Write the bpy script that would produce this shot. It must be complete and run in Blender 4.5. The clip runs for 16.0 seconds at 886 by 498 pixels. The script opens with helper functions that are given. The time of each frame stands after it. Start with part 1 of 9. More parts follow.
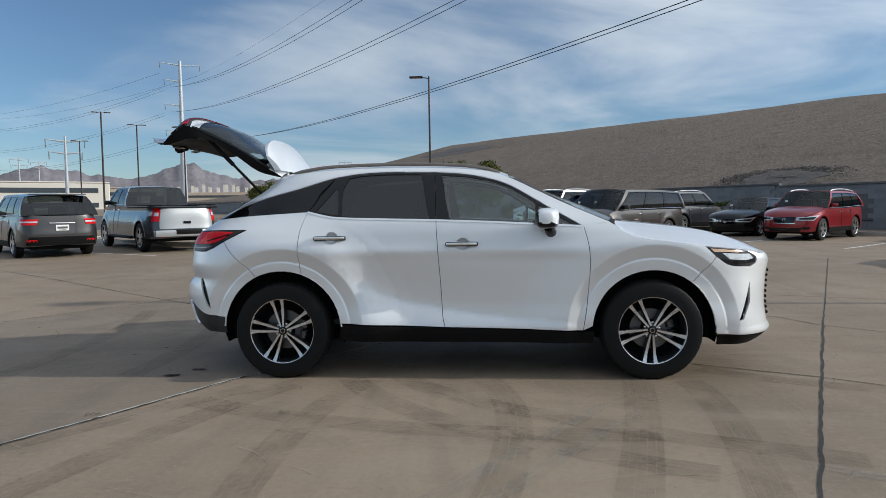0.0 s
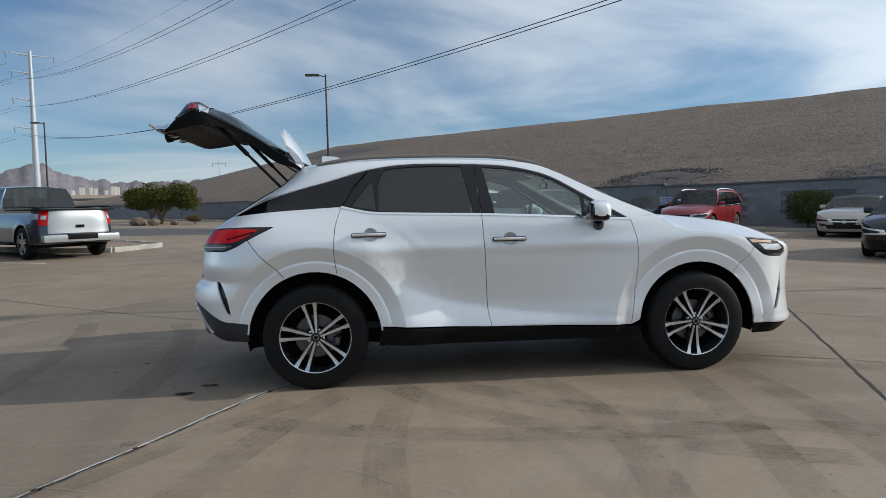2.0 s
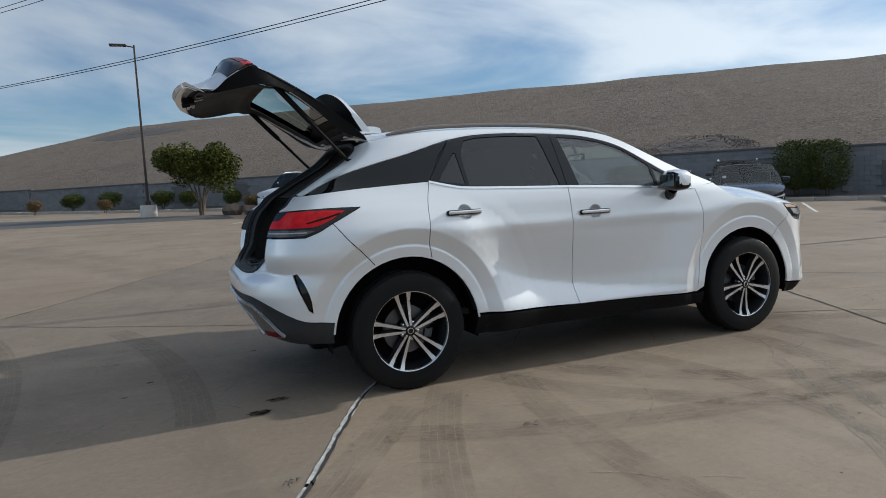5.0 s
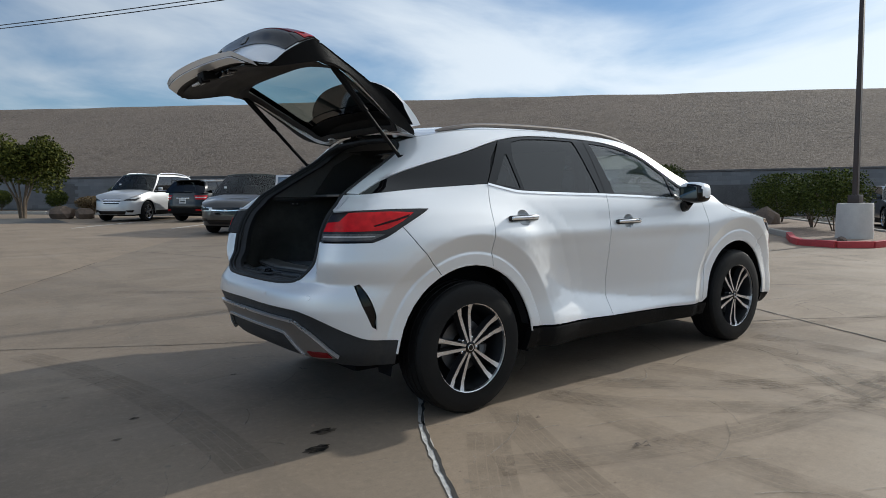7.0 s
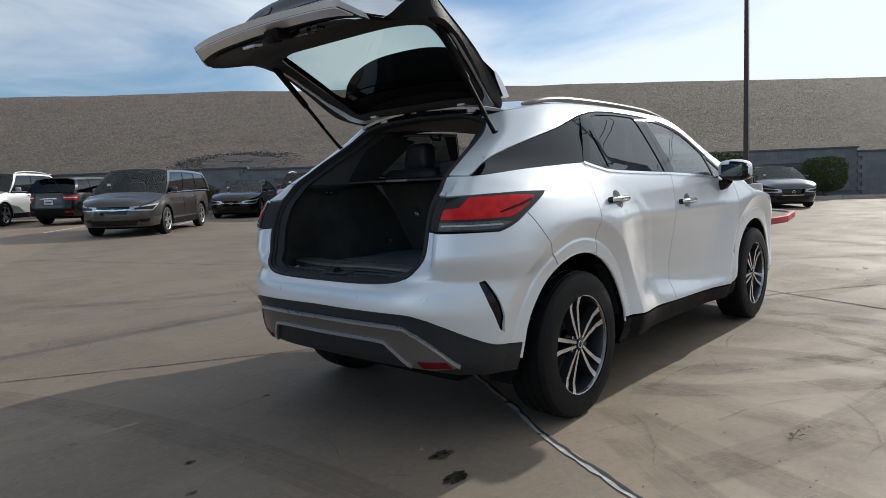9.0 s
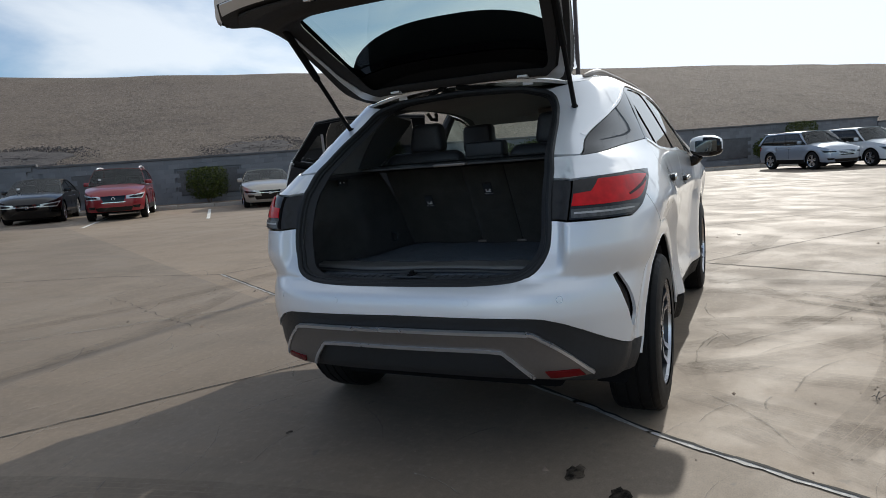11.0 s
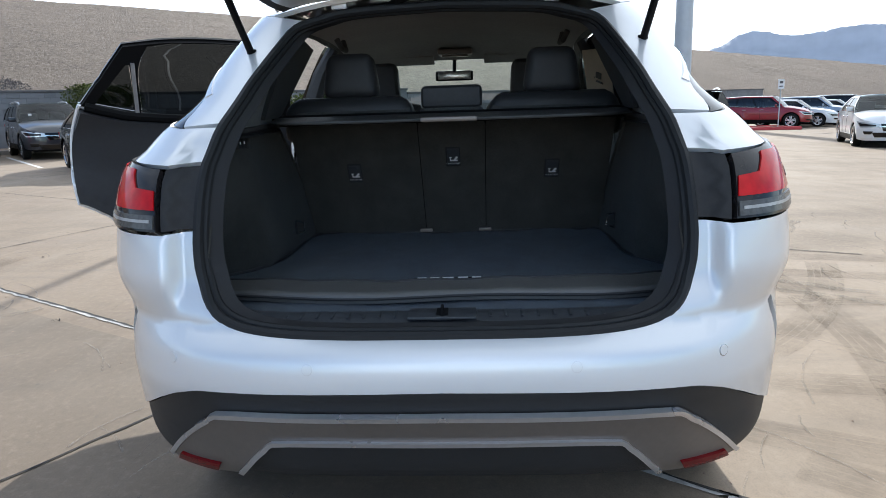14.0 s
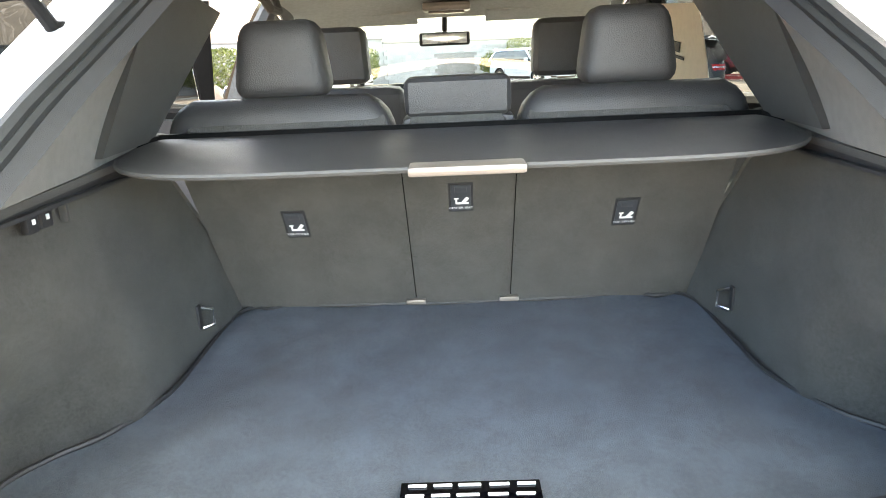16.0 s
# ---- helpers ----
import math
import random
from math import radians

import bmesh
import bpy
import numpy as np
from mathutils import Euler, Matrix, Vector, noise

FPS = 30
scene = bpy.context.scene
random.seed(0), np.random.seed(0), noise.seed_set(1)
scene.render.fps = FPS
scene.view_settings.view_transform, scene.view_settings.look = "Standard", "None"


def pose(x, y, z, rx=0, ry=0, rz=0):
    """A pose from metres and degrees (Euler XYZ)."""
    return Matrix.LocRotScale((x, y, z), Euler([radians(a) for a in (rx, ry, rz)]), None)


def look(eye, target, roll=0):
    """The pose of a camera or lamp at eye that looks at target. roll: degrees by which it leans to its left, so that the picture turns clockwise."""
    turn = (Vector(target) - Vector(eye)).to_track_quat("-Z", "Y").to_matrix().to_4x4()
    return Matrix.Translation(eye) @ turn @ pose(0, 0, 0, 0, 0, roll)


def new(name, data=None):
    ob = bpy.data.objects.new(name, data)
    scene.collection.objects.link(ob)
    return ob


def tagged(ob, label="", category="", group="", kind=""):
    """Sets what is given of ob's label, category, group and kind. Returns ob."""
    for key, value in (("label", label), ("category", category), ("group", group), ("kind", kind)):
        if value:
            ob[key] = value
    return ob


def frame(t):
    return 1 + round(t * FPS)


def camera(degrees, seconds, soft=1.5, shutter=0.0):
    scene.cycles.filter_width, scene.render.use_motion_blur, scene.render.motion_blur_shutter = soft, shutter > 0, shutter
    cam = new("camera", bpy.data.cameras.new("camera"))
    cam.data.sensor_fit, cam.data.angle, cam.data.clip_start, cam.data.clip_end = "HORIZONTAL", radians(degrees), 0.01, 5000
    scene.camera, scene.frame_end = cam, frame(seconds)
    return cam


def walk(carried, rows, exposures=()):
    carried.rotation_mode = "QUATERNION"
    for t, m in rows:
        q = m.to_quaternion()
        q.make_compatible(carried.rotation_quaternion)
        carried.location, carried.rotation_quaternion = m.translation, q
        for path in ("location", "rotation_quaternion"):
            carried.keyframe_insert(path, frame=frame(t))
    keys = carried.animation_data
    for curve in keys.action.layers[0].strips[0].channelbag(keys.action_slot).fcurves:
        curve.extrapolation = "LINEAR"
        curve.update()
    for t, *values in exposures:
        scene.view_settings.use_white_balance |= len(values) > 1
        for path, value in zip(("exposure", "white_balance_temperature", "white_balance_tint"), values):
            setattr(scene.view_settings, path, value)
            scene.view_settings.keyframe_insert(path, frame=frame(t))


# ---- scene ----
cam = camera(67.8, 16.0, soft=0.55)
PATH = [
    (0, (1.676, -5.968, 1.285), (1.518, -3.977, 1.175), -0.9),
    (0.5, (1.372, -5.892, 1.268), (1.314, -3.895, 1.163), -1.3),
    (1, (1.053, -5.832, 1.26), (1.092, -3.835, 1.153), -0.3),
    (1.5, (0.732, -5.787, 1.258), (0.864, -3.795, 1.139), -1.2),
    (2, (0.435, -5.682, 1.248), (0.642, -3.696, 1.137), -1.4),
    (2.5, (0.084, -5.595, 1.258), (0.396, -3.622, 1.143), -0.9),
    (3, (-0.225, -5.479, 1.245), (0.181, -3.525, 1.114), -0.8),
    (3.5, (-0.509, -5.325, 1.26), (-0.011, -3.393, 1.117), -1.3),
    (4, (-0.836, -5.188, 1.261), (-0.242, -3.284, 1.118), -1.7),
    (4.2, (-0.948, -5.121, 1.266), (-0.321, -3.228, 1.112), -2.0),
    (6.3, (-2.021, -4.139, 1.251), (-0.957, -2.457, 1.061), -1.8),
    (6.5, (-2.111, -4.038, 1.245), (-1.0, -2.385, 1.061), -1.3),
    (7, (-2.355, -3.787, 1.249), (-1.149, -2.2, 1.083), -0.9),
    (7.5, (-2.511, -3.523, 1.235), (-1.241, -1.987, 1.069), -1.3),
    (8, (-2.661, -3.238, 1.239), (-1.325, -1.761, 1.053), -1.6),
    (8.5, (-2.828, -2.945, 1.232), (-1.411, -1.548, 1.034), -1.8),
    (9, (-2.928, -2.628, 1.227), (-1.442, -1.305, 1.028), -2.4),
    (9.2, (-2.971, -2.515, 1.236), (-1.457, -1.225, 1.037), -2.1),
    (11.3, (-3.254, -1.121, 1.272), (-1.414, -0.386, 1.004), -3.3),
    (11.5, (-3.241, -0.99, 1.257), (-1.371, -0.332, 0.993), -2.3),
    (12, (-3.181, -0.67, 1.262), (-1.261, -0.176, 0.998), -3.0),
    (12.5, (-3.124, -0.363, 1.277), (-1.177, -0.011, 0.983), -2.5),
    (13, (-2.966, -0.187, 1.286), (-1.01, 0.051, 0.941), -3.3),
    (13.5, (-2.666, -0.151, 1.297), (-0.712, 0.03, 0.909), -1.9),
    (14, (-2.326, -0.113, 1.295), (-0.376, -0.007, 0.864), -1.9),
    (14.5, (-1.989, -0.07, 1.307), (-0.047, -0.006, 0.836), -2.0),
    (14.7, (-1.841, -0.071, 1.341), (0.086, 0.019, 0.811), -1.8),
    (15, (-1.689, -0.07, 1.35), (0.244, 0.063, 0.853), -1.6),
    (15.5, (-1.453, -0.047, 1.37), (0.463, 0.067, 0.806), -1.8),
    (16, (-1.274, -0.021, 1.409), (0.641, 0.029, 0.833), -2.6),
]
walk(cam, [(t, look(eye, target, roll)) for t, eye, target, roll in PATH],
     [(0.0, -0.08, 6150, 6), (4.0, -0.12, 6150, 6), (9.0, -0.06, 6300, 7), (11.5, 0.0, 6350, 8), (12.5, 0.26, 6300, 8), (13.5, 0.62, 6250, 8), (14.5, 1.42, 6080, 8), (15.0, 2.35, 5950, 7), (15.5, 3.75, 7700, 10), (16.0, 4.42, 8200, 10)])

# ---- light ----
SUN_EL, SUN_AZ = 24.0, -1.5          # degrees; azimuth from +x towards +y
sun = new("sun", bpy.data.lights.new("sun", "SUN"))
sun.data.energy, sun.data.angle, sun.data.color = 3.45, radians(0.6), (1.0, 0.94, 0.85)
_el, _az = radians(SUN_EL), radians(SUN_AZ)
SUN_DIR = Vector((math.cos(_el) * math.cos(_az), math.cos(_el) * math.sin(_az), math.sin(_el)))
sun.matrix_world = look(SUN_DIR * 50, (0, 0, 0))

world = bpy.data.worlds.new("sky")
scene.world = world
world.use_nodes = True
wn, wl = world.node_tree.nodes, world.node_tree.links
for n_ in list(wn):
    wn.remove(n_)
w_out = wn.new("ShaderNodeOutputWorld")
w_bg = wn.new("ShaderNodeBackground")
w_bg.inputs[1].default_value = 0.10
w_sky = wn.new("ShaderNodeTexSky")
w_sky.sky_type = "NISHITA"
w_sky.sun_disc = False
w_sky.sun_elevation = _el
w_sky.sun_rotation = radians(90 - SUN_AZ)
w_sky.air_density, w_sky.dust_density, w_sky.ozone_density = 1.0, 0.20, 4.5
w_tc = wn.new("ShaderNodeTexCoord")
w_sep = wn.new("ShaderNodeSeparateXYZ")
wl.new(w_tc.outputs["Generated"], w_sep.inputs[0])


def wmath(op, a, b=None, c=None):
    m = wn.new("ShaderNodeMath")
    m.operation = op
    for i, v in enumerate((a, b, c)):
        if v is None:
            continue
        if isinstance(v, (int, float)):
            m.inputs[i].default_value = v
        else:
            wl.new(v, m.inputs[i])
    return m.outputs[0]


# cloud sheet: the direction is carried to a plane high above and noise is read there
_h = wmath("MAXIMUM", wmath("ADD", w_sep.outputs[2], 0.10), 0.02)
w_cx, w_cy = wmath("DIVIDE", w_sep.outputs[0], _h), wmath("DIVIDE", w_sep.outputs[1], _h)
w_com = wn.new("ShaderNodeCombineXYZ")
wl.new(wmath("ADD", wmath("MULTIPLY", w_cx, 0.62), wmath("MULTIPLY", w_cy, 0.22)), w_com.inputs[0])
wl.new(wmath("ADD", wmath("MULTIPLY", w_cy, 0.8), wmath("MULTIPLY", w_cx, -0.30)), w_com.inputs[1])
w_n1 = wn.new("ShaderNodeTexNoise")
w_n1.inputs["Scale"].default_value, w_n1.inputs["Detail"].default_value, w_n1.inputs["Roughness"].default_value = 0.55, 9, 0.54
w_n1.inputs["Distortion"].default_value = 0.5
wl.new(w_com.outputs[0], w_n1.inputs["Vector"])
w_n2 = wn.new("ShaderNodeTexNoise")
w_n2.inputs["Scale"].default_value, w_n2.inputs["Detail"].default_value = 0.28, 4
wl.new(w_com.outputs[0], w_n2.inputs["Vector"])
_sunside = wmath("MULTIPLY", w_sep.outputs[0], 0.10)
_cl = wmath("ADD", wmath("ADD", wmath("MULTIPLY", w_n1.outputs[0], 0.62), wmath("MULTIPLY", w_n2.outputs[0], 0.50)), wmath("ADD", _sunside, wmath("MULTIPLY", wmath("MAXIMUM", wmath("SUBTRACT", w_sep.outputs[2], 0.45), 0.0), 0.27)))
w_ramp = wn.new("ShaderNodeMapRange")
w_ramp.interpolation_type = "SMOOTHSTEP"
w_ramp.inputs[1].default_value, w_ramp.inputs[2].default_value = 0.485, 0.65
w_ramp.inputs[3].default_value, w_ramp.inputs[4].default_value = 0.03, 0.93
wl.new(_cl, w_ramp.inputs[0])
_fade = wn.new("ShaderNodeMapRange")
_fade.inputs[1].default_value, _fade.inputs[2].default_value = -0.02, 0.10
wl.new(w_sep.outputs[2], _fade.inputs[0])
w_fac = wmath("MULTIPLY", w_ramp.outputs[0], wmath("ADD", wmath("MULTIPLY", _fade.outputs[0], 0.6), 0.4))
w_mix = wn.new("ShaderNodeMix")
w_mix.data_type = "RGBA"
wl.new(w_fac, w_mix.inputs["Factor"])
wl.new(w_sky.outputs[0], w_mix.inputs["A"])
_cc = wn.new("ShaderNodeCombineXYZ")
# last term: extra cloud brightness added towards -x, mostly unseen, to fill the car's rear
_lum = wmath("ADD", wmath("ADD", 6.6, wmath("MULTIPLY", wmath("MAXIMUM", w_sep.outputs[0], 0.0), 4.0)), wmath("MULTIPLY", wmath("MAXIMUM", wmath("SUBTRACT", wmath("MULTIPLY", w_sep.outputs[0], -1.0), 0.55), 0.0), 36.0))
wl.new(wmath("MULTIPLY", _lum, 0.96), _cc.inputs[0])
wl.new(wmath("MULTIPLY", _lum, 1.02), _cc.inputs[1])
wl.new(wmath("MULTIPLY", _lum, 1.10), _cc.inputs[2])
wl.new(_cc.outputs[0], w_mix.inputs["B"])
wl.new(w_mix.outputs["Result"], w_bg.inputs[0])
wl.new(w_bg.outputs[0], w_out.inputs[0])

# ---- materials ----
class Tree:
    """A small builder of node trees for one material."""

    def __init__(self, name):
        self.mat = bpy.data.materials.new(name)
        self.mat.use_nodes = True
        self.n, self.l = self.mat.node_tree.nodes, self.mat.node_tree.links
        for x in list(self.n):
            self.n.remove(x)
        self.out = self.n.new("ShaderNodeOutputMaterial")
        self.tc = self.n.new("ShaderNodeTexCoord")

    def put(self, sock, v):
        if isinstance(v, bpy.types.NodeSocket):
            self.l.new(v, sock)
        elif isinstance(v, (tuple, list)) and len(v) == 3 and sock.type == "RGBA":
            sock.default_value = (*v, 1)
        else:
            sock.default_value = v

    def math(self, op, a, b=None):
        m = self.n.new("ShaderNodeMath")
        m.operation = op
        self.put(m.inputs[0], a)
        if b is not None:
            self.put(m.inputs[1], b)
        return m.outputs[0]

    def noise(self, scale, detail=4, rough=0.55, vec=None, stretch=None, dist=0.0):
        v = vec or self.tc.outputs["Object"]
        if stretch:
            mp = self.n.new("ShaderNodeMapping")
            mp.inputs["Scale"].default_value = stretch
            self.l.new(v, mp.inputs[0])
            v = mp.outputs[0]
        t = self.n.new("ShaderNodeTexNoise")
        t.inputs["Scale"].default_value, t.inputs["Detail"].default_value, t.inputs["Roughness"].default_value = scale, detail, rough
        t.inputs["Distortion"].default_value = dist
        self.l.new(v, t.inputs["Vector"])
        return t.outputs[0]

    def ramp(self, fac, lo, hi, a=0.0, b=1.0):
        m = self.n.new("ShaderNodeMapRange")
        m.interpolation_type = "SMOOTHSTEP"
        for i, v in enumerate((fac, lo, hi, a, b)):
            self.put(m.inputs[i], v)
        return m.outputs[0]

    def mix(self, fac, a, b, mode="MIX"):
        m = self.n.new("ShaderNodeMix")
        m.data_type, m.blend_type = "RGBA", mode
        self.put(m.inputs["Factor"], fac)
        self.put(m.inputs["A"], a)
        self.put(m.inputs["B"], b)
        return m.outputs["Result"]

    def bump(self, height, strength, distance=0.01):
        b = self.n.new("ShaderNodeBump")
        b.inputs["Strength"].default_value, b.inputs["Distance"].default_value = strength, distance
        self.l.new(height, b.inputs["Height"])
        return b.outputs[0]

    def principled(self, **kw):
        p = self.n.new("ShaderNodeBsdfPrincipled")
        for k, v in kw.items():
            self.put(p.inputs[k.replace("_", " ")], v)
        self.l.new(p.outputs[0], self.out.inputs[0])
        return p


def surf(name, col, rough=0.5, metal=0.0, var=0.12, scale=3.0, fine=60.0, bump=0.0, bscale=120.0, coat=0.0, spec=0.5, sheen=0.0):
    """A general surface: colour that varies at two scales, roughness that varies, fine relief."""
    t = Tree(name)
    a, b = t.noise(scale), t.noise(fine, 2)
    f = t.math("ADD", t.math("MULTIPLY", a, 0.6), t.math("MULTIPLY", b, 0.4))
    lo = tuple(c * (1 - var) for c in col)
    hi = tuple(min(1, c * (1 + var)) for c in col)
    c = t.mix(t.ramp(f, 0.3, 0.7), lo, hi)
    r = t.ramp(a, 0.3, 0.7, max(0.01, rough * 0.88), min(1, rough * 1.12))
    kw = dict(Base_Color=c, Roughness=r, Metallic=metal, Coat_Weight=coat, Coat_Roughness=0.03, Specular_IOR_Level=spec, Sheen_Weight=sheen)
    if bump:
        kw["Normal"] = t.bump(t.noise(bscale, 3), bump, 0.004)
    t.principled(**kw)
    return t.mat


def paint(name, col, rough=0.35, metal=0.0, flake=0.03, dust=0.03, spec=0.5, coat=1.0):
    """Car paint with a clear coat and faint dust."""
    t = Tree(name)
    d = t.noise(2.2, 5)
    c = t.mix(t.ramp(d, 0.35, 0.75, 0, dust), col, (0.35, 0.31, 0.27))
    fl = t.noise(900, 1)
    c = t.mix(t.math("MULTIPLY", fl, flake), c, (1, 1, 1))
    t.principled(Base_Color=c, Roughness=rough, Metallic=metal, Specular_IOR_Level=spec, Coat_Weight=coat, Coat_Roughness=t.ramp(d, 0.3, 0.8, 0.015, 0.06))
    return t.mat


def glass(name, tint, ior=1.5, rough=0.0):
    """Thin tinted pane: seen through, with Fresnel gloss."""
    t = Tree(name)
    tr = t.n.new("ShaderNodeBsdfTransparent")
    tr.inputs[0].default_value = (*tint, 1)
    gl = t.n.new("ShaderNodeBsdfGlossy")
    gl.inputs["Roughness"].default_value = rough
    lw = t.n.new("ShaderNodeLayerWeight")
    lw.inputs[0].default_value = 0.5
    f = t.math("ADD", t.math("MULTIPLY", t.math("POWER", lw.outputs["Facing"], 4.5), 0.92), ((ior - 1) / (ior + 1)) ** 2 * 1.1)
    mx = t.n.new("ShaderNodeMixShader")
    t.l.new(f, mx.inputs[0])
    t.l.new(tr.outputs[0], mx.inputs[1])
    t.l.new(gl.outputs[0], mx.inputs[2])
    t.l.new(mx.outputs[0], t.out.inputs[0])
    return t.mat


def concrete():
    t = Tree("lot_concrete")
    o = t.tc.outputs["Object"]
    big = t.noise(0.16, 4, 0.6, dist=0.6)
    mid = t.noise(1.1, 6, 0.62, dist=0.4)
    streak = t.noise(0.9, 5, 0.6, stretch=(0.35, 1.6, 1))
    grain = t.noise(140, 3, 0.7)
    broom = t.noise(60, 2, 0.6, stretch=(0.12, 3.0, 1))
    c = t.mix(t.ramp(big, 0.30, 0.70), (0.290, 0.216, 0.150), (0.390, 0.298, 0.212))
    c = t.mix(t.ramp(mid, 0.46, 0.70, 0, 0.55), c, (0.230, 0.180, 0.136))
    c = t.mix(t.ramp(streak, 0.52, 0.72, 0, 0.32), c, (0.45, 0.37, 0.285))
    c = t.mix(t.ramp(grain, 0.42, 0.66, 0, 0.34), c, (0.182, 0.146, 0.112))
    fine = t.noise(24, 6, 0.75)
    c = t.mix(t.ramp(fine, 0.50, 0.66, 0, 0.26), c, (0.49, 0.39, 0.29))
    c = t.mix(t.ramp(fine, 0.48, 0.32, 0, 0.30), c, (0.182, 0.142, 0.106))
    smear = t.noise(2.2, 5, 0.62, stretch=(0.9, 0.16, 1), dist=0.8)
    c = t.mix(t.ramp(smear, 0.50, 0.72, 0, 0.34), c, (0.205, 0.163, 0.126))
    smear2 = t.noise(3.0, 5, 0.62, stretch=(0.14, 1.0, 1), dist=0.9)
    c = t.mix(t.ramp(smear2, 0.52, 0.74, 0, 0.30), c, (0.42, 0.34, 0.26))
    spots = t.noise(9, 2, 0.5)
    c = t.mix(t.ramp(spots, 0.70, 0.76, 0, 0.45), c, (0.16, 0.14, 0.12))
    # one bay of slabs is an older, greyer pour
    along = t.n.new("ShaderNodeVectorMath")
    along.operation = "DOT_PRODUCT"
    along.inputs[1].default_value = (0.875, -0.484, 0)
    t.l.new(o, along.inputs[0])
    bay = t.math("MULTIPLY", t.math("LESS_THAN", along.outputs["Value"], 0.16), t.math("GREATER_THAN", along.outputs["Value"], -4.6))
    c = t.mix(1.0, c, t.mix(bay, (0.80, 0.80, 0.80), (0.665, 0.68, 0.70)), "MULTIPLY")
    h = t.math("ADD", t.math("MULTIPLY", grain, 0.5), t.math("MULTIPLY", broom, 0.5))
    t.principled(Base_Color=c, Roughness=t.ramp(mid, 0.3, 0.7, 0.66, 0.82), Normal=t.bump(h, 0.22, 0.003), Specular_IOR_Level=0.4)
    return t.mat


def gravel_hill():
    t = Tree("gravel_slope")
    a, b, c3 = t.noise(0.05, 4), t.noise(0.9, 6, 0.7), t.noise(6.0, 5, 0.75)
    lines = t.noise(0.35, 5, 0.6, stretch=(0.25, 0.25, 2.2))
    c = t.mix(t.ramp(a, 0.3, 0.7), (0.165, 0.132, 0.106), (0.195, 0.156, 0.126))
    c = t.mix(t.ramp(b, 0.45, 0.70, 0, 0.55), c, (0.105, 0.086, 0.072))
    c = t.mix(t.ramp(c3, 0.48, 0.66, 0, 0.65), c, (0.285, 0.238, 0.198))
    c = t.mix(t.ramp(c3, 0.47, 0.32, 0, 0.6), c, (0.075, 0.062, 0.053))
    c = t.mix(t.ramp(lines, 0.55, 0.7, 0, 0.35), c, (0.12, 0.098, 0.082))
    t.principled(Base_Color=c, Roughness=0.95, Normal=t.bump(t.math("ADD", b, c3), 0.7, 0.2), Specular_IOR_Level=0.2)
    return t.mat


M_WHITE = paint("pearl_white_paint", (0.82, 0.83, 0.85), 0.36, 0.30)
M_GLOSSBLACK = surf("gloss_black_plastic", (0.003, 0.003, 0.004), 0.04, var=0.1, spec=0.45)
M_BLACK = surf("black_textured_plastic", (0.006, 0.006, 0.0065), 0.55, spec=0.12, bump=0.25, bscale=700)
M_LINING = surf("charcoal_gate_lining", (0.046, 0.045, 0.046), 0.62, spec=0.2, bump=0.25, bscale=700)
M_SEALRUB = surf("rubber_door_seal", (0.020, 0.021, 0.023), 0.55, spec=0.3, bump=0.2, bscale=300)
M_BUMPER = surf("grey_black_bumper_plastic", (0.032, 0.0325, 0.034), 0.5, spec=0.3, bump=0.25, bscale=700)
M_DARK = surf("dark_underbody", (0.008, 0.008, 0.009), 0.9, spec=0.1)
M_RUBBER = surf("tyre_rubber", (0.0065, 0.0065, 0.0068), 0.62, spec=0.22, bump=0.2, bscale=300)
M_RIMDARK = surf("dark_grey_wheel_paint", (0.03, 0.031, 0.034), 0.35, 0.4, coat=0.5)
M_RIMFACE = surf("machined_wheel_face", (0.70, 0.70, 0.72), 0.26, 0.9, var=0.05)
M_CHROME = surf("chrome", (0.86, 0.87, 0.89), 0.20, 1.0, var=0.04)
M_STEEL = surf("brake_steel", (0.13, 0.13, 0.135), 0.4, 0.9)
M_SATIN = surf("satin_grey_trim", (0.20, 0.172, 0.152), 0.38, 0.35, var=0.06)
M_SILVER = surf("silver_trim", (0.74, 0.74, 0.76), 0.3, 0.8, var=0.05)
M_RED = surf("red_lamp_plastic", (0.58, 0.008, 0.012), 0.10, var=0.30, fine=25, spec=0.25)
M_REDDARK = surf("dark_red_lamp_plastic", (0.030, 0.004, 0.005), 0.25, var=0.2, spec=0.15)
# red with the bumper reflectors' shade put into it; the gate lens shares it
M_REFLECT = surf("shaded_reflector_red", (0.16, 0.006, 0.008), 0.2, var=0.2, spec=0.3)
M_LAMPCLEAR = surf("clear_lamp_plastic", (0.60, 0.61, 0.62), 0.12, 0.3, var=0.3, fine=40, coat=1.0)
M_LAMPDARK = surf("smoked_lamp_plastic", (0.018, 0.016, 0.017), 0.10, var=0.3, spec=0.4)
M_LAMPSMOKE = surf("grey_smoked_lens", (0.085, 0.083, 0.080), 0.25, var=0.5, fine=70)
M_LAMPLINE = surf("grey_lamp_line", (0.42, 0.41, 0.40), 0.25, var=0.3, fine=40)
M_AMBER = surf("pale_amber_reflector", (0.66, 0.43, 0.28), 0.2, var=0.1, coat=1.0)
M_DOORTRIM = surf("black_door_lining", (0.022, 0.022, 0.025), 0.6, bump=0.3, bscale=600)
M_GLASS_DARK = glass("privacy_glass", (0.09, 0.10, 0.105), 1.78)
M_GLASS_LIGHT = glass("light_green_glass", (0.76, 0.86, 0.83), 1.6)
M_GLASS_DOOR = glass("green_tinted_door_glass", (0.72, 0.86, 0.82), 2.15)
M_GLASS_CAR = glass("tinted_car_glass", (0.12, 0.135, 0.14), 1.75)
M_GLASS_WS = glass("windscreen_glass", (0.50, 0.57, 0.55), 1.62)
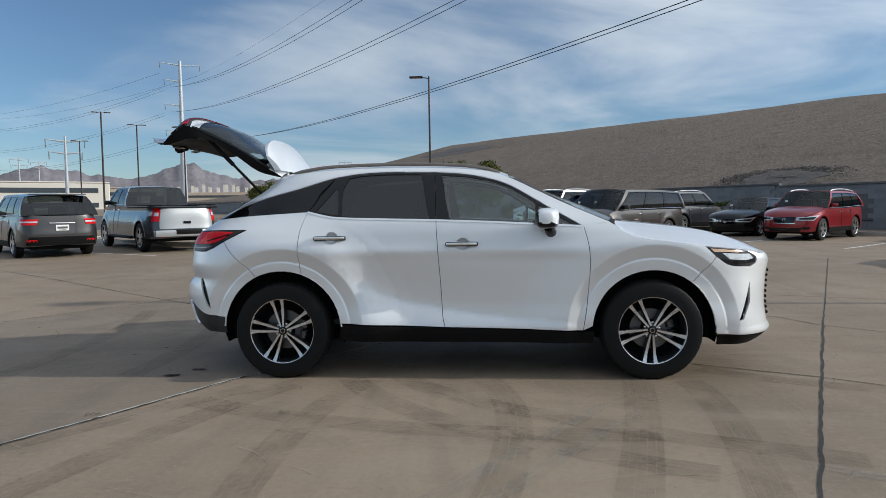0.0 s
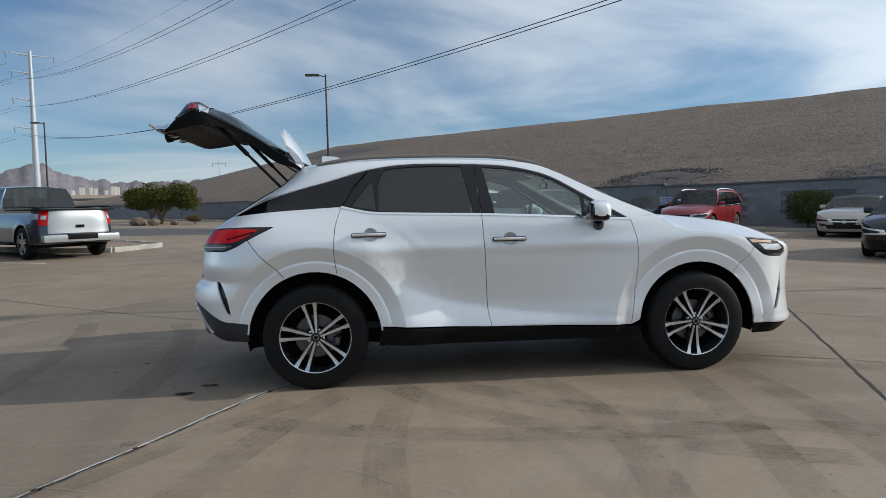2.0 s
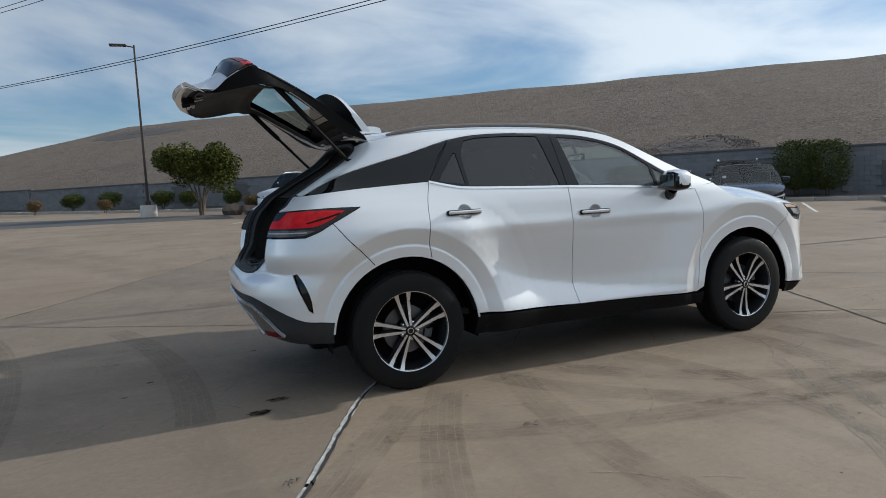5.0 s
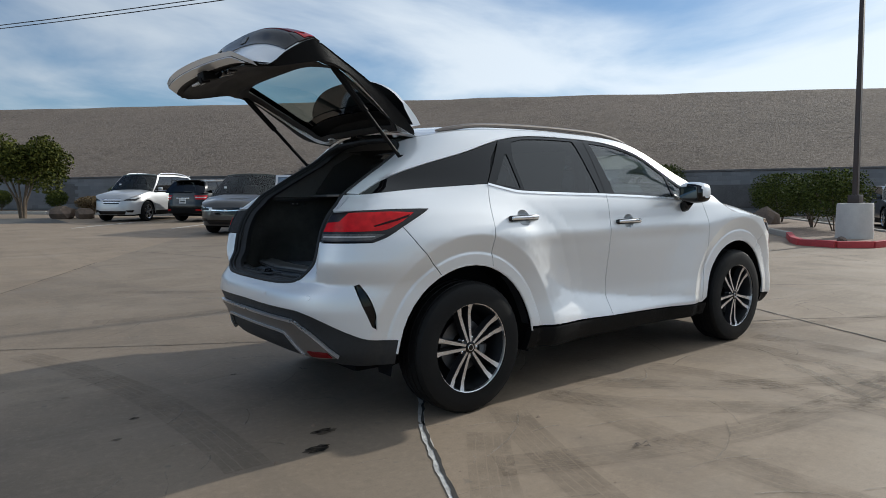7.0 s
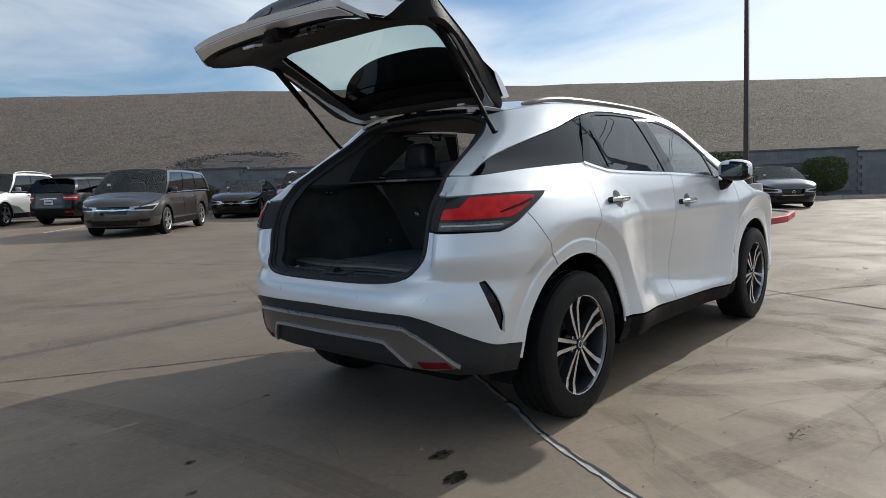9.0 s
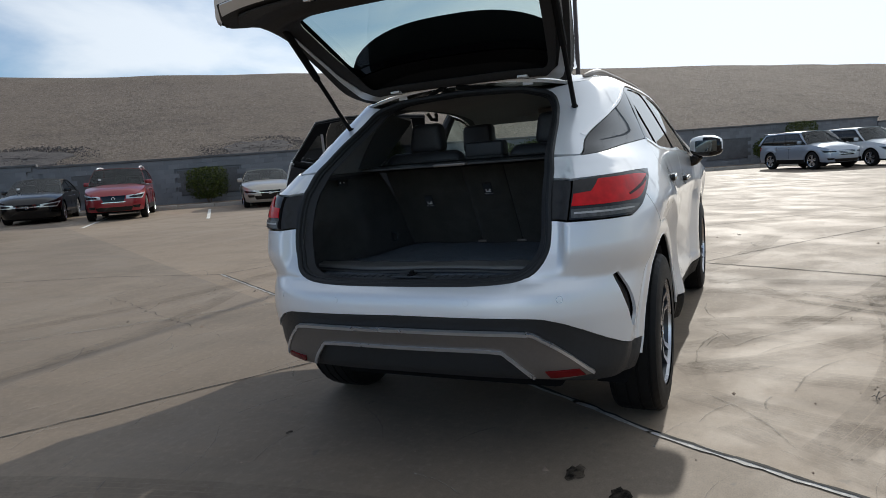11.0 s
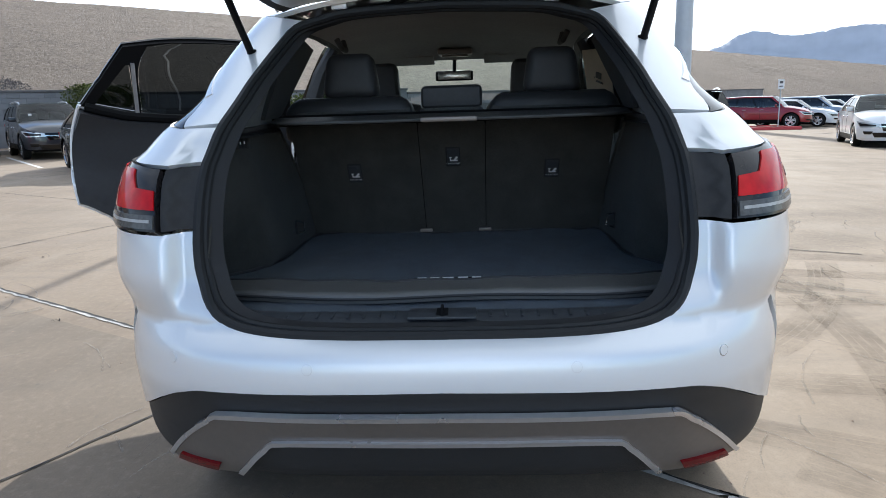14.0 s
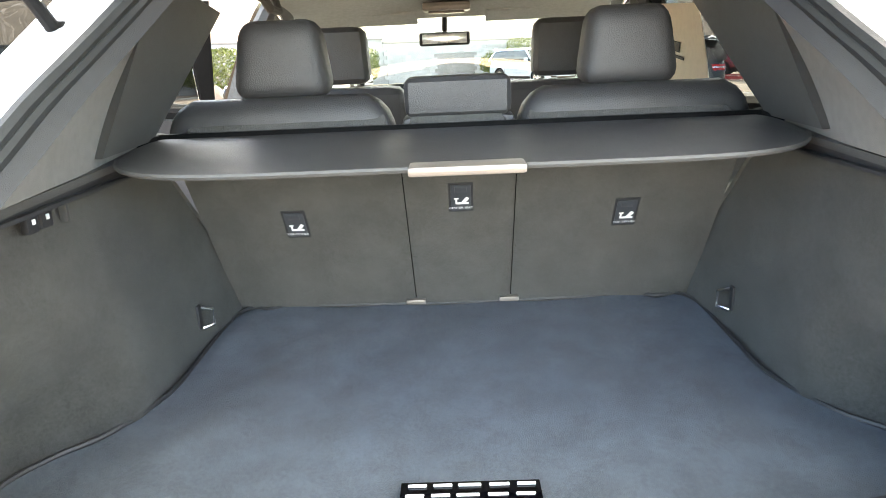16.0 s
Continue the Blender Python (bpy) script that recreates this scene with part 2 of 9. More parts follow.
M_MIRROR = surf("mirror_glass", (0.15, 0.17, 0.175), 0.03, 1.0, var=0.03)
M_LEATHER = surf("black_leather", (0.036, 0.0355, 0.037), 0.48, bump=0.35, bscale=420)
M_FLAP = surf("grey_leatherette", (0.112, 0.109, 0.106), 0.36, spec=0.7, bump=0.3, bscale=420)
M_CARPET = surf("dark_grey_carpet", (0.058, 0.056, 0.051), 0.95, var=0.30, scale=11, fine=190, bump=0.7, bscale=900, sheen=0.12, spec=0.22)
M_MAT = surf("blue_black_cargo_mat", (0.072, 0.091, 0.114), 0.95, var=0.28, scale=14, fine=150, bump=0.8, bscale=750, sheen=0.15, spec=0.22)
M_TRIM = surf("charcoal_interior_plastic", (0.060, 0.059, 0.058), 0.6, bump=0.3, bscale=600)
M_HEADLINER = surf("grey_headliner_cloth", (0.30, 0.295, 0.29), 0.95, bump=0.3, bscale=600)
M_PILLAR = surf("grey_pillar_cloth", (0.16, 0.157, 0.152), 0.9, bump=0.3, bscale=600)
M_SILL = surf("dark_sill_plate", (0.044, 0.048, 0.056), 0.40, bump=0.2, bscale=500)
M_WHITEPRINT = surf("white_print", (0.80, 0.80, 0.80), 0.6, var=0.03)
M_PAPER = surf("beige_paper", (0.62, 0.55, 0.43), 0.9, var=0.06)
M_CONCRETE = concrete()
M_HILL = gravel_hill()

# ---- mesh helpers ----
from mathutils.geometry import delaunay_2d_cdt


def mk(name, verts, faces, mat, parent=None, label="", sharp=35, normals=None):
    """One mesh object from points and faces, smooth but for edges sharper than `sharp` degrees."""
    me = bpy.data.meshes.new(name)
    me.from_pydata([tuple(map(float, v)) for v in verts], [], [tuple(map(int, f)) for f in faces])
    me.materials.append(mat)
    me.polygons.foreach_set("use_smooth", [True] * len(me.polygons))
    if normals is not None:
        me.normals_split_custom_set_from_vertices([tuple(map(float, n)) for n in normals])
    elif sharp:
        me.set_sharp_from_angle(angle=radians(sharp))
    me.update()
    ob = new(name, me)
    if parent:
        ob.parent = parent
    if label:
        ob["label"] = label
    return ob


def part(name, bm, material, parent, label="", sharp=35):
    """Link a bmesh as one mesh object under a thing or a part."""
    me = bpy.data.meshes.new(name)
    bmesh.ops.recalc_face_normals(bm, faces=bm.faces)
    bm.to_mesh(me)
    bm.free()
    me.materials.append(material)
    me.polygons.foreach_set("use_smooth", [True] * len(me.polygons))
    me.set_sharp_from_angle(angle=radians(sharp))
    ob = new(name, me)
    if parent:
        ob.parent = parent
    if label:
        ob["label"] = label
    return ob


def root(name, m=None, **tags):
    ob = new(name)
    ob.empty_display_size = 0.2
    if m is not None:
        ob.matrix_basis = m
    return tagged(ob, **tags)


def join(*pieces):
    """Several (verts, faces) as one."""
    V, F = [], []
    for v, f in pieces:
        k = len(V)
        V += [tuple(p) for p in v]
        F += [tuple(i + k for i in q) for q in f]
    return V, F


def rbox(c, s, bev=0.01, seg=2, m=None):
    """A bevelled box: centre, size."""
    bm = bmesh.new()
    bmesh.ops.create_cube(bm, size=1)
    for v in bm.verts:
        v.co = Vector((v.co.x * s[0], v.co.y * s[1], v.co.z * s[2]))
    if bev:
        bmesh.ops.bevel(bm, geom=bm.edges[:], offset=min(bev, min(s) * 0.49), segments=seg, affect="EDGES", profile=0.6)
    M = Matrix.Translation(c) @ (m or Matrix())
    bm.transform(M)
    bm.verts.index_update()
    r = [v.co[:] for v in bm.verts], [[v.index for v in f.verts] for f in bm.faces]
    bm.free()
    return r


def tube(path, rad, n=8, cap=True):
    """A round bar along a path; rad a number or a list."""
    path = [Vector(p) for p in path]
    rads = rad if isinstance(rad, (list, tuple)) else [rad] * len(path)
    V, F, up = [], [], Vector((0.013, 0.021, 1))
    for i, p in enumerate(path):
        d = (path[min(i + 1, len(path) - 1)] - path[max(i - 1, 0)]).normalized()
        a = d.cross(up)
        if a.length < 0.05:
            a = d.cross(Vector((1, 0.01, 0)))
        a.normalize()
        b = d.cross(a)
        for k in range(n):
            w = 2 * math.pi * k / n
            V.append(p + (a * math.cos(w) + b * math.sin(w)) * rads[i])
    for i in range(len(path) - 1):
        for k in range(n):
            F.append((i * n + k, i * n + (k + 1) % n, (i + 1) * n + (k + 1) % n, (i + 1) * n + k))
    if cap:
        F.append(tuple(range(n))[::-1])
        F.append(tuple((len(path) - 1) * n + k for k in range(n)))
    return V, F


def lathe(prof, c, n=48):
    """Turn (y, r) pairs round an axle along y through c."""
    V, F = [], []
    for y, r in prof:
        for k in range(n):
            w = 2 * math.pi * k / n
            V.append((c[0] + r * math.cos(w), c[1] + y, c[2] + r * math.sin(w)))
    for i in range(len(prof) - 1):
        for k in range(n):
            F.append((i * n + k, i * n + (k + 1) % n, (i + 1) * n + (k + 1) % n, (i + 1) * n + k))
    return V, F


def sheet(fn, us, vs, thick=None, toward=None):
    """A grid surface fn(u, v); with thick, a slab whose second side is moved by thick along `toward`."""
    V = [tuple(fn(u, v)) for u in us for v in vs]
    nu, nv = len(us), len(vs)
    F = [(i * nv + j, (i + 1) * nv + j, (i + 1) * nv + j + 1, i * nv + j + 1) for i in range(nu - 1) for j in range(nv - 1)]
    if thick:
        n0 = len(V)
        t = Vector(toward).normalized() * thick
        V += [(p[0] + t.x, p[1] + t.y, p[2] + t.z) for p in V[:n0]]
        F += [tuple(i + n0 for i in f[::-1]) for f in F]
        rim = [i * nv for i in range(nu)] + [(nu - 1) * nv + j for j in range(1, nv)] + [i * nv + nv - 1 for i in range(nu - 2, -1, -1)] + [j for j in range(nv - 2, 0, -1)]
        for a, b in zip(rim, rim[1:] + rim[:1]):
            F.append((a, b, b + n0, a + n0))
    return V, F


def prism(poly, axis, lo, hi):
    """A flat outline drawn out along an axis: poly holds the other two coordinates."""
    def at(p, w):
        q = list(p)
        q.insert("xyz".index(axis), w)
        return tuple(q)
    n = len(poly)
    V = [at(p, lo) for p in poly] + [at(p, hi) for p in poly]
    F = [tuple(range(n))[::-1], tuple(range(n, 2 * n))] + [(i, (i + 1) % n, n + (i + 1) % n, n + i) for i in range(n)]
    return V, F


def pchip(xs, ys):
    """A smooth curve through points that does not overshoot."""
    xs, ys = np.array(xs, float), np.array(ys, float)
    h, d = np.diff(xs), np.diff(ys) / np.diff(xs)
    m = np.zeros(len(xs))
    for i in range(1, len(xs) - 1):
        if d[i - 1] * d[i] > 0:
            w1, w2 = 2 * h[i] + h[i - 1], h[i] + 2 * h[i - 1]
            m[i] = (w1 + w2) / (w1 / d[i - 1] + w2 / d[i])
    m[0], m[-1] = d[0], d[-1]

    def f(x):
        x = np.clip(np.asarray(x, float), xs[0], xs[-1])
        i = np.clip(np.searchsorted(xs, x) - 1, 0, len(xs) - 2)
        t = (x - xs[i]) / h[i]
        return ys[i] * (1 + 2 * t) * (1 - t) ** 2 + m[i] * h[i] * t * (1 - t) ** 2 + ys[i + 1] * t * t * (3 - 2 * t) + m[i + 1] * h[i] * t * t * (t - 1)
    return f


def sstep(x, a, b):
    t = np.clip((np.asarray(x, float) - a) / (b - a), 0, 1)
    return t * t * (3 - 2 * t)


def curve2(pts, step=0.03):
    """A smooth open line through 2D points."""
    P = np.array(pts, float)
    if len(P) == 2:
        n = max(2, int(np.linalg.norm(P[1] - P[0]) / step) + 1)
        return [tuple(P[0] + (P[1] - P[0]) * i / (n - 1)) for i in range(n)]
    P = np.vstack([2 * P[0] - P[1], P, 2 * P[-1] - P[-2]])
    out = []
    for i in range(1, len(P) - 2):
        n = max(2, int(np.linalg.norm(P[i + 1] - P[i]) / step) + 1)
        for k in range(n):
            t = k / n
            out.append(tuple(0.5 * (2 * P[i] + (P[i + 1] - P[i - 1]) * t + (2 * P[i - 1] - 5 * P[i] + 4 * P[i + 1] - P[i + 2]) * t ** 2
                                    + (3 * P[i] - P[i - 1] - 3 * P[i + 1] + P[i + 2]) * t ** 3)))
    out.append(tuple(P[-2]))
    return out


def arc2(cx, cz, r, a0, a1, n=28):
    return [(cx + r * math.cos(radians(a0 + (a1 - a0) * i / n)), cz + r * math.sin(radians(a0 + (a1 - a0) * i / n))) for i in range(n + 1)]


def outline(*runs):
    """Runs of 2D points joined to one closed line without doubled points."""
    P = []
    for r in runs:
        for p in r:
            if not P or math.dist(p, P[-1]) > 2e-3:
                P.append((float(p[0]), float(p[1])))
    if math.dist(P[0], P[-1]) < 2e-3:
        P.pop()
    return P


def dense(P, step, closed=True):
    out = []
    for a, b in zip(P, P[1:] + (P[:1] if closed else [])):
        n = max(1, int(math.dist(a, b) / step + 0.5))
        out += [(a[0] + (b[0] - a[0]) * i / n, a[1] + (b[1] - a[1]) * i / n) for i in range(n)]
    return out


def area2(P):
    return 0.5 * sum(a[0] * b[1] - b[0] * a[1] for a, b in zip(P, P[1:] + P[:1]))


def shrink(P, d):
    """Move a closed line inwards by d."""
    s = 1 if area2(P) > 0 else -1
    n, out = len(P), []
    for i in range(n):
        a, b, c = np.array(P[i - 1]), np.array(P[i]), np.array(P[(i + 1) % n])
        t1, t2 = b - a, c - b
        t1, t2 = t1 / (np.linalg.norm(t1) + 1e-9), t2 / (np.linalg.norm(t2) + 1e-9)
        n1, n2 = np.array((-t1[1], t1[0])) * s, np.array((-t2[1], t2[0])) * s
        m = n1 + n2
        m = m / max(0.4, np.dot(m, m) / 2) if np.dot(m, m) > 1e-6 else n1
        out.append(tuple(b + m * d))
    return out


def inside(pts, P):
    x, y = pts[:, 0], pts[:, 1]
    r = np.zeros(len(pts), bool)
    for a, b in zip(P, P[1:] + P[:1]):
        if a[1] == b[1]:
            continue
        r ^= ((a[1] > y) != (b[1] > y)) & (x < (b[0] - a[0]) * (y - a[1]) / (b[1] - a[1]) + a[0])
    return r


def patch(f, loop, holes=(), step=0.03, gap=0.0024, flange=0.014, centre=(1.4, 0, 0.8), back=0.0, lines=()):
    """A panel cut from the surface f(u, v): (verts, faces, normals), with its edges turned in by `flange`.
    back sinks the panel below the surface; lines are creases that its mesh must follow."""
    loop = dense(shrink(loop, gap) if gap else list(loop), step)
    holes = [dense(shrink(h, -gap) if gap else list(h), step) for h in holes]
    rings = [loop, *holes]
    B = np.array([p for r in rings for p in r])
    lo, hi = B.min(0), B.max(0)
    gx, gy = np.arange(lo[0] + step / 2, hi[0], step), np.arange(lo[1] + step / 2, hi[1], step * 0.9)
    G = np.array([(x + (step / 2 if j % 2 else 0), y) for j, y in enumerate(gy) for x in gx]) if len(gx) and len(gy) else np.zeros((0, 2))
    if len(G):
        k = inside(G, loop)
        for h in holes:
            k &= ~inside(G, h)
        G = G[k]
    if len(G):
        d = np.min(np.linalg.norm(G[:, None] - B[None], axis=2), axis=1) if len(G) * len(B) < 4e7 else np.ones(len(G))
        G = G[d > 0.55 * step]
    Ln = [np.array(dense(list(q), step * 0.7, False)) for q in lines]
    kept = []
    for q in Ln:
        q = q[inside(q, loop)]
        if len(q):
            q = q[np.min(np.linalg.norm(q[:, None] - B[None], axis=2), axis=1) > 0.12 * step]
        if len(q):
            kept.append(q)
    if kept:
        K = np.vstack(kept)
        if len(G):
            G = G[np.min(np.linalg.norm(G[:, None] - K[None], axis=2), axis=1) > 0.45 * step]
        G = np.vstack([G, K])
    pts = np.vstack([B, G]) if len(G) else B
    E, k = [], 0
    if kept:
        off = len(pts) - len(K)
        for q in kept:
            for a in range(len(q) - 1):
                if math.dist(q[a], q[a + 1]) < 1.3 * step * 0.7:
                    E.append((off + a, off + a + 1))
            off += len(q)
    for r in rings:
        E += [(k + i, k + (i + 1) % len(r)) for i in range(len(r))]
        k += len(r)
    cv, _, cf, *_ = delaunay_2d_cdt([Vector(p) for p in pts], E, [], 0, 1e-7)
    C = np.array([c[:] for c in cv])
    T = np.array([t for t in cf if len(t) == 3])
    m = C[T].mean(1)
    k = inside(m, loop)
    for h in holes:
        k &= ~inside(m, h)
    T = T[k]
    e = 1e-3
    X = f(C[:, 0], C[:, 1])
    N = np.cross(f(C[:, 0] + e, C[:, 1]) - f(C[:, 0] - e, C[:, 1]), f(C[:, 0], C[:, 1] + e) - f(C[:, 0], C[:, 1] - e))
    N /= np.linalg.norm(N, axis=1)[:, None] + 1e-12
    if np.sum(np.sum(N * (X - np.array(centre)), 1)) < 0:
        N = -N
    X = X - N * back
    fn = np.cross(X[T[:, 1]] - X[T[:, 0]], X[T[:, 2]] - X[T[:, 0]])
    flip = np.sum(fn * N[T[:, 0]], 1) < 0
    T[flip] = T[flip][:, ::-1]
    V, F, NN = list(map(tuple, X)), [tuple(t) for t in T], list(map(tuple, N))
    if flange:
        cnt = {}
        for t in F:
            for a, b in ((t[0], t[1]), (t[1], t[2]), (t[2], t[0])):
                cnt[(a, b)] = cnt.get((a, b), 0) + 1
        for a, b in [ed for ed in cnt if (ed[1], ed[0]) not in cnt]:
            k = len(V)
            V += [tuple(X[a]), tuple(X[b]), tuple(X[b] - N[b] * flange), tuple(X[a] - N[a] * flange)]
            NN += [(0, 0, 0)] * 4
            F.append((k + 1, k, k + 3, k + 2))
    return V, F, NN


def mirror(p):
    V, F, N = p
    return [(v[0], -v[1], v[2]) for v in V], [f[::-1] for f in F], [(n[0], -n[1], n[2]) for n in N]


def join3(*ps):
    V, F, N = [], [], []
    for v, f, n in ps:
        k = len(V)
        V += v
        F += [tuple(i + k for i in q) for q in f]
        N += n
    return V, F, N


def mkp(name, p, mat, parent, label=""):
    return mk(name, p[0], p[1], mat, parent, label, normals=p[2])


def only(V, F):
    """The given faces with just the points that they use."""
    ids = sorted({i for f in F for i in f})
    at = {k: n for n, k in enumerate(ids)}
    return [V[k] for k in ids], [tuple(at[i] for i in f) for f in F]

# ---- ground, wall, slope ----
def ground_z(x, y):
    r = np.hypot(np.asarray(x, float) - 1.4, y)
    return sstep(r, 2.5, 11.0) * (0.016 * np.asarray(y, float) - 0.008 * np.asarray(x, float))


def build_ground():
    rr = [0.0] + list(np.geomspace(0.6, 2600, 56))
    na = 72
    V, F = [], []
    for r in rr:
        for k in range(na):
            a = 2 * math.pi * k / na
            x, y = 1.4 + r * math.cos(a), r * math.sin(a)
            V.append((x, y, float(ground_z(x, y))))
    for i in range(len(rr) - 1):
        for k in range(na):
            F.append((i * na + k, (i + 1) * na + k, (i + 1) * na + (k + 1) % na, i * na + (k + 1) % na))
    ob = mk("ground", V, F, M_CONCRETE, sharp=0)
    tagged(ob, "tan weathered concrete of the parking lot", "ground", kind="structure")
    return ob


build_ground()

# the boundary wall runs straight; along() gives places by metres along it and out from it
WN, WT, WD = np.array((0.745, 0.667)), np.array((0.667, -0.745)), 27.6


def along(u, d=0.0):
    """A point u metres along the wall and d metres this side of it."""
    p = WN * (WD - d) + WT * u
    return float(p[0]), float(p[1])


WALL_ANGLE = math.atan2(WT[1], WT[0])


def gz(x, y):
    return float(ground_z(x, y))


M_JOINT = surf("dark_joint_sealant", (0.035, 0.032, 0.030), 0.9, var=0.3, fine=30)
M_SEAL = surf("pale_joint_mortar", (0.50, 0.48, 0.45), 0.85, var=0.35, scale=9, fine=40, bump=0.5, bscale=60)
M_LINE = surf("worn_white_road_paint", (0.62, 0.60, 0.56), 0.75, var=0.2, scale=5, fine=50)


def block_stone():
    t = Tree("grey_wall_block")
    oi, ge = t.n.new("ShaderNodeObjectInfo"), t.n.new("ShaderNodeNewGeometry")
    r = t.math("FRACT", t.math("ADD", oi.outputs["Random"], ge.outputs["Random Per Island"]))
    c = t.mix(t.ramp(r, 0.0, 1.0), (0.180, 0.186, 0.198), (0.218, 0.223, 0.235))
    c = t.mix(t.ramp(t.noise(1.3, 5), 0.45, 0.75, 0, 0.4), c, (0.15, 0.15, 0.155))
    t.principled(Base_Color=c, Roughness=0.92, Normal=t.bump(t.noise(60, 3), 0.5, 0.004), Specular_IOR_Level=0.3)
    return t.mat


M_BLOCK = block_stone()
M_FOOTING = surf("pale_cast_concrete", (0.52, 0.49, 0.45), 0.85, var=0.10, scale=4, fine=60, bump=0.3, bscale=80)
M_BLOCKDARK = surf("dark_split_face_block", (0.115, 0.113, 0.115), 0.95, var=0.25, scale=2, fine=25, bump=1.0, bscale=30)
M_KERB = surf("concrete_kerb", (0.40, 0.37, 0.33), 0.85, var=0.15, scale=2, bump=0.3, bscale=80)
M_KERBRED = surf("red_kerb_paint", (0.45, 0.045, 0.05), 0.6, var=0.2, scale=3, bump=0.2, bscale=80)
M_GRAVEL = surf("brown_gravel_bed", (0.25, 0.185, 0.14), 0.95, var=0.45, scale=5, fine=22, bump=1.0, bscale=40)
M_ASPHALT = surf("grey_asphalt", (0.085, 0.083, 0.08), 0.9, var=0.2, scale=0.6, fine=60, bump=0.4, bscale=120)
M_GALV = surf("galvanised_pole_steel", (0.46, 0.49, 0.52), 0.5, 0.25, var=0.08, scale=1.5)
M_BRONZE = surf("dark_bronze_pole_paint", (0.055, 0.038, 0.032), 0.5, var=0.2, scale=4)
M_WIRE = surf("black_power_line", (0.02, 0.02, 0.022), 0.6)
M_ROCK = surf("brown_landscape_rock", (0.15, 0.11, 0.085), 0.9, var=0.35, scale=3, fine=18, bump=1.0, bscale=16)
M_ROCKDARK = surf("dark_rubble_stone", (0.088, 0.075, 0.070), 0.95, var=0.4, scale=2, fine=14, bump=0.8, bscale=20)
M_BARK = surf("grey_brown_bark", (0.15, 0.115, 0.085), 0.95, var=0.35, scale=8, fine=60, bump=0.9, bscale=50)


def leafmat(name, dark, light):
    t = Tree(name)
    oi = t.n.new("ShaderNodeNewGeometry")
    c = t.mix(oi.outputs["Random Per Island"], dark, light)
    c = t.mix(t.ramp(t.noise(3.0, 3), 0.35, 0.7, 0, 0.5), c, dark)
    p = t.principled(Base_Color=c, Roughness=0.75, Specular_IOR_Level=0.15)
    return t.mat


M_LEAF = leafmat("green_shrub_leaves", (0.020, 0.034, 0.008), (0.13, 0.15, 0.030))
M_LEAF2 = leafmat("yellow_green_tree_leaves", (0.026, 0.040, 0.008), (0.17, 0.17, 0.034))
M_DRY = leafmat("dry_brown_brush", (0.12, 0.08, 0.04), (0.22, 0.16, 0.09))


def fade_mark(name, col, amount):
    """A stain on the concrete: thin, patchy, lets the slab show through."""
    t = Tree(name)
    tr = t.n.new("ShaderNodeBsdfTransparent")
    df = t.n.new("ShaderNodeBsdfDiffuse")
    df.inputs[0].default_value = (*col, 1)
    f = t.math("MULTIPLY", t.ramp(t.noise(3.0, 6, 0.7), 0.30, 0.62), t.ramp(t.noise(28.0, 3, 0.6), 0.25, 0.65, 0.45, 1.0))
    mx = t.n.new("ShaderNodeMixShader")
    t.l.new(t.math("MULTIPLY", f, amount), mx.inputs[0])
    t.l.new(tr.outputs[0], mx.inputs[1])
    t.l.new(df.outputs[0], mx.inputs[2])
    t.l.new(mx.outputs[0], t.out.inputs[0])
    return t.mat


M_SKID = fade_mark("tyre_mark_rubber", (0.080, 0.069, 0.060), 0.19)
M_OIL = fade_mark("oil_stain", (0.020, 0.018, 0.016), 0.95)
M_DUST = fade_mark("pale_dust_streak", (0.38, 0.34, 0.29), 0.40)


def ribbon(pts, w, lift, wob=0.0, seed=0):
    """A flat strip on the ground along 2D points, w wide, its edges uneven by wob."""
    rnd = random.Random(seed)
    P = [np.array(p, float) for p in pts]
    V, F = [], []
    for i, p in enumerate(P):
        d = P[min(i + 1, len(P) - 1)] - P[max(i - 1, 0)]
        d = d / (np.linalg.norm(d) + 1e-9)
        n = np.array((-d[1], d[0]))
        for s in (-1, 1):
            q = p + n * s * (w / 2 + rnd.uniform(-wob, wob))
            V.append((q[0], q[1], gz(*q) + lift))
    F = [(2 * i, 2 * i + 1, 2 * i + 3, 2 * i + 2) for i in range(len(P) - 1)]
    return V, F


def jagged(a, b, n, amp, seed):
    rnd = random.Random(seed)
    a, b = np.array(a, float), np.array(b, float)
    d = (b - a) / np.linalg.norm(b - a)
    m = np.array((-d[1], d[0]))
    return [tuple(a + (b - a) * i / n + m * rnd.uniform(-amp, amp)) for i in range(n + 1)]


# slab joints: one family along J1, the other along J2
J1, J2 = np.array((0.484, 0.875)), np.array((0.875, -0.484))


def jp(a, b):
    """a metres along J1, b along J2."""
    p = J1 * a + J2 * b
    return float(p[0]), float(p[1])


def joint(name, pts, w, mat_, lift, wob, seed, label):
    return tagged(mk(name, *ribbon(pts, w, lift, wob, seed), mat_, sharp=0), label, "joint", "slab joints", "structure")


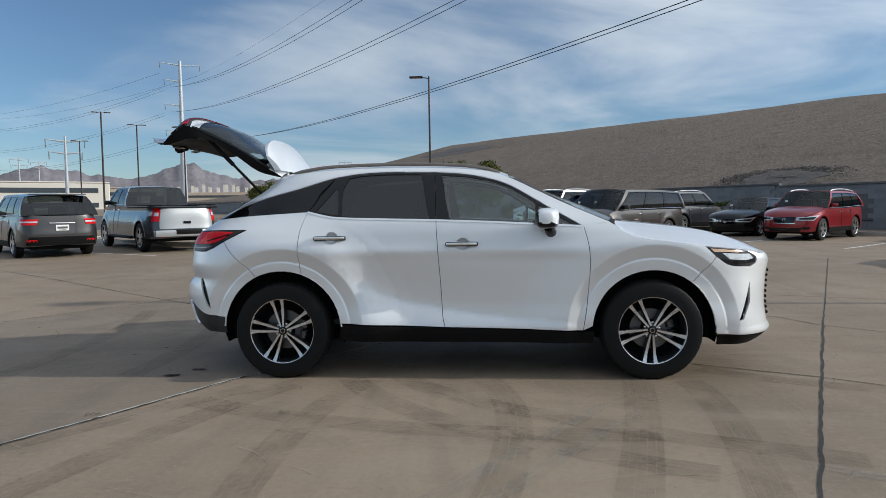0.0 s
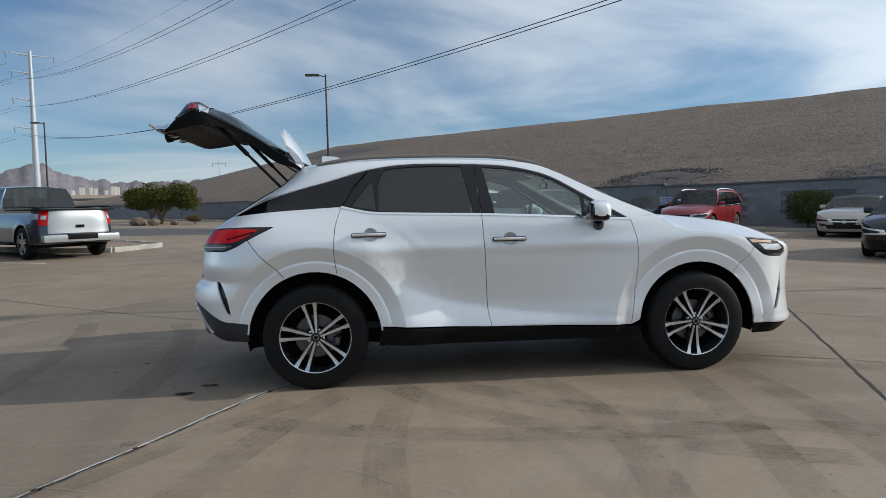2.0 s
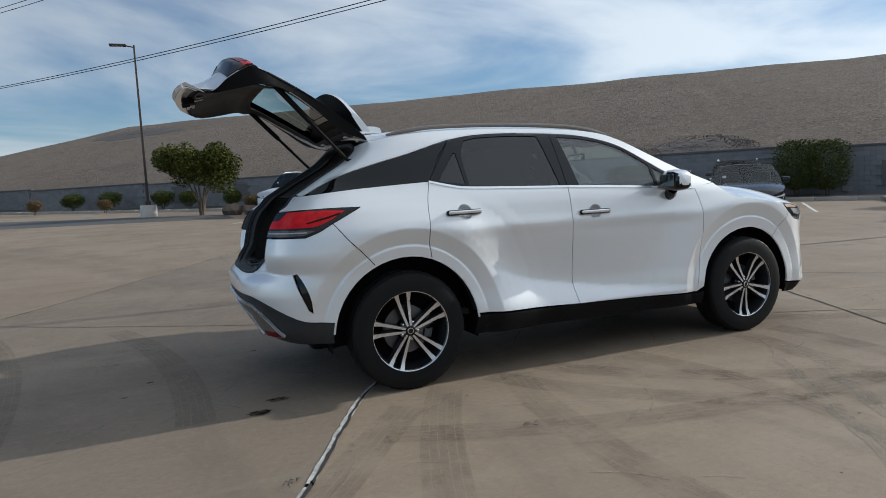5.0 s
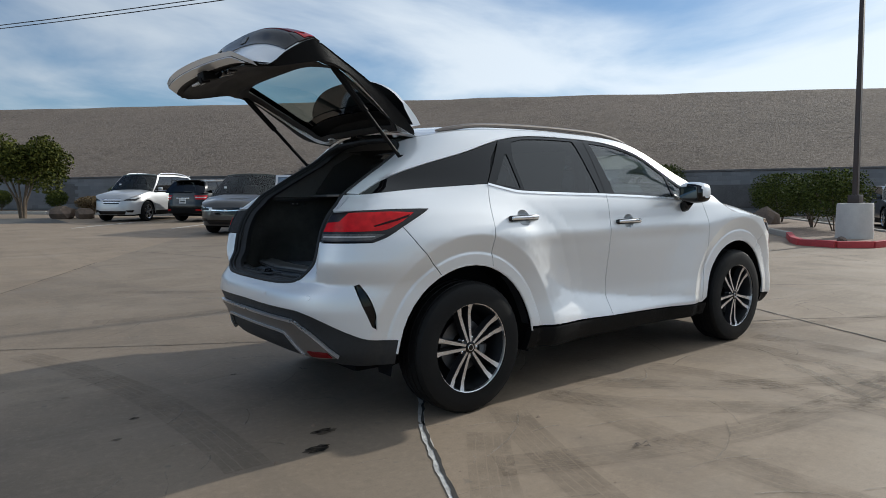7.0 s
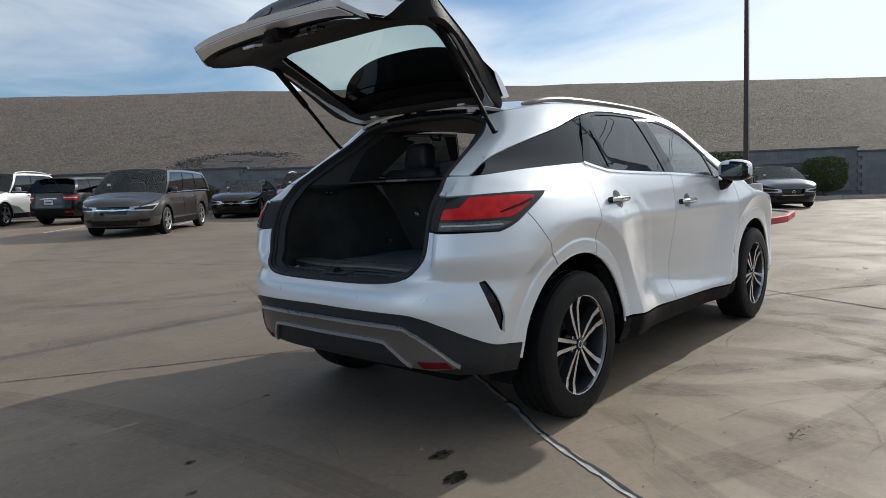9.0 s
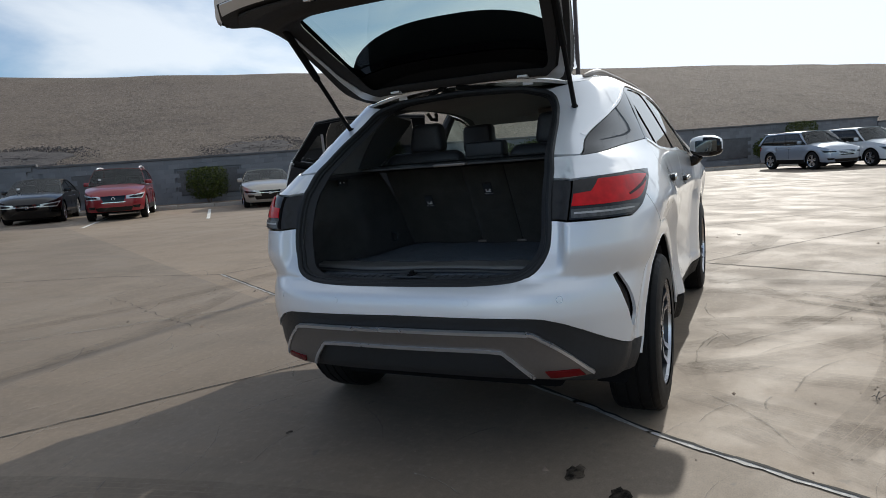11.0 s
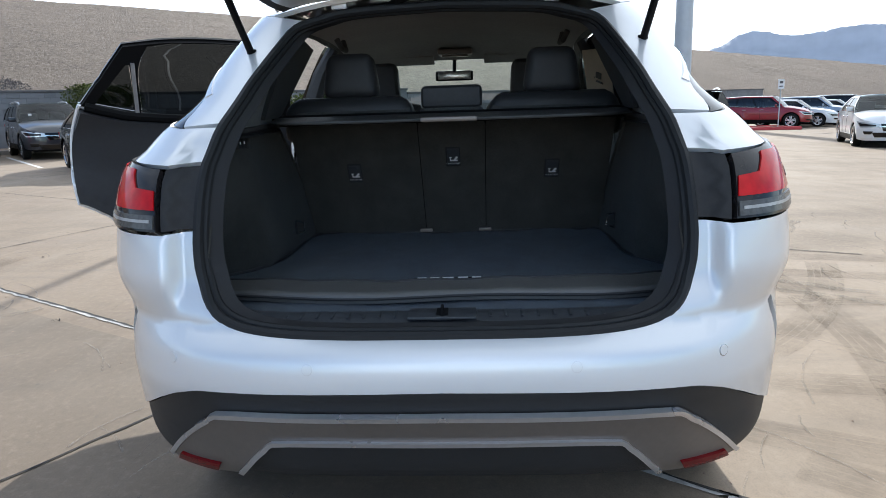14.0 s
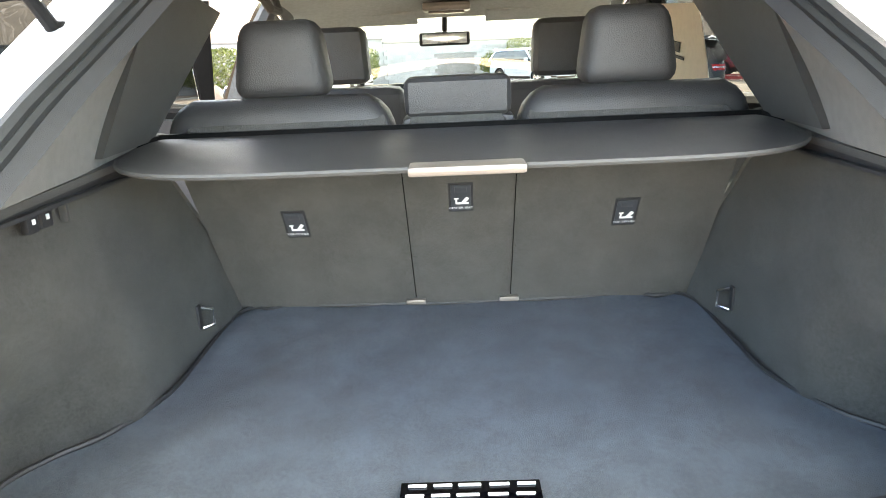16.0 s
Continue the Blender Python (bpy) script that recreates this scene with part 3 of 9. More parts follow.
LA = [(-1.75, -3.50), (-1.16, -2.48), (-0.88, -1.98), (-0.52, -1.25), (-0.34, -0.92), (-0.06, -0.52), (0.33, 0.10), (1.40, 1.93), (3.26, 4.97)]
LAd = [p for a, b in zip(LA, LA[1:]) for p in jagged(a, b, max(2, int(math.dist(a, b) / 0.06)), 0.004, 5)]
joint("joint_mortar", LAd, 0.036, M_SEAL, 0.004, 0.006, 1, "pale crumbling mortar along the drainage joint")
joint("joint_crack", [(x + 0.010, y - 0.005) for x, y in LAd], 0.017, M_JOINT, 0.006, 0.006, 2, "dark open crack beside the mortar joint")
_k = 0
for a, b in (((3.26, 4.97), (2.90, 6.61)), ((2.90, 6.61), (0.60, 11.24)), ((3.0, -3.2), (4.12, -0.85)), ((4.12, -0.85), (5.21, 1.42)), ((5.21, 1.42), (9.4, 10.0)), ((3.29, -0.43), (4.12, -0.85)), ((4.12, -0.85), (9.5, -4.6)),
             ((4.95, 2.04), (5.21, 1.42)), ((5.21, 1.42), (11.5, -4.2)), ((0.36, 1.27), (-2.4, 3.0)), ((3.26, 4.97), (12.0, 1.4)), ((-2.4, 3.0), (-9, 7.4)), ((1.40, 1.93), (4.95, 2.04)), ((-6.4, -2.0), (-0.2, 9.2)), ((2.6, 11.0), (-5.5, 15.8)), ((9.4, 10.0), (17.5, 5.6)), ((8.2, -3.9), (15.5, 10.5))):
    _k += 1
    n = max(3, int(math.dist(a, b) / 0.12))
    joint("slab_joint", jagged(a, b, n, 0.006, _k), 0.012 if _k not in (3, 4) else 0.019, M_JOINT, 0.004, 0.003, _k, "dark sawn joint between concrete slabs")


# hairline cracks
def crack(a, b, n, seed):
    joint("crack", jagged(a, b, n, 0.03, seed), 0.0045, M_JOINT, 0.0045, 0.002, seed, "hairline crack in the concrete")


crack((1.9, 5.4), (0.9, 3.1), 30, 31), crack((1.9, 5.4), (2.6, 5.1), 12, 32), crack((6.2, -2.6), (5.7, -3.4), 14, 35)

# tyre marks
def arc_pts(p0, p1, p2, n=26):
    p0, p1, p2 = map(np.array, (p0, p1, p2))
    return [tuple((1 - t) ** 2 * p0 + 2 * t * (1 - t) * p1 + t * t * p2) for t in np.linspace(0, 1, n)]


def mark(pts, w, mat_, lift, seed, label, cat="tyre mark"):
    V, F = [], []
    lanes = 5 if w > 0.15 else 2
    for k in range(lanes):
        off = (k - (lanes - 1) / 2) * w / lanes
        q = []
        for i, p in enumerate(pts):
            a, b = np.array(pts[max(0, i - 1)]), np.array(pts[min(len(pts) - 1, i + 1)])
            d = (b - a) / (np.linalg.norm(b - a) + 1e-9)
            q.append((p[0] - d[1] * off, p[1] + d[0] * off))
        V, F = join((V, F), ribbon(q, w / lanes * 0.90, lift, 0.003, seed + k))
    tagged(mk("tyre_mark", V, F, mat_, sharp=0), label, cat, "tyre marks", "structure")


for k, (a, b, c) in enumerate((((0.55, -0.95), (1.05, -2.10), (2.75, -2.75)), ((0.95, -0.90), (1.50, -1.85), (3.55, -2.55)), ((2.72, -0.98), (2.60, -2.0), (2.15, -3.6)), ((3.10, -0.98), (3.20, -1.75), (2.75, -3.6)),
                                 ((0.20, -1.00), (-0.25, -1.8), (-0.70, -3.4)), ((-0.15, -1.25), (-0.70, -1.9), (-1.5, -3.1)), ((3.3, -0.6), (4.0, -1.3), (6.2, -1.6)),
                                 ((-1.2, 3.6), (0.6, 3.1), (2.3, 3.9)), ((-0.6, 5.6), (1.0, 4.2), (3.5, 4.2)), ((1.6, -1.0), (2.0, -2.0), (1.5, -3.7)), ((0.7, -1.0), (0.3, -2.1), (0.55, -3.8)), ((-0.4, -1.6), (0.9, -2.3), (2.6, -2.2)), ((-3.0, 2.6), (-2.2, 0.4), (-2.4, -2.6)), ((-1.9, 2.4), (-1.25, 0.8), (-1.3, -0.9)))):
    mark(arc_pts(a, b, c), 0.225, M_SKID, 0.0042 + 0.0003 * k, k, "faint dark tyre mark on the concrete")
for k, (a, b) in enumerate((((1.3, -3.2), (2.4, -1.6)), ((1.5, -3.3), (2.6, -1.7)), ((4.6, -3.4), (3.2, -2.6)), ((0.0, 4.6), (1.9, 2.9)))):
    mark(jagged(a, b, 14, 0.02, k), 0.10, M_DUST, 0.0038, 40 + k, "pale dusty streak on the concrete", "streak")


def blot(c, r, seed, m_=None):
    rnd = random.Random(seed)
    n = 18
    V = [(c[0], c[1], gz(*c) + 0.0055)] + [(c[0] + r * rnd.uniform(0.65, 1.15) * math.cos(a), c[1] + 0.62 * r * rnd.uniform(0.7, 1.1) * math.sin(a), gz(*c) + 0.005) for a in np.linspace(0, 2 * math.pi, n, endpoint=False)]
    F = [(0, 1 + i, 1 + (i + 1) % n) for i in range(n)]
    tagged(mk("oil_stain", V, F, m_ or M_OIL, sharp=0), "dark oil stain on the concrete", "stain", "oil stains", "structure")


blot((-0.946, -0.882), 0.078, 1), blot((-0.81, -0.683), 0.072, 2), blot((-0.78, 0.75), 0.025, 3), blot((-1.55, 0.2), 0.03, 6), blot((-1.7, -0.1), 0.03, 7), blot((-1.8, 0.9), 0.03, 8)

# scuffs and grit too many to count
def scuffs():
    rnd = random.Random(77)
    V, F = [], []
    for k in range(260):
        x, y = rnd.uniform(-3.5, 6.0), rnd.uniform(-4.2, 5.5)
        a = rnd.choice((0.5, 2.2, 2.6)) + rnd.gauss(0, 0.25)
        L = rnd.uniform(0.08, 0.7)
        pts = [(x + L * q * math.cos(a + 0.3 * q), y + L * q * math.sin(a + 0.3 * q)) for q in (0, 0.33, 0.66, 1)]
        V, F = join((V, F), ribbon(pts, rnd.uniform(0.004, 0.014), 0.0034, 0.002, k))
    tagged(mk("scuff_marks", V, F, M_DUST, sharp=0), "pale scuffs and scratches on the concrete", "scuffs", kind="stuff")
    V, F = [], []
    for k in range(900):
        x, y = rnd.uniform(-4.5, 7.0), rnd.uniform(-4.6, 7.0)
        s = rnd.uniform(0.003, 0.008) * (2.2 if rnd.random() < 0.04 else 1)
        a = rnd.uniform(0, 6.28)
        i = len(V)
        z = gz(x, y)
        V += [(x + s * math.cos(a), y + s * math.sin(a), z), (x + s * math.cos(a + 2.2), y + s * math.sin(a + 2.2), z), (x + 1.4 * s * math.cos(a + 4.1), y + 1.4 * s * math.sin(a + 4.1), z), (x, y, z + s * 0.9)]
        F += [(i, i + 1, i + 3), (i + 1, i + 2, i + 3), (i + 2, i, i + 3)]
    tagged(mk("grit", V, F, M_GRAVEL, sharp=0), "scattered grit and dry crumbs on the concrete", "grit", kind="stuff")


scuffs()

# parking bay lines
for k, (a, b) in enumerate((((9.1, 15.5), (13.0, 19.2)), ((11.3, 13.0), (15.4, 16.9)), ((13.5, 10.6), (17.6, 14.4)), ((6.4, 16.9), (9.4, 20.4)), ((16.0, 8.5), (20.2, 12.3)), ((3.6, 18.6), (7.4, 23.0)), ((18.2, 6.0), (22.4, 9.8)), ((1.0, 20.6), (4.6, 25.0)), ((-11.5, 13.0), (-7.5, 11.2)))):
    tagged(mk("bay_line", *ribbon(jagged(a, b, 20, 0.003, k), 0.10, 0.004, 0.004, k), M_LINE, sharp=0), "worn white parking bay line", "bay line", "parking bay lines", "structure")

# twigs and leaves on the slab
def litter(c, s, seed):
    rnd = random.Random(seed)
    V, F = [], []
    for k in range(5):
        a = rnd.uniform(0, 6.28)
        x, y = c[0] + rnd.uniform(-s, s) * 0.6, c[1] + rnd.uniform(-s, s) * 0.6
        v, f = tube([(x, y, gz(x, y) + 0.006), (x + s * math.cos(a) * 0.6, y + s * math.sin(a) * 0.6, gz(x, y) + 0.012 + rnd.uniform(0, 0.015)), (x + s * math.cos(a), y + s * math.sin(a), gz(x, y) + 0.008)], [s * 0.03, s * 0.07, s * 0.02], 5)
        V, F = join((V, F), (v, f))
    ob = mk("fallen_twig", V, F, M_ROCKDARK)
    tagged(ob, "small dry twig with curled leaves on the concrete", "twig", "fallen twigs")


for k, (c, s) in enumerate((((0.297, -1.875), 0.055), ((-0.95, -1.95), 0.06), ((-0.35, 0.55), 0.03), ((1.6, 2.6), 0.04), ((6.3, -1.2), 0.05), ((2.3, 3.6), 0.035), ((0.9, 3.9), 0.03))):
    litter(c, s * 0.65, k)

# asphalt drive beyond the lot, gravel islands
def plate(name, poly, lift, mat_, thick=0.05, label="", cat="", kind="structure"):
    n = len(poly)
    V = [(x, y, gz(x, y) + lift) for x, y in poly] + [(x, y, gz(x, y) + lift - thick) for x, y in poly]
    F = [tuple(range(n)), tuple(range(2 * n - 1, n - 1, -1))] + [(i, n + i, n + (i + 1) % n, (i + 1) % n) for i in range(n)]
    return tagged(mk(name, V, F, mat_, sharp=30), label, cat, kind=kind)


road = [(-60, 62), (-40, 40), (-26, 31), (-14, 26.5), (-5, 26.0), (1.5, 25.0), (1.5, 29.5), (-6, 33), (-16, 38), (-28, 50), (-45, 75)]
plate("road", road[:6] + road[6:], 0.004, M_ASPHALT, 0.05, "grey asphalt drive crossing behind the parking rows", "road")


def kerb_line(name, pts, mat_, label, w=0.15, h=0.15):
    """A kerb: an edge stone with a rounded top along 2D points; each stone is a part."""
    top = root(name, label=label, category="kerb", kind="structure")
    stones = []
    for i, (a, b) in enumerate(zip(pts, pts[1:])):
        a, b = np.array(a, float), np.array(b, float)
        L = np.linalg.norm(b - a)
        n = max(1, int(round(L / 1.5)))
        for k in range(n):
            p, q = a + (b - a) * k / n, a + (b - a) * (k + 1) / n
            c = (p + q) / 2
            g = 0.008
            v, f = rbox((0, 0, 0), (np.linalg.norm(q - p) - g, w, h + 0.1), 0.025, 2)
            ob = mk("kerb_stone", v, f, mat_, top)
            ob.matrix_basis = Matrix.Translation((c[0], c[1], gz(*c) + h / 2 - 0.05)) @ Matrix.Rotation(math.atan2(q[1] - p[1], q[0] - p[0]), 4, "Z")
    return top


# planted strip under the wall with its kerb
us = list(np.arange(-62, 62, 4.0))
strip_poly = [along(u, 0.0) for u in us] + [along(u, 3.0) for u in us[::-1]]
plate("gravel_strip", strip_poly, 0.09, M_GRAVEL, 0.2, "brown gravel planting strip along the wall", "gravel")
kerb_line("kerb", [along(u, 3.05) for u in np.arange(-54, 58.1, 7.0)], M_KERB, "pale concrete kerb in front of the wall")
# island by the pickup
isl = [(-6.6, 17.0), (-7.3, 14.8), (-9.2, 15.1), (-14.5, 18.4), (-13.8, 20.8), (-8.4, 19.2)]
plate("gravel_island", isl, 0.10, M_GRAVEL, 0.2, "gravel-filled traffic island", "island")
kerb_line("kerb", isl + isl[:1], M_KERB, "pale concrete kerb round the gravel island")
# island with the lamp post, red kerb
nose = [(15.65, 4.61), (14.0, 3.75), (13.4, 3.3), (13.3, 2.5), (13.9, 2.0), (15.0, 1.9), (17.4, 2.3)]
isl2 = nose + [(24.7, 8.8), (22.9, 11.1)]
plate("gravel_island", isl2, 0.10, M_GRAVEL, 0.2, "gravel-filled island with shrubs", "island")
kerb_line("kerb", nose, M_KERBRED, "red-painted kerb round the island")
kerb_line("kerb", [(17.4, 2.3), (24.7, 8.8)], M_KERB, "pale concrete kerb beside the island")
kerb_line("kerb", [(15.65, 4.61), (22.9, 11.1)], M_KERB, "pale concrete kerb beside the island")
isl3 = [(30.6, -12.9), (31.0, -15.9), (33.2, -15.4), (32.6, -12.6)]
plate("gravel_island", isl3, 0.10, M_GRAVEL, 0.2, "small far traffic island", "island")
kerb_line("kerb", isl3 + isl3[:1], M_KERBRED, "red-painted kerb round a far island")


# block wall: stretches whose tops step, with dark panels; blocks near the lot are parts
def wall_base(u):
    return gz(*along(u)) - 0.1


tops = [(-112, -94, 1.30), (-94, -76, 1.38), (-76, -58, 1.46), (-58, -46, 1.55), (-46, -34, 1.66), (-34, -22, 1.78), (-22, -9, 1.90), (-9, 6, 2.03), (6, 20, 2.16), (20, 36, 2.22), (36, 60, 2.28)]
WROT = Matrix.Rotation(WALL_ANGLE, 4, "Z")
wall = root("wall_north", label="grey concrete block wall with stepped top and dark panels", category="wall", kind="structure")
V, F = [], []
panels = [(-31, 1.6), (-26, 1.6), (-20.5, 1.6), (-14, 2.6), (-6.5, 2.6), (-2.4, 2.6), (3.2, 3.0), (9, 3.2), (17, 3.2), (25, 3.2), (33, 3.2), (42, 3.2)]
rndw = random.Random(4)
near, rest = [], []
BW, BH = 0.40, 0.20
for (u0, u1, h) in tops:
    xm, ym = along((u0 + u1) / 2)
    v, f = rbox((0, 0, 0), (u1 - u0, 0.16, h + 0.4), 0)
    mm = Matrix.Translation((*along((u0 + u1) / 2, -0.10), gz(xm, ym) - 0.4 + (h + 0.4) / 2)) @ WROT
    V, F = join((V, F), ([tuple(mm @ Vector(p)) for p in v], f))
    cx, cy = along((u0 + u1) / 2, -0.06)
    v, f = rbox((0, 0, 0), (u1 - u0, 0.30, 0.09), 0.01, 1)
    cap = mk("cap_block", v, f, M_BLOCKDARK, wall)
    cap.matrix_basis = Matrix.Translation((cx, cy, gz(xm, ym) + h + 0.045)) @ WROT
    rows_ = int(h / BH)
    for r in range(rows_):
        z0 = gz(xm, ym) + h - BH * (r + 0.5)
        off = (r % 2) * BW / 2
        for k in range(int((u1 - u0) / BW)):
            uc = u0 + off + BW * (k + 0.5)
            if uc > u1 - 0.3:
                continue
            if any(abs(uc - pu) < pw / 2 and 0.45 < (h - BH * (r + 0.5)) < 1.55 for pu, pw in panels):
                continue
            (near if -3 < uc < 9 and len(near) < 290 else rest).append((uc, z0, rndw.uniform(-0.006, 0.006)))
mk("wall_core", V, F, M_BLOCK, wall)
bv, bf = rbox((0, 0, 0), (BW - 0.004, 0.06, BH - 0.004), 0.003, 1)
first = None
for uc, z0, d in near:
    x, y = along(uc, 0.012 + d)
    ob = mk("block", bv, bf, M_BLOCK, wall) if first is None else new("block", first.data)
    first = first or ob
    ob.parent = wall
    ob.matrix_basis = Matrix.Translation((x, y, z0)) @ WROT
RV, RF = [], []
c8, q8 = rbox((0, 0, 0), (BW - 0.004, 0.06, BH - 0.004), 0)
for uc, z0, d in rest:
    x, y = along(uc, 0.012 + d)
    mm = Matrix.Translation((x, y, z0)) @ WROT
    k = len(RV)
    RV += [tuple(mm @ Vector(p)) for p in c8]
    RF += [tuple(i + k for i in f) for f in q8]
tagged(mk("far_blocks", RV, RF, M_BLOCK, wall), kind="stuff")
for pu, pw in panels:
    x, y = along(pu, 0.004)
    v, f = rbox((0, 0, 0), (pw, 0.06, 1.08), 0.01, 1)
    ob = mk("dark_panel", v, f, M_BLOCKDARK, wall)
    ob.matrix_basis = Matrix.Translation((x, y, gz(x, y) + 1.0)) @ WROT


# the gravel slope behind the wall
def slope():
    us_ = list(np.linspace(-150, 260, 150))
    ds = [-0.02, 0.0, 0.6, 2, 4, 7, 10, 14, 18, 22, 26, 29, 31, 34, 45, 70, 120]
    V, F = [], []
    for u in us_:
        taper = float(np.clip((u + 122) / 51, 0, 1))
        for d in ds:
            p = WN * (WD + 0.35 + d) + WT * u
            g = gz(*p) if d < 60 else gz(*(WN * (WD + 60) + WT * u))
            rise = 8.3 * taper * min(1.0, max(0.0, d) / 30.0) ** 0.92
            z = g + (1.55 if taper > 0.1 else 1.55 * taper / 0.1) * 1.0 + rise
            z = g - 0.5 if d < 0 else z
            z += 0.18 * noise.noise(Vector((p[0] * 0.15, p[1] * 0.15, 0))) * max(0.0, min(1, d / 3))
            V.append((float(p[0]), float(p[1]), z))
    n = len(ds)
    for i in range(len(us_) - 1):
        for j in range(n - 1):
            F.append((i * n + j, i * n + j + 1, (i + 1) * n + j + 1, (i + 1) * n + j))
    tagged(mk("hill", V, F, M_HILL, sharp=0), "long brown gravel embankment behind the wall", "hill", kind="structure")


slope()


def on_slope(u, d):
    p = WN * (WD + 0.35 + d) + WT * u
    taper = float(np.clip((u + 122) / 51, 0, 1))
    return float(p[0]), float(p[1]), gz(*p) + 1.55 + 8.3 * taper * min(1.0, d / 30.0) ** 0.92


def rock_mesh(r, seed, flat=0.7):
    rnd = random.Random(seed)
    bm = bmesh.new()
    bmesh.ops.create_icosphere(bm, subdivisions=2, radius=1)
    o = Vector((rnd.uniform(0, 50), rnd.uniform(0, 50), rnd.uniform(0, 50)))
    for v in bm.verts:
        k = 1 + 0.35 * noise.noise(v.co * 1.3 + o) + 0.15 * noise.noise(v.co * 3.1 + o)
        v.co = Vector((v.co.x * k * r, v.co.y * k * r * 0.8, v.co.z * k * r * flat))
    bm.verts.index_update()
    out = [tuple(v.co) for v in bm.verts], [tuple(v.index for v in f.verts) for f in bm.faces]
    bm.free()
    return out


# rubble patches on the slope (uncountable stones)
def rubble(name, u0, u1, d0, d1, n, mat_, label, seed):
    rnd = random.Random(seed)
    V, F = [], []
    # a low uneven bed under the stones
    nr, na = 9, 48
    for i in range(nr + 1):
        for j in range(na):
            a = 2 * math.pi * j / na
            rim = 1 + 0.30 * noise.noise(Vector((math.cos(a) * 1.7, math.sin(a) * 1.7, seed))) + 0.16 * noise.noise(Vector((math.cos(a) * 6, math.sin(a) * 6, seed)))
            q = 0.85 * rim * i / nr
            u, d = (u0 + u1) / 2 + (u1 - u0) / 2 * q * math.cos(a), (d0 + d1) / 2 + (d1 - d0) / 2 * q * math.sin(a)
            x, y, z = on_slope(u, max(0.15, d))
            V.append((x, y, z + (0.02 + 0.05 * rnd.random() if i < nr - 2 else -0.10)))
    F += [(i * na + j, i * na + (j + 1) % na, (i + 1) * na + (j + 1) % na, (i + 1) * na + j) for i in range(nr) for j in range(na)]
    tet = [(1, 0, -0.4), (-0.6, 0.8, -0.4), (-0.5, -0.9, -0.4), (0.1, 0.1, 0.8)]
    for k in range(n):
        a, rr = rnd.uniform(0, 6.28), min(1.15, rnd.random() ** 0.55 * rnd.uniform(0.85, 1.1))
        u, d = (u0 + u1) / 2 + (u1 - u0) / 2 * rr * math.cos(a), (d0 + d1) / 2 + (d1 - d0) / 2 * rr * math.sin(a)
        x, y, z = on_slope(u, max(0.15, d))
        s, w = rnd.uniform(0.025, 0.085) * (1.4 if rnd.random() < 0.06 else 1), rnd.uniform(0, 6.28)
        i = len(V)
        for t in tet:
            V.append((x + s * (t[0] * math.cos(w) - t[1] * math.sin(w)), y + s * (t[0] * math.sin(w) + t[1] * math.cos(w)), z + s * (t[2] + 0.15) * rnd.uniform(0.4, 0.9)))
        F += [(i, i + 1, i + 3), (i + 1, i + 2, i + 3), (i + 2, i, i + 3), (i, i + 2, i + 1)]
    tagged(mk(name, V, F, mat_, sharp=20), label, "rubble", kind="stuff")


rubble("rubble", -2.8, 2.8, 0.3, 4.8, 9000, M_ROCKDARK, "dark patch of rubble on the embankment", 1)
rubble("rubble", -13.5, -7, 0.3, 4.6, 3500, M_ROCKDARK, "patch of loose stones on the embankment", 2)
rubble("rubble", -70, -50, 16, 27, 500, M_ROCKDARK, "dark stones near the end of the embankment", 5)


# plants
def leaf_cloud(blobs, n, size, seed):
    """Many small bent leaves in and on a set of uneven blobs (centre, radii)."""
    rnd = random.Random(seed)
    V, F = [], []
    vol = [b[1][0] * b[1][1] * b[1][2] for b in blobs]
    for k in range(n):
        c, r = rnd.choices(blobs, vol)[0]
        d = Vector((rnd.gauss(0, 1), rnd.gauss(0, 1), rnd.gauss(0, 1))).normalized()
        q = rnd.random() ** 0.28 * (1 + 0.22 * noise.noise(d * 2.2 + Vector(c) * 0.7 + Vector((seed, 0, 0))))
        p = Vector((c[0] + d.x * r[0] * q, c[1] + d.y * r[1] * q, c[2] + d.z * r[2] * q))
        s = size * rnd.uniform(0.6, 1.3)
        a = Vector((rnd.uniform(-1, 1), rnd.uniform(-1, 1), rnd.uniform(-0.5, 0.9))).normalized()
        b = a.cross(Vector((rnd.uniform(-1, 1), rnd.uniform(-1, 1), rnd.uniform(-1, 1)))).normalized()
        m = a.cross(b) * s * 0.18
        i = len(V)
        V += [p - a * s * 0.5, p + b * s * 0.27 + m, p + a * s * 0.5, p - b * s * 0.27 + m]
        F += [(i, i + 1, i + 2), (i, i + 2, i + 3)]
    return V, F


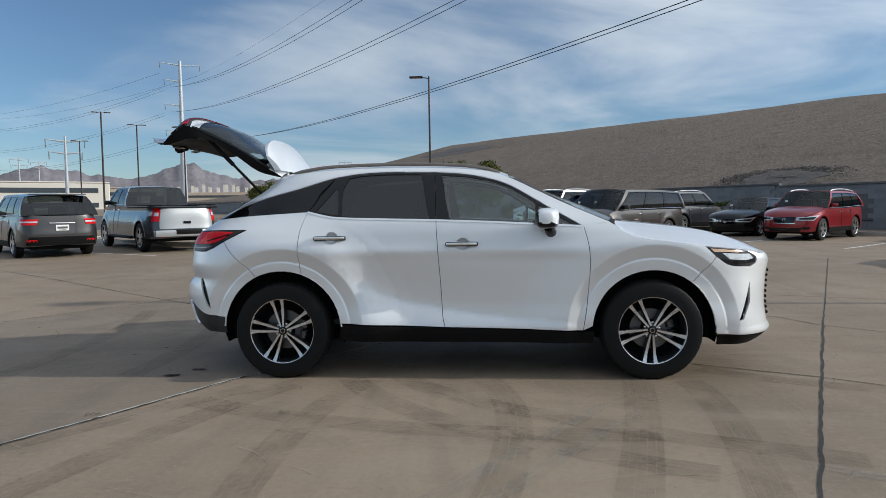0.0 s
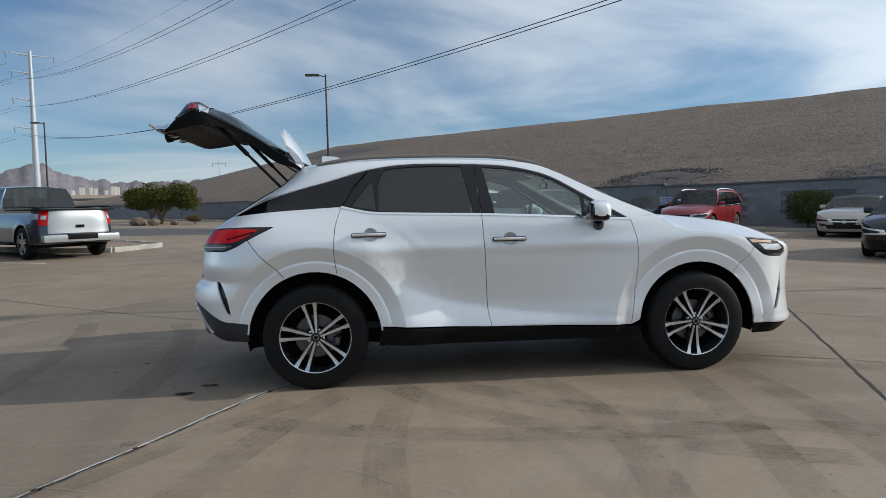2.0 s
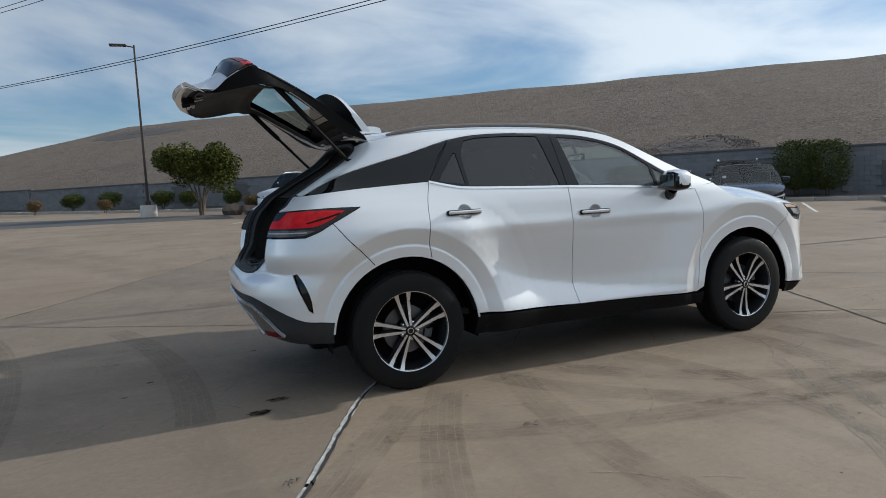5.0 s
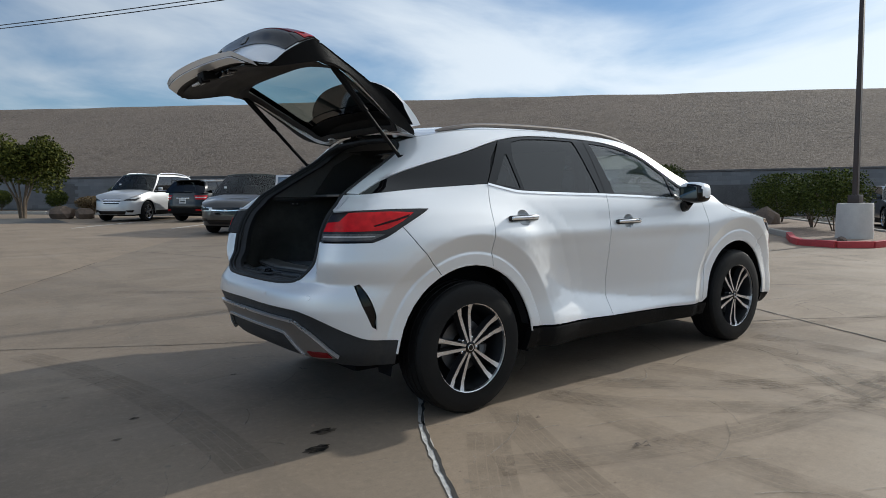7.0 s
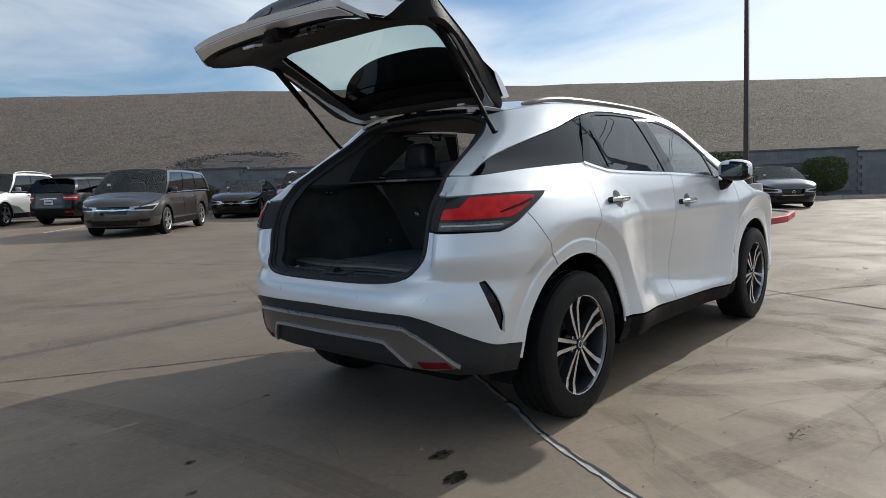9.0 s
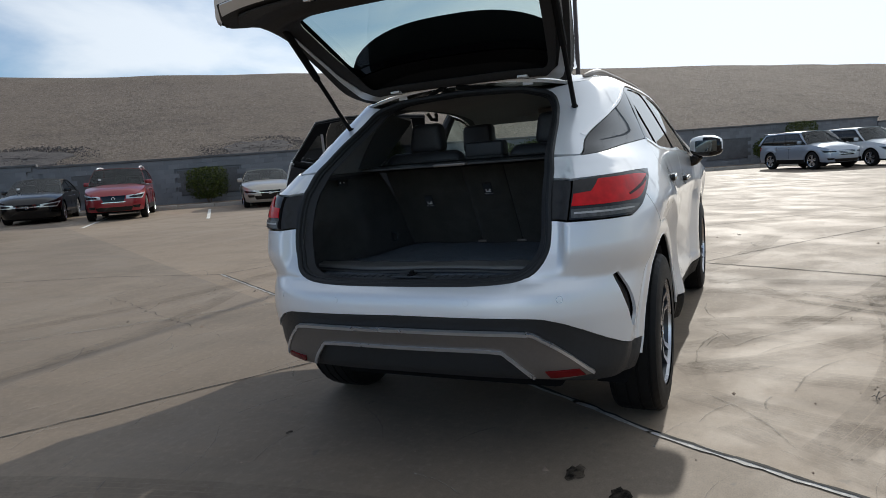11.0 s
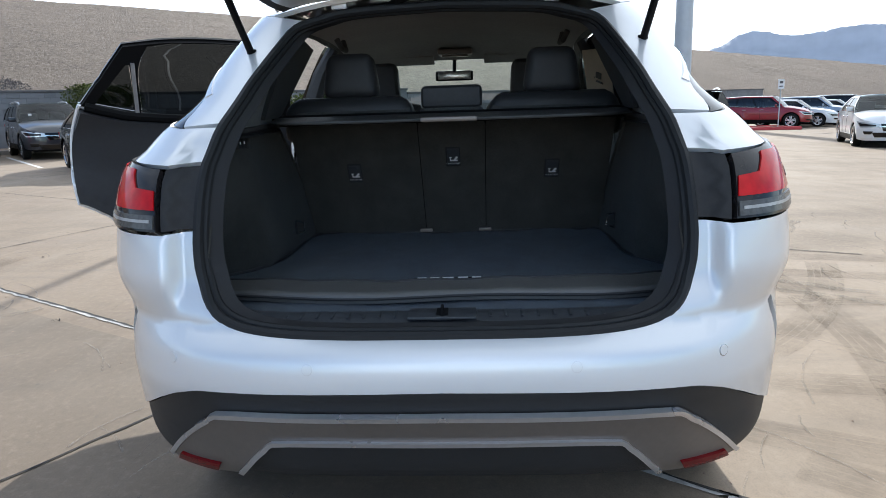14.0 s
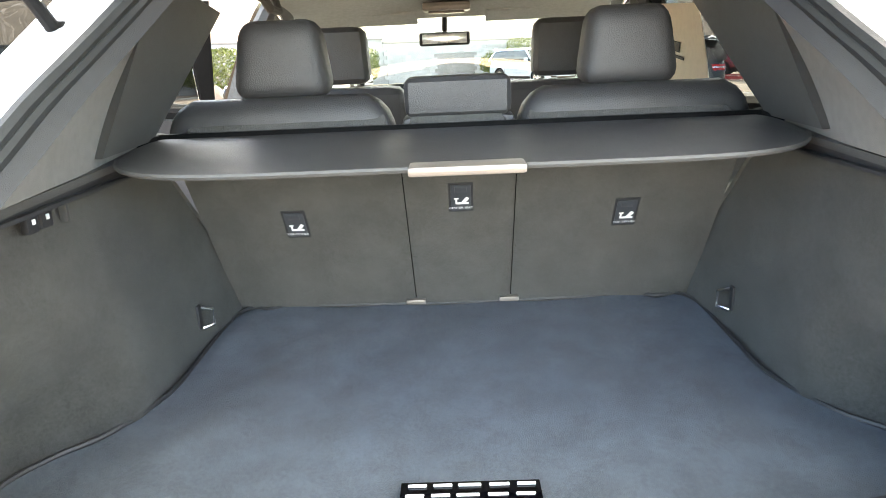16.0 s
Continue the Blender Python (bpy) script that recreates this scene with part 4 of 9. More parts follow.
def box_cloud(w, h, n, size, seed):
    """Leaves in and on a clipped, rounded box that stands on a short foot."""
    rnd = random.Random(seed)
    V, F = [], []
    for k in range(n):
        d = Vector((rnd.gauss(0, 1), rnd.gauss(0, 1), rnd.gauss(0, 1))).normalized()
        m = (abs(d.x) ** 5 + abs(d.y) ** 5 + abs(d.z) ** 5) ** 0.2
        q = rnd.random() ** 0.22 * (1 + 0.10 * noise.noise(d * 3.0 + Vector((seed, 0, 0)))) / m
        p = Vector((d.x * q * w / 2, d.y * q * w / 2 * 0.9, h * 0.56 + d.z * q * h * 0.44))
        k_ = 0.72 + 0.28 * min(1.0, max(0.0, p.z / (h * 0.45)))
        p.x, p.y = p.x * k_, p.y * k_
        s = size * rnd.uniform(0.6, 1.3)
        a = Vector((rnd.uniform(-1, 1), rnd.uniform(-1, 1), rnd.uniform(-0.4, 1.0))).normalized()
        b = a.cross(Vector((rnd.uniform(-1, 1), rnd.uniform(-1, 1), rnd.uniform(-1, 1)))).normalized()
        c = a.cross(b) * s * 0.18
        i = len(V)
        V += [p - a * s * 0.5, p + b * s * 0.27 + c, p + a * s * 0.5, p - b * s * 0.27 + c]
        F += [(i, i + 1, i + 2), (i, i + 2, i + 3)]
    return V, F


def shrub(x, y, w, h, seed, mat_=None, label="rounded green shrub in the gravel", squared=False, base=0.1):
    g = gz(x, y) + base
    top = root("shrub", Matrix.Translation((x, y, g)), label=label, category="shrub", group="shrubs by the wall")
    rnd = random.Random(seed)
    V, F = [], []
    for k in range(5):
        a = rnd.uniform(0, 6.28)
        v, f = tube([(0.03 * math.cos(a), 0.03 * math.sin(a), -0.05), (0.12 * w * math.cos(a), 0.12 * w * math.sin(a), h * 0.3), (0.26 * w * math.cos(a), 0.26 * w * math.sin(a), h * 0.62)], [0.022, 0.016, 0.008], 5)
        V, F = join((V, F), (v, f))
    mk("trunk", V, F, M_BARK, top)
    bl = [((0, 0, h * 0.58), (w * 0.47, w * 0.47, h * 0.42))]
    for k in range(7):
        a = k * 0.9 + rnd.uniform(0, 0.5)
        bl.append(((w * 0.26 * math.cos(a), w * 0.26 * math.sin(a), h * rnd.uniform(0.45, 0.75)), (w * 0.27, w * 0.27, h * 0.25)))
    leaves = box_cloud(w, h, int(3400 * max(0.5, w)), 0.08, seed) if squared else leaf_cloud(bl, int(2600 * max(0.5, w)), 0.085, seed)
    mk("crown", *leaves, mat_ or M_LEAF, top, sharp=0)
    return top


def tree(x, y, h, w, seed, mat_, label):
    g = gz(x, y) + 0.05
    top = root("tree", Matrix.Translation((x, y, g)), label=label, category="tree")
    rnd = random.Random(seed)
    V, F, ends = [], [], []
    for k in range(6):
        a = k * 1.05 + rnd.uniform(-0.3, 0.3)
        r1 = w * rnd.uniform(0.20, 0.36)
        p = [(0.08 * math.cos(a), 0.08 * math.sin(a), -0.1), (0.16 * math.cos(a), 0.16 * math.sin(a), h * 0.16), (r1 * 0.55 * math.cos(a), r1 * 0.55 * math.sin(a), h * 0.40), (r1 * math.cos(a + 0.2), r1 * math.sin(a + 0.2), h * rnd.uniform(0.62, 0.8))]
        V, F = join((V, F), tube(p, [0.062, 0.05, 0.035, 0.012], 7))
        ends.append(p[3])
        for j in range(3):
            b = a + rnd.uniform(-0.9, 0.9)
            e = (p[2][0] + w * 0.22 * math.cos(b), p[2][1] + w * 0.22 * math.sin(b), h * rnd.uniform(0.5, 0.85))
            V, F = join((V, F), tube([p[2], e], [0.022, 0.006], 5))
            ends.append(e)
    mk("trunk", V, F, M_BARK, top)
    bl = [((e[0], e[1], e[2] * 0.82), (w * rnd.uniform(0.17, 0.25), w * rnd.uniform(0.17, 0.25), h * rnd.uniform(0.12, 0.19))) for e in ends]
    mk("crown", *leaf_cloud(bl, int(4200 * w), 0.15, seed), mat_, top, sharp=0)
    return top


tree(0.5, 30.3, 4.1, 3.4, 3, M_LEAF2, "bushy yellow-green tree with several thin trunks")
tree(-15.6, 46.5, 3.6, 4.8, 8, M_LEAF2, "wide bushy tree beside the drive")
tree(-19, 55, 3.2, 3.6, 12, M_LEAF, "low bushy tree at the end of the wall")
for k, (u, d, w, h) in enumerate(((-36, 1.3, 1.5, 1.25), (-31.2, 1.3, 1.5, 1.2), (-28.8, 1.5, 1.2, 1.15), (-25.3, 1.5, 1.1, 1.2), (-21.4, 1.4, 1.7, 1.45), (-16.6, 1.4, 1.5, 1.4), (-11.0, 1.2, 1.6, 1.2), (9.6, 1.5, 1.6, 1.55), (26.3, 1.5, 1.4, 1.5), (31, 1.3, 1.6, 1.4), (-39.5, 1.5, 1.5, 1.2))):
    shrub(*along(u, d), w, h, 20 + k)
for k, (u, d, w, h) in enumerate(((-2.45, 1.1, 1.55, 1.50), (4.3, 1.0, 1.6, 2.3), (5.4, 1.0, 1.6, 2.25), (17.7, 1.3, 1.9, 1.75), (29.0, 1.2, 1.8, 2.2))):
    shrub(*along(u, d), w, h, 60 + k, label="tall clipped hedge shrub against the wall", squared=True)
for k, (x, y, w, h) in enumerate(((18.0, 4.45, 2.0, 1.8), (19.3, 5.6, 1.9, 1.75), (21.8, 7.8, 1.7, 1.75))):
    shrub(x, y, w, h, 80 + k, label="dense green shrub on the island", squared=k == 2)
for k, (x, y, w, h) in enumerate(((3.0, 28.8, 1.4, 0.9), (-12.5, 44, 1.3, 0.6), (-8.6, 43, 0.9, 0.9), (-4.5, 40.2, 0.9, 0.8))):
    shrub(x, y, w, h, 90 + k, M_DRY, "dry brown brush in the gravel")
for k, (x, y, r) in enumerate(((-16.3, 43.6, 0.55), (-15.1, 43.2, 0.42), (20.4, 7.6, 0.55), (14.1, 2.7, 0.12), (1.8, 28.6, 0.5), (2.6, 28.2, 0.4), (-13.8, 43.5, 0.3))):
    v, f = rock_mesh(r, k)
    ob = mk("landscape_rock", v, f, M_ROCK, sharp=25)
    ob.matrix_basis = Matrix.Translation((x, y, gz(x, y) + r * 0.3 + 0.08))
    tagged(ob, "weathered brown landscape boulder in the gravel", "rock", "landscape rocks")


# lamp posts
def lamp_post(x, y, h, base_h=0.0, arms=(90,), seed=0, thick=0.075):
    g = gz(x, y)
    top = root("lamp_post", Matrix.Translation((x, y, g)), label="dark bronze lamp post " + ("on a round concrete footing" if base_h else "with two flat heads"), category="lamp post", group="lamp posts")
    if base_h:
        v, f = lathe([(0, 0.001)], (0, 0, 0), 4)
        V, F = [], []
        n = 28
        for z, r in ((-0.2, 0.42), (base_h - 0.03, 0.39), (base_h, 0.37), (base_h, 0.0)):
            for k in range(n):
                a = 2 * math.pi * k / n
                V.append((r * math.cos(a), r * math.sin(a), z))
        for i in range(3):
            for k in range(n):
                F.append((i * n + k, i * n + (k + 1) % n, (i + 1) * n + (k + 1) % n, (i + 1) * n + k))
        mk("footing", V, F, M_FOOTING, top)
        mk("base_plate", *rbox((0, 0, base_h + 0.10), (0.26, 0.26, 0.20), 0.02), M_BRONZE, top)
    v, f = rbox((0, 0, (h + base_h) / 2), (thick * 1.7, thick * 1.7, h - base_h), 0.01, 1)
    v = [(px * (1 - 0.35 * pz / h), py * (1 - 0.35 * pz / h), pz) for px, py, pz in v]
    mk("pole", v, f, M_BRONZE, top)
    for a in arms:
        r = Matrix.Rotation(radians(a), 4, "Z")
        v, f = join(tube([(0, 0, h - 0.12), (0.35, 0, h - 0.05)], 0.03, 6))
        mk("arm", [tuple(r @ Vector(p)) for p in v], f, M_BRONZE, top)
        v, f = rbox((0.72, 0, h - 0.03), (0.75, 0.36, 0.09), 0.03, 2)
        hd_ = mk("lamp_head", [tuple(r @ Vector(p)) for p in v], f, M_BRONZE, top)
        v, f = rbox((0.74, 0, h - 0.078), (0.5, 0.26, 0.012), 0.004, 1)
        mk("diffuser", [tuple(r @ Vector(p)) for p in v], f, M_LAMPCLEAR, hd_)
    return top


lamp_post(-1.95, 31.5, 8.45, 0.6, (178,))
lamp_post(15.3, 2.9, 8.6, 0.95, (200,))
lamp_post(-25.5, 50.5, 8.2, 0.6, (170,))
lamp_post(-47.5, 74.0, 13.0, 0.0, (30, 210), thick=0.12)
lamp_post(-44.0, 76.0, 11.6, 0.0, (30, 210), thick=0.10)
lamp_post(-57.0, 84.0, 10.5, 0.0, (30, 210), thick=0.10)


# transmission poles and their lines
def steel_pole(x, y, h, r0, r1, arms, ang, label):
    g = gz(x, y)
    top = root("power_pole", Matrix.Translation((x, y, g - 0.3)), label=label, category="power pole", group="power poles")
    mk("pole", *tube([(0, 0, 0), (0, 0, h)], [r0, r1], 14), M_GALV, top)
    d = Vector((math.cos(radians(ang)), math.sin(radians(ang)), 0))
    for z, L, s in arms:
        mk("cross_arm", *tube([Vector((0, 0, z)), Vector((0, 0, z + 0.25)) + d * L * s], [0.16, 0.07], 8), M_GALV, top)
        mk("insulator", *tube([Vector((0, 0, z + 0.25)) + d * L * s, Vector((0, 0, z - 0.9)) + d * L * s * 0.97], [0.06, 0.09], 8), M_BLOCK, top)
    return top


PA, PB = np.array((-63.6, 129.0)), np.array((40.48, -12.93))
LDIR = (PB - PA) / np.linalg.norm(PB - PA)
LSIDE = math.degrees(math.atan2(LDIR[0], -LDIR[1]))
steel_pole(*PA, 31.5, 0.75, 0.30, ((30.6, 4.0, 1), (30.6, 4.0, -1), (27.2, 3.2, -1), (22.2, 3.2, -1), (16.8, 3.2, -1)), LSIDE, "tall galvanised steel power pole with side arms")
steel_pole(*PB, 30.0, 0.56, 0.34, ((28.0, 4.0, 1), (28.0, 4.0, -1), (24.0, 3.2, -1), (18.0, 3.2, -1), (13.0, 3.2, -1)), LSIDE, "thick galvanised steel power pole")
perp = np.array((math.cos(radians(LSIDE)), math.sin(radians(LSIDE))))


def span(a, b, za, zb, sag, off, rad=0.022):
    pts = []
    for k in np.linspace(0, 1, 41):
        p = a + (b - a) * k + perp * off
        pts.append((float(p[0]), float(p[1]), float(za + (zb - za) * k - 4 * sag * k * (1 - k))))
    ob = mk("power_line", *tube(pts, rad, 5), M_WIRE)
    tagged(ob, "black power line strung between steel poles", "power line", "power lines", "structure")


g0 = gz(*PA)
for za, zb, sag in ((28.3, 24.5, 5.7), (23.2, 18.5, 4.6), (17.9, 13.4, 5.0)):
    for o in (-0.25, 0.25):
        span(PA, PB, za + 0.4 * o, zb + 0.4 * o, sag, -1.5 + o * 2.2, 0.024)
span(PA, PB, 31.0, 28.5, 3.2, 3.4, 0.012)
PC = PA + np.array((-110, 60.0))
for za, zb, sag, o in ((28.0, 30, 4, -3.4), (27.6, 29.6, 4, -3.0), (22.8, 24, 4, -3.4), (22.4, 23.6, 4, -3.0), (17.4, 19, 4, -3.4), (17.0, 18.6, 4, -3.0), (31, 33, 3, 3.4), (31, 33, 3, -3.8)):
    span(PA, PC, za, zb, sag, o, 0.022)
for k, (x, y, h) in enumerate(((-150, 195, 17), (-165, 225, 18), (-62.5, 89, 12), (-190, 215, 15))):
    steel_pole(x, y, h, 0.3, 0.16, ((h - 0.8, 2.6, 1), (h - 0.8, 2.6, -1), (h - 2.6, 2.2, 1), (h - 2.6, 2.2, -1)), LSIDE, "far utility pole with cross arms")
steel_pole(-52, 230, 17, 0.2, 0.12, ((16, 2.2, 1), (16, 2.2, -1)), 10, "far utility pole with a cross arm")


# sign post
sp = root("sign_post", Matrix.Translation((31.0, -14.8, gz(31.0, -14.8))), label="white parking sign on a thin steel post", category="sign")
mk("post", *tube([(0, 0, -0.1), (0, 0, 2.35)], 0.025, 6), M_GALV, sp)
mk("sign_plate", *rbox((-0.03, 0, 2.15), (0.012, 0.30, 0.46), 0.004, 1), M_WHITEPRINT, sp)
mk("sign_bar", *rbox((-0.038, 0, 2.25), (0.004, 0.16, 0.12), 0, 1), M_BLOCKDARK, sp)
mk("sign_bar", *rbox((-0.038, 0, 2.06), (0.004, 0.20, 0.05), 0, 1), M_BLOCKDARK, sp)

# far buildings and mountains
M_FARWHITE = surf("far_white_plaster", (0.62, 0.58, 0.52), 0.9, var=0.08, scale=0.02)
M_FARTAN = surf("far_tan_plaster", (0.42, 0.34, 0.27), 0.9, var=0.1, scale=0.02)
M_FARWIN = surf("far_window_glass", (0.05, 0.06, 0.07), 0.2)
rndc = random.Random(11)


def far_building(az, r, w, d, h, zb, mat_, floors=0, label="far pale building"):
    a = radians(az)
    top = root("building", Matrix.Translation((r * math.cos(a), r * math.sin(a), zb)) @ Matrix.Rotation(a, 4, "Z"), label=label, category="building", group="far buildings")
    v, f = rbox((0, 0, h / 2), (d, w, h), 0.3, 1)
    mk("wall", v, f, mat_, top)
    mk("roof", *rbox((0, 0, h + 0.2), (d + 0.2, w + 0.2, 0.4), 0.1, 1), mat_, top)
    for k in range(floors):
        mk("window_band", *rbox((-d / 2 - 0.05, 0, h * (k + 0.5) / floors), (0.25, w * 0.86, h * 0.32 / floors), 0.02, 1), M_FARWIN, top)


def far_z(az, r):
    return 0.016 * r * math.sin(radians(az)) - 0.008 * r * math.cos(radians(az))


for k in range(34):
    az = 99.5 + 17.5 * k / 33 + rndc.uniform(-0.15, 0.15)
    r = rndc.uniform(560, 700)
    far_building(az, r, rndc.uniform(2.6, 4.6), 8, rndc.uniform(17, 21), far_z(az, r) - 1, M_FARWHITE, 0, "far white apartment tower on the plain")
for az, r, w, h in ((104.5, 480, 60, 9.5), (112, 500, 80, 10), (127.5, 230, 46, 9), (121.5, 260, 34, 8), (131, 300, 60, 11), (96.5, 300, 26, 6.5), (98.5, 420, 34, 7)):
    far_building(az, r, w, 14, h, far_z(az, r) - 1, M_FARWHITE if az > 125 or az < 100 else M_FARTAN, 2, "far low pale warehouse")


def mountain(name, a0, a1, r, prof, seed, mat_, label, amp=0.25):
    """A far ridge: prof gives (azimuth, degrees above the level) points."""
    f = pchip([p[0] for p in prof], [p[1] for p in prof])
    V, F = [], []
    azs = np.linspace(a0, a1, 300)
    rows = ((0.92, 0.0), (0.95, 0.35), (0.98, 0.72), (1.0, 1.0), (1.1, 0.4))
    for az in azs:
        e = float(f(az)) + amp * 0.35 * noise.noise(Vector((az * 1.3, seed, 0))) + amp * 0.2 * noise.noise(Vector((az * 4.1, seed, 3))) + amp * 0.12 * noise.noise(Vector((az * 9.7, seed, 5)))
        for q, k in rows:
            rr = r * q
            jig = amp * 0.25 * noise.noise(Vector((az * 2.5, q * 40, seed))) if 0 < k < 1 else 0
            V.append((rr * math.cos(radians(az)), rr * math.sin(radians(az)), -8 + (rr * math.tan(radians(max(0.05, e + 0.0))) + 8) * k + rr * math.tan(radians(jig))))
    n = len(rows)
    F = [(i * n + j, (i + 1) * n + j, (i + 1) * n + j + 1, i * n + j + 1) for i in range(len(azs) - 1) for j in range(n - 1)]
    tagged(mk(name, V, F, mat_, sharp=0), label, "mountains", kind="structure")


M_MTN = surf("bare_brown_mountain", (0.185, 0.168, 0.185), 0.95, var=0.30, scale=0.018, fine=0.11)
# distance haze is put into this pale blue base colour
M_MTNBLUE = surf("mountain_haze_in_colour", (0.38, 0.42, 0.50), 1.0, var=0.10, scale=0.003, fine=0.02)
mountain("far_mountains", 96, 160, 1700, [(96, 2.2), (101, 2.7), (105, 3.1), (109, 3.0), (112.5, 3.3), (115.8, 4.35), (118, 3.5), (120, 3.1), (123, 3.5), (126, 3.9), (129, 3.2), (133, 3.6), (138, 3.4), (160, 2.8)], 2, M_MTN, "bare brown desert mountains in the distance", 0.8)
mountain("far_mountains", 84, 112, 2300, [(84, 2.2), (90, 2.4), (94, 2.2), (96, 2.8), (99, 2.7), (101, 3.0), (104, 2.6), (107, 2.4), (112, 1.9)], 7, M_MTNBLUE, "distant mountain ridge, haze put into its pale blue colour", 0.15)
mountain("far_mountains", -61, -15.5, 2300, [(-61, 2.8), (-41.5, 3.9), (-32.5, 4.2), (-28.5, 4.5), (-24.5, 4.1), (-21.5, 4.6), (-19.3, 3.6), (-15.5, 2.2)], 9, M_MTNBLUE, "mountain ridge above the embankment, haze put into its pale blue colour", 0.3)

# ---- the white SUV: x forward from the rear axle, z up ----
suv = root("suv", Matrix.Translation((0, -0.024, 0)), label="pearl white SUV with its tailgate raised and a rear door open", category="car")
REAR_C, FRONT_C = (0.0, 0.375), (2.86, 0.375)
hw_z = pchip([0.20, 0.29, 0.36, 0.45, 0.60, 0.75, 0.90, 1.04, 1.12, 1.20, 1.28, 1.40, 1.50, 1.58, 1.63, 1.68],
             [0.84, 0.872, 0.896, 0.906, 0.896, 0.894, 0.902, 0.908, 0.904, 0.890, 0.858, 0.800, 0.748, 0.700, 0.655, 0.59])
xr_z = pchip([0.20, 0.34, 0.42, 0.52, 0.60, 0.66, 0.73, 0.765, 0.80, 0.90, 1.02, 1.16, 1.25, 1.30, 1.36, 1.42, 1.48, 1.53, 1.60, 1.70],
             [-0.60, -0.80, -0.875, -0.915, -0.95, -0.968, -0.96, -0.93, -0.885, -0.862, -0.835, -0.765, -0.622, -0.540, -0.444, -0.338, -0.243, -0.192, -0.15, -0.02])
xf_z = pchip([0.20, 0.27, 0.34, 0.40, 0.55, 0.75, 0.88, 0.95, 1.05], [3.70, 3.86, 3.93, 3.90, 3.88, 3.89, 3.91, 3.87, 3.70])
FL_R, FL_Y = [0.30, 0.47, 0.534, 0.551, 0.642, 0.650, 0.70, 0.76, 0.84, 0.94, 1.05, 1.3], [0.024, 0.028, 0.030, 0.021, 0.059, 0.0605, 0.058, 0.049, 0.032, 0.012, 0.003, 0.0]
FL_ON = [1.0]
flare = lambda r: np.interp(r, FL_R, FL_Y) * FL_ON[0]


scoop_line = pchip([0.36, 0.495, 0.69, 0.94, 1.23, 1.70, 2.42], [0.93, 0.83, 0.69, 0.60, 0.54, 0.475, 0.43])


def half_width(x, z):
    x, z = np.asarray(x, float), np.asarray(z, float)
    b = hw_z(z)
    up = sstep(z, 1.12, 1.45)
    b = b - up * 0.05 * np.clip((x - 1.3) / 1.1, 0, 1.3) ** 2 - sstep(z, 1.14, 1.36) * 0.145 * np.clip((0.50 - x) / 1.0, 0, 1.3) ** 2
    r1, r2 = np.hypot(x - REAR_C[0], z - REAR_C[1]), np.hypot(x - FRONT_C[0], z - FRONT_C[1])
    low = 1 - sstep(z, 1.0, 1.28)
    b = b + (flare(r1) * 0.98 + flare(r2) * 0.75) * low
    # scoop along the lower doors: the skin falls in to a crease and flares out below it
    zl = scoop_line(x)
    deep = 0.050 * sstep(x, 0.36, 0.78) * (1 - 0.78 * sstep(x, 1.15, 2.3)) * (1 - sstep(x, 2.15, 2.42))
    fall = np.where(z > zl, 1 - sstep(z, zl, zl + 0.40), np.clip((z - 0.40) / np.maximum(zl - 0.40, 0.03), 0, 1))
    b = b - deep * fall
    b = b + 0.010 * np.exp(-((z - 0.985) / 0.05) ** 2) * sstep(x, 0.1, 0.6) * (1 - sstep(x, 2.2, 2.6))
    return b


XM, XM2, NR, NF = 0.30, 2.90, 4.0, 3.0
_th = np.linspace(0, math.pi / 2, 900)
ra, rb = np.cos(_th) ** (2 / NR), np.sin(_th) ** (2 / NR)
_rx, _ry = XM - 1.25 * ra, 0.95 * rb
rs = np.concatenate([[0], np.cumsum(np.hypot(np.diff(_rx), np.diff(_ry)))])
S_M = rs[-1]
fa, fb = np.sin(_th) ** (2 / NF), np.cos(_th) ** (2 / NF)
_fx, _fy = XM2 + 1.0 * fa, 0.95 * fb
S_F = S_M + XM2 - XM
fs = S_F + np.concatenate([[0], np.cumsum(np.hypot(np.diff(_fx), np.diff(_fy)))])
S_END = fs[-1]


def corner_power(z):
    """How square the rear corners are in plan: squarest at the lamps."""
    return NR + 2.0 * sstep(z, 0.74, 0.92) * (1 - sstep(z, 1.52, 1.66)) + 5.0 * sstep(z, 1.19, 1.29) * (1 - sstep(z, 1.42, 1.58))


def rear_hollow(y, z):
    """The panel beside the load opening lies deeper than the lamp corner."""
    return 0.048 * (1 - sstep(np.abs(y), 0.628, 0.674)) * sstep(z, 0.80, 0.90) * (1 - sstep(z, 1.17, 1.26))


def body(s, z):
    """The car's left skin: s runs round it from the rear's middle to the front's middle, z is the height."""
    s, z = np.asarray(s, float), np.asarray(z, float)
    neg = s < 0
    s_ = np.abs(s)
    th, p = np.interp(s_, rs, _th), corner_power(z)
    a, b = np.clip(np.cos(th), 0, 1) ** (2 / NR), np.sin(th) ** (2 / NR)
    r = (a ** p + b ** p) ** (-1 / p)
    a, b = a * r, b * r
    af, bf = np.interp(s_, fs, fa), np.interp(s_, fs, fb)
    xr, xf = xr_z(z), xf_z(z)
    x = np.where(s_ < S_M, XM - (XM - xr) * a, np.where(s_ < S_F, XM + s_ - S_M, XM2 + (xf - XM2) * af))
    y = half_width(x, z) * np.where(s_ < S_M, b, np.where(s_ < S_F, 1.0, bf))
    x = np.where(s_ < S_M, x + rear_hollow(y, z), x)
    return np.stack([x, np.where(neg, -y, y), z], -1)


def inner(s, z):
    """The same skin without the raised wheel arches, for linings."""
    FL_ON[0] = 0.3
    p = body(s, z)
    FL_ON[0] = 1.0
    return p


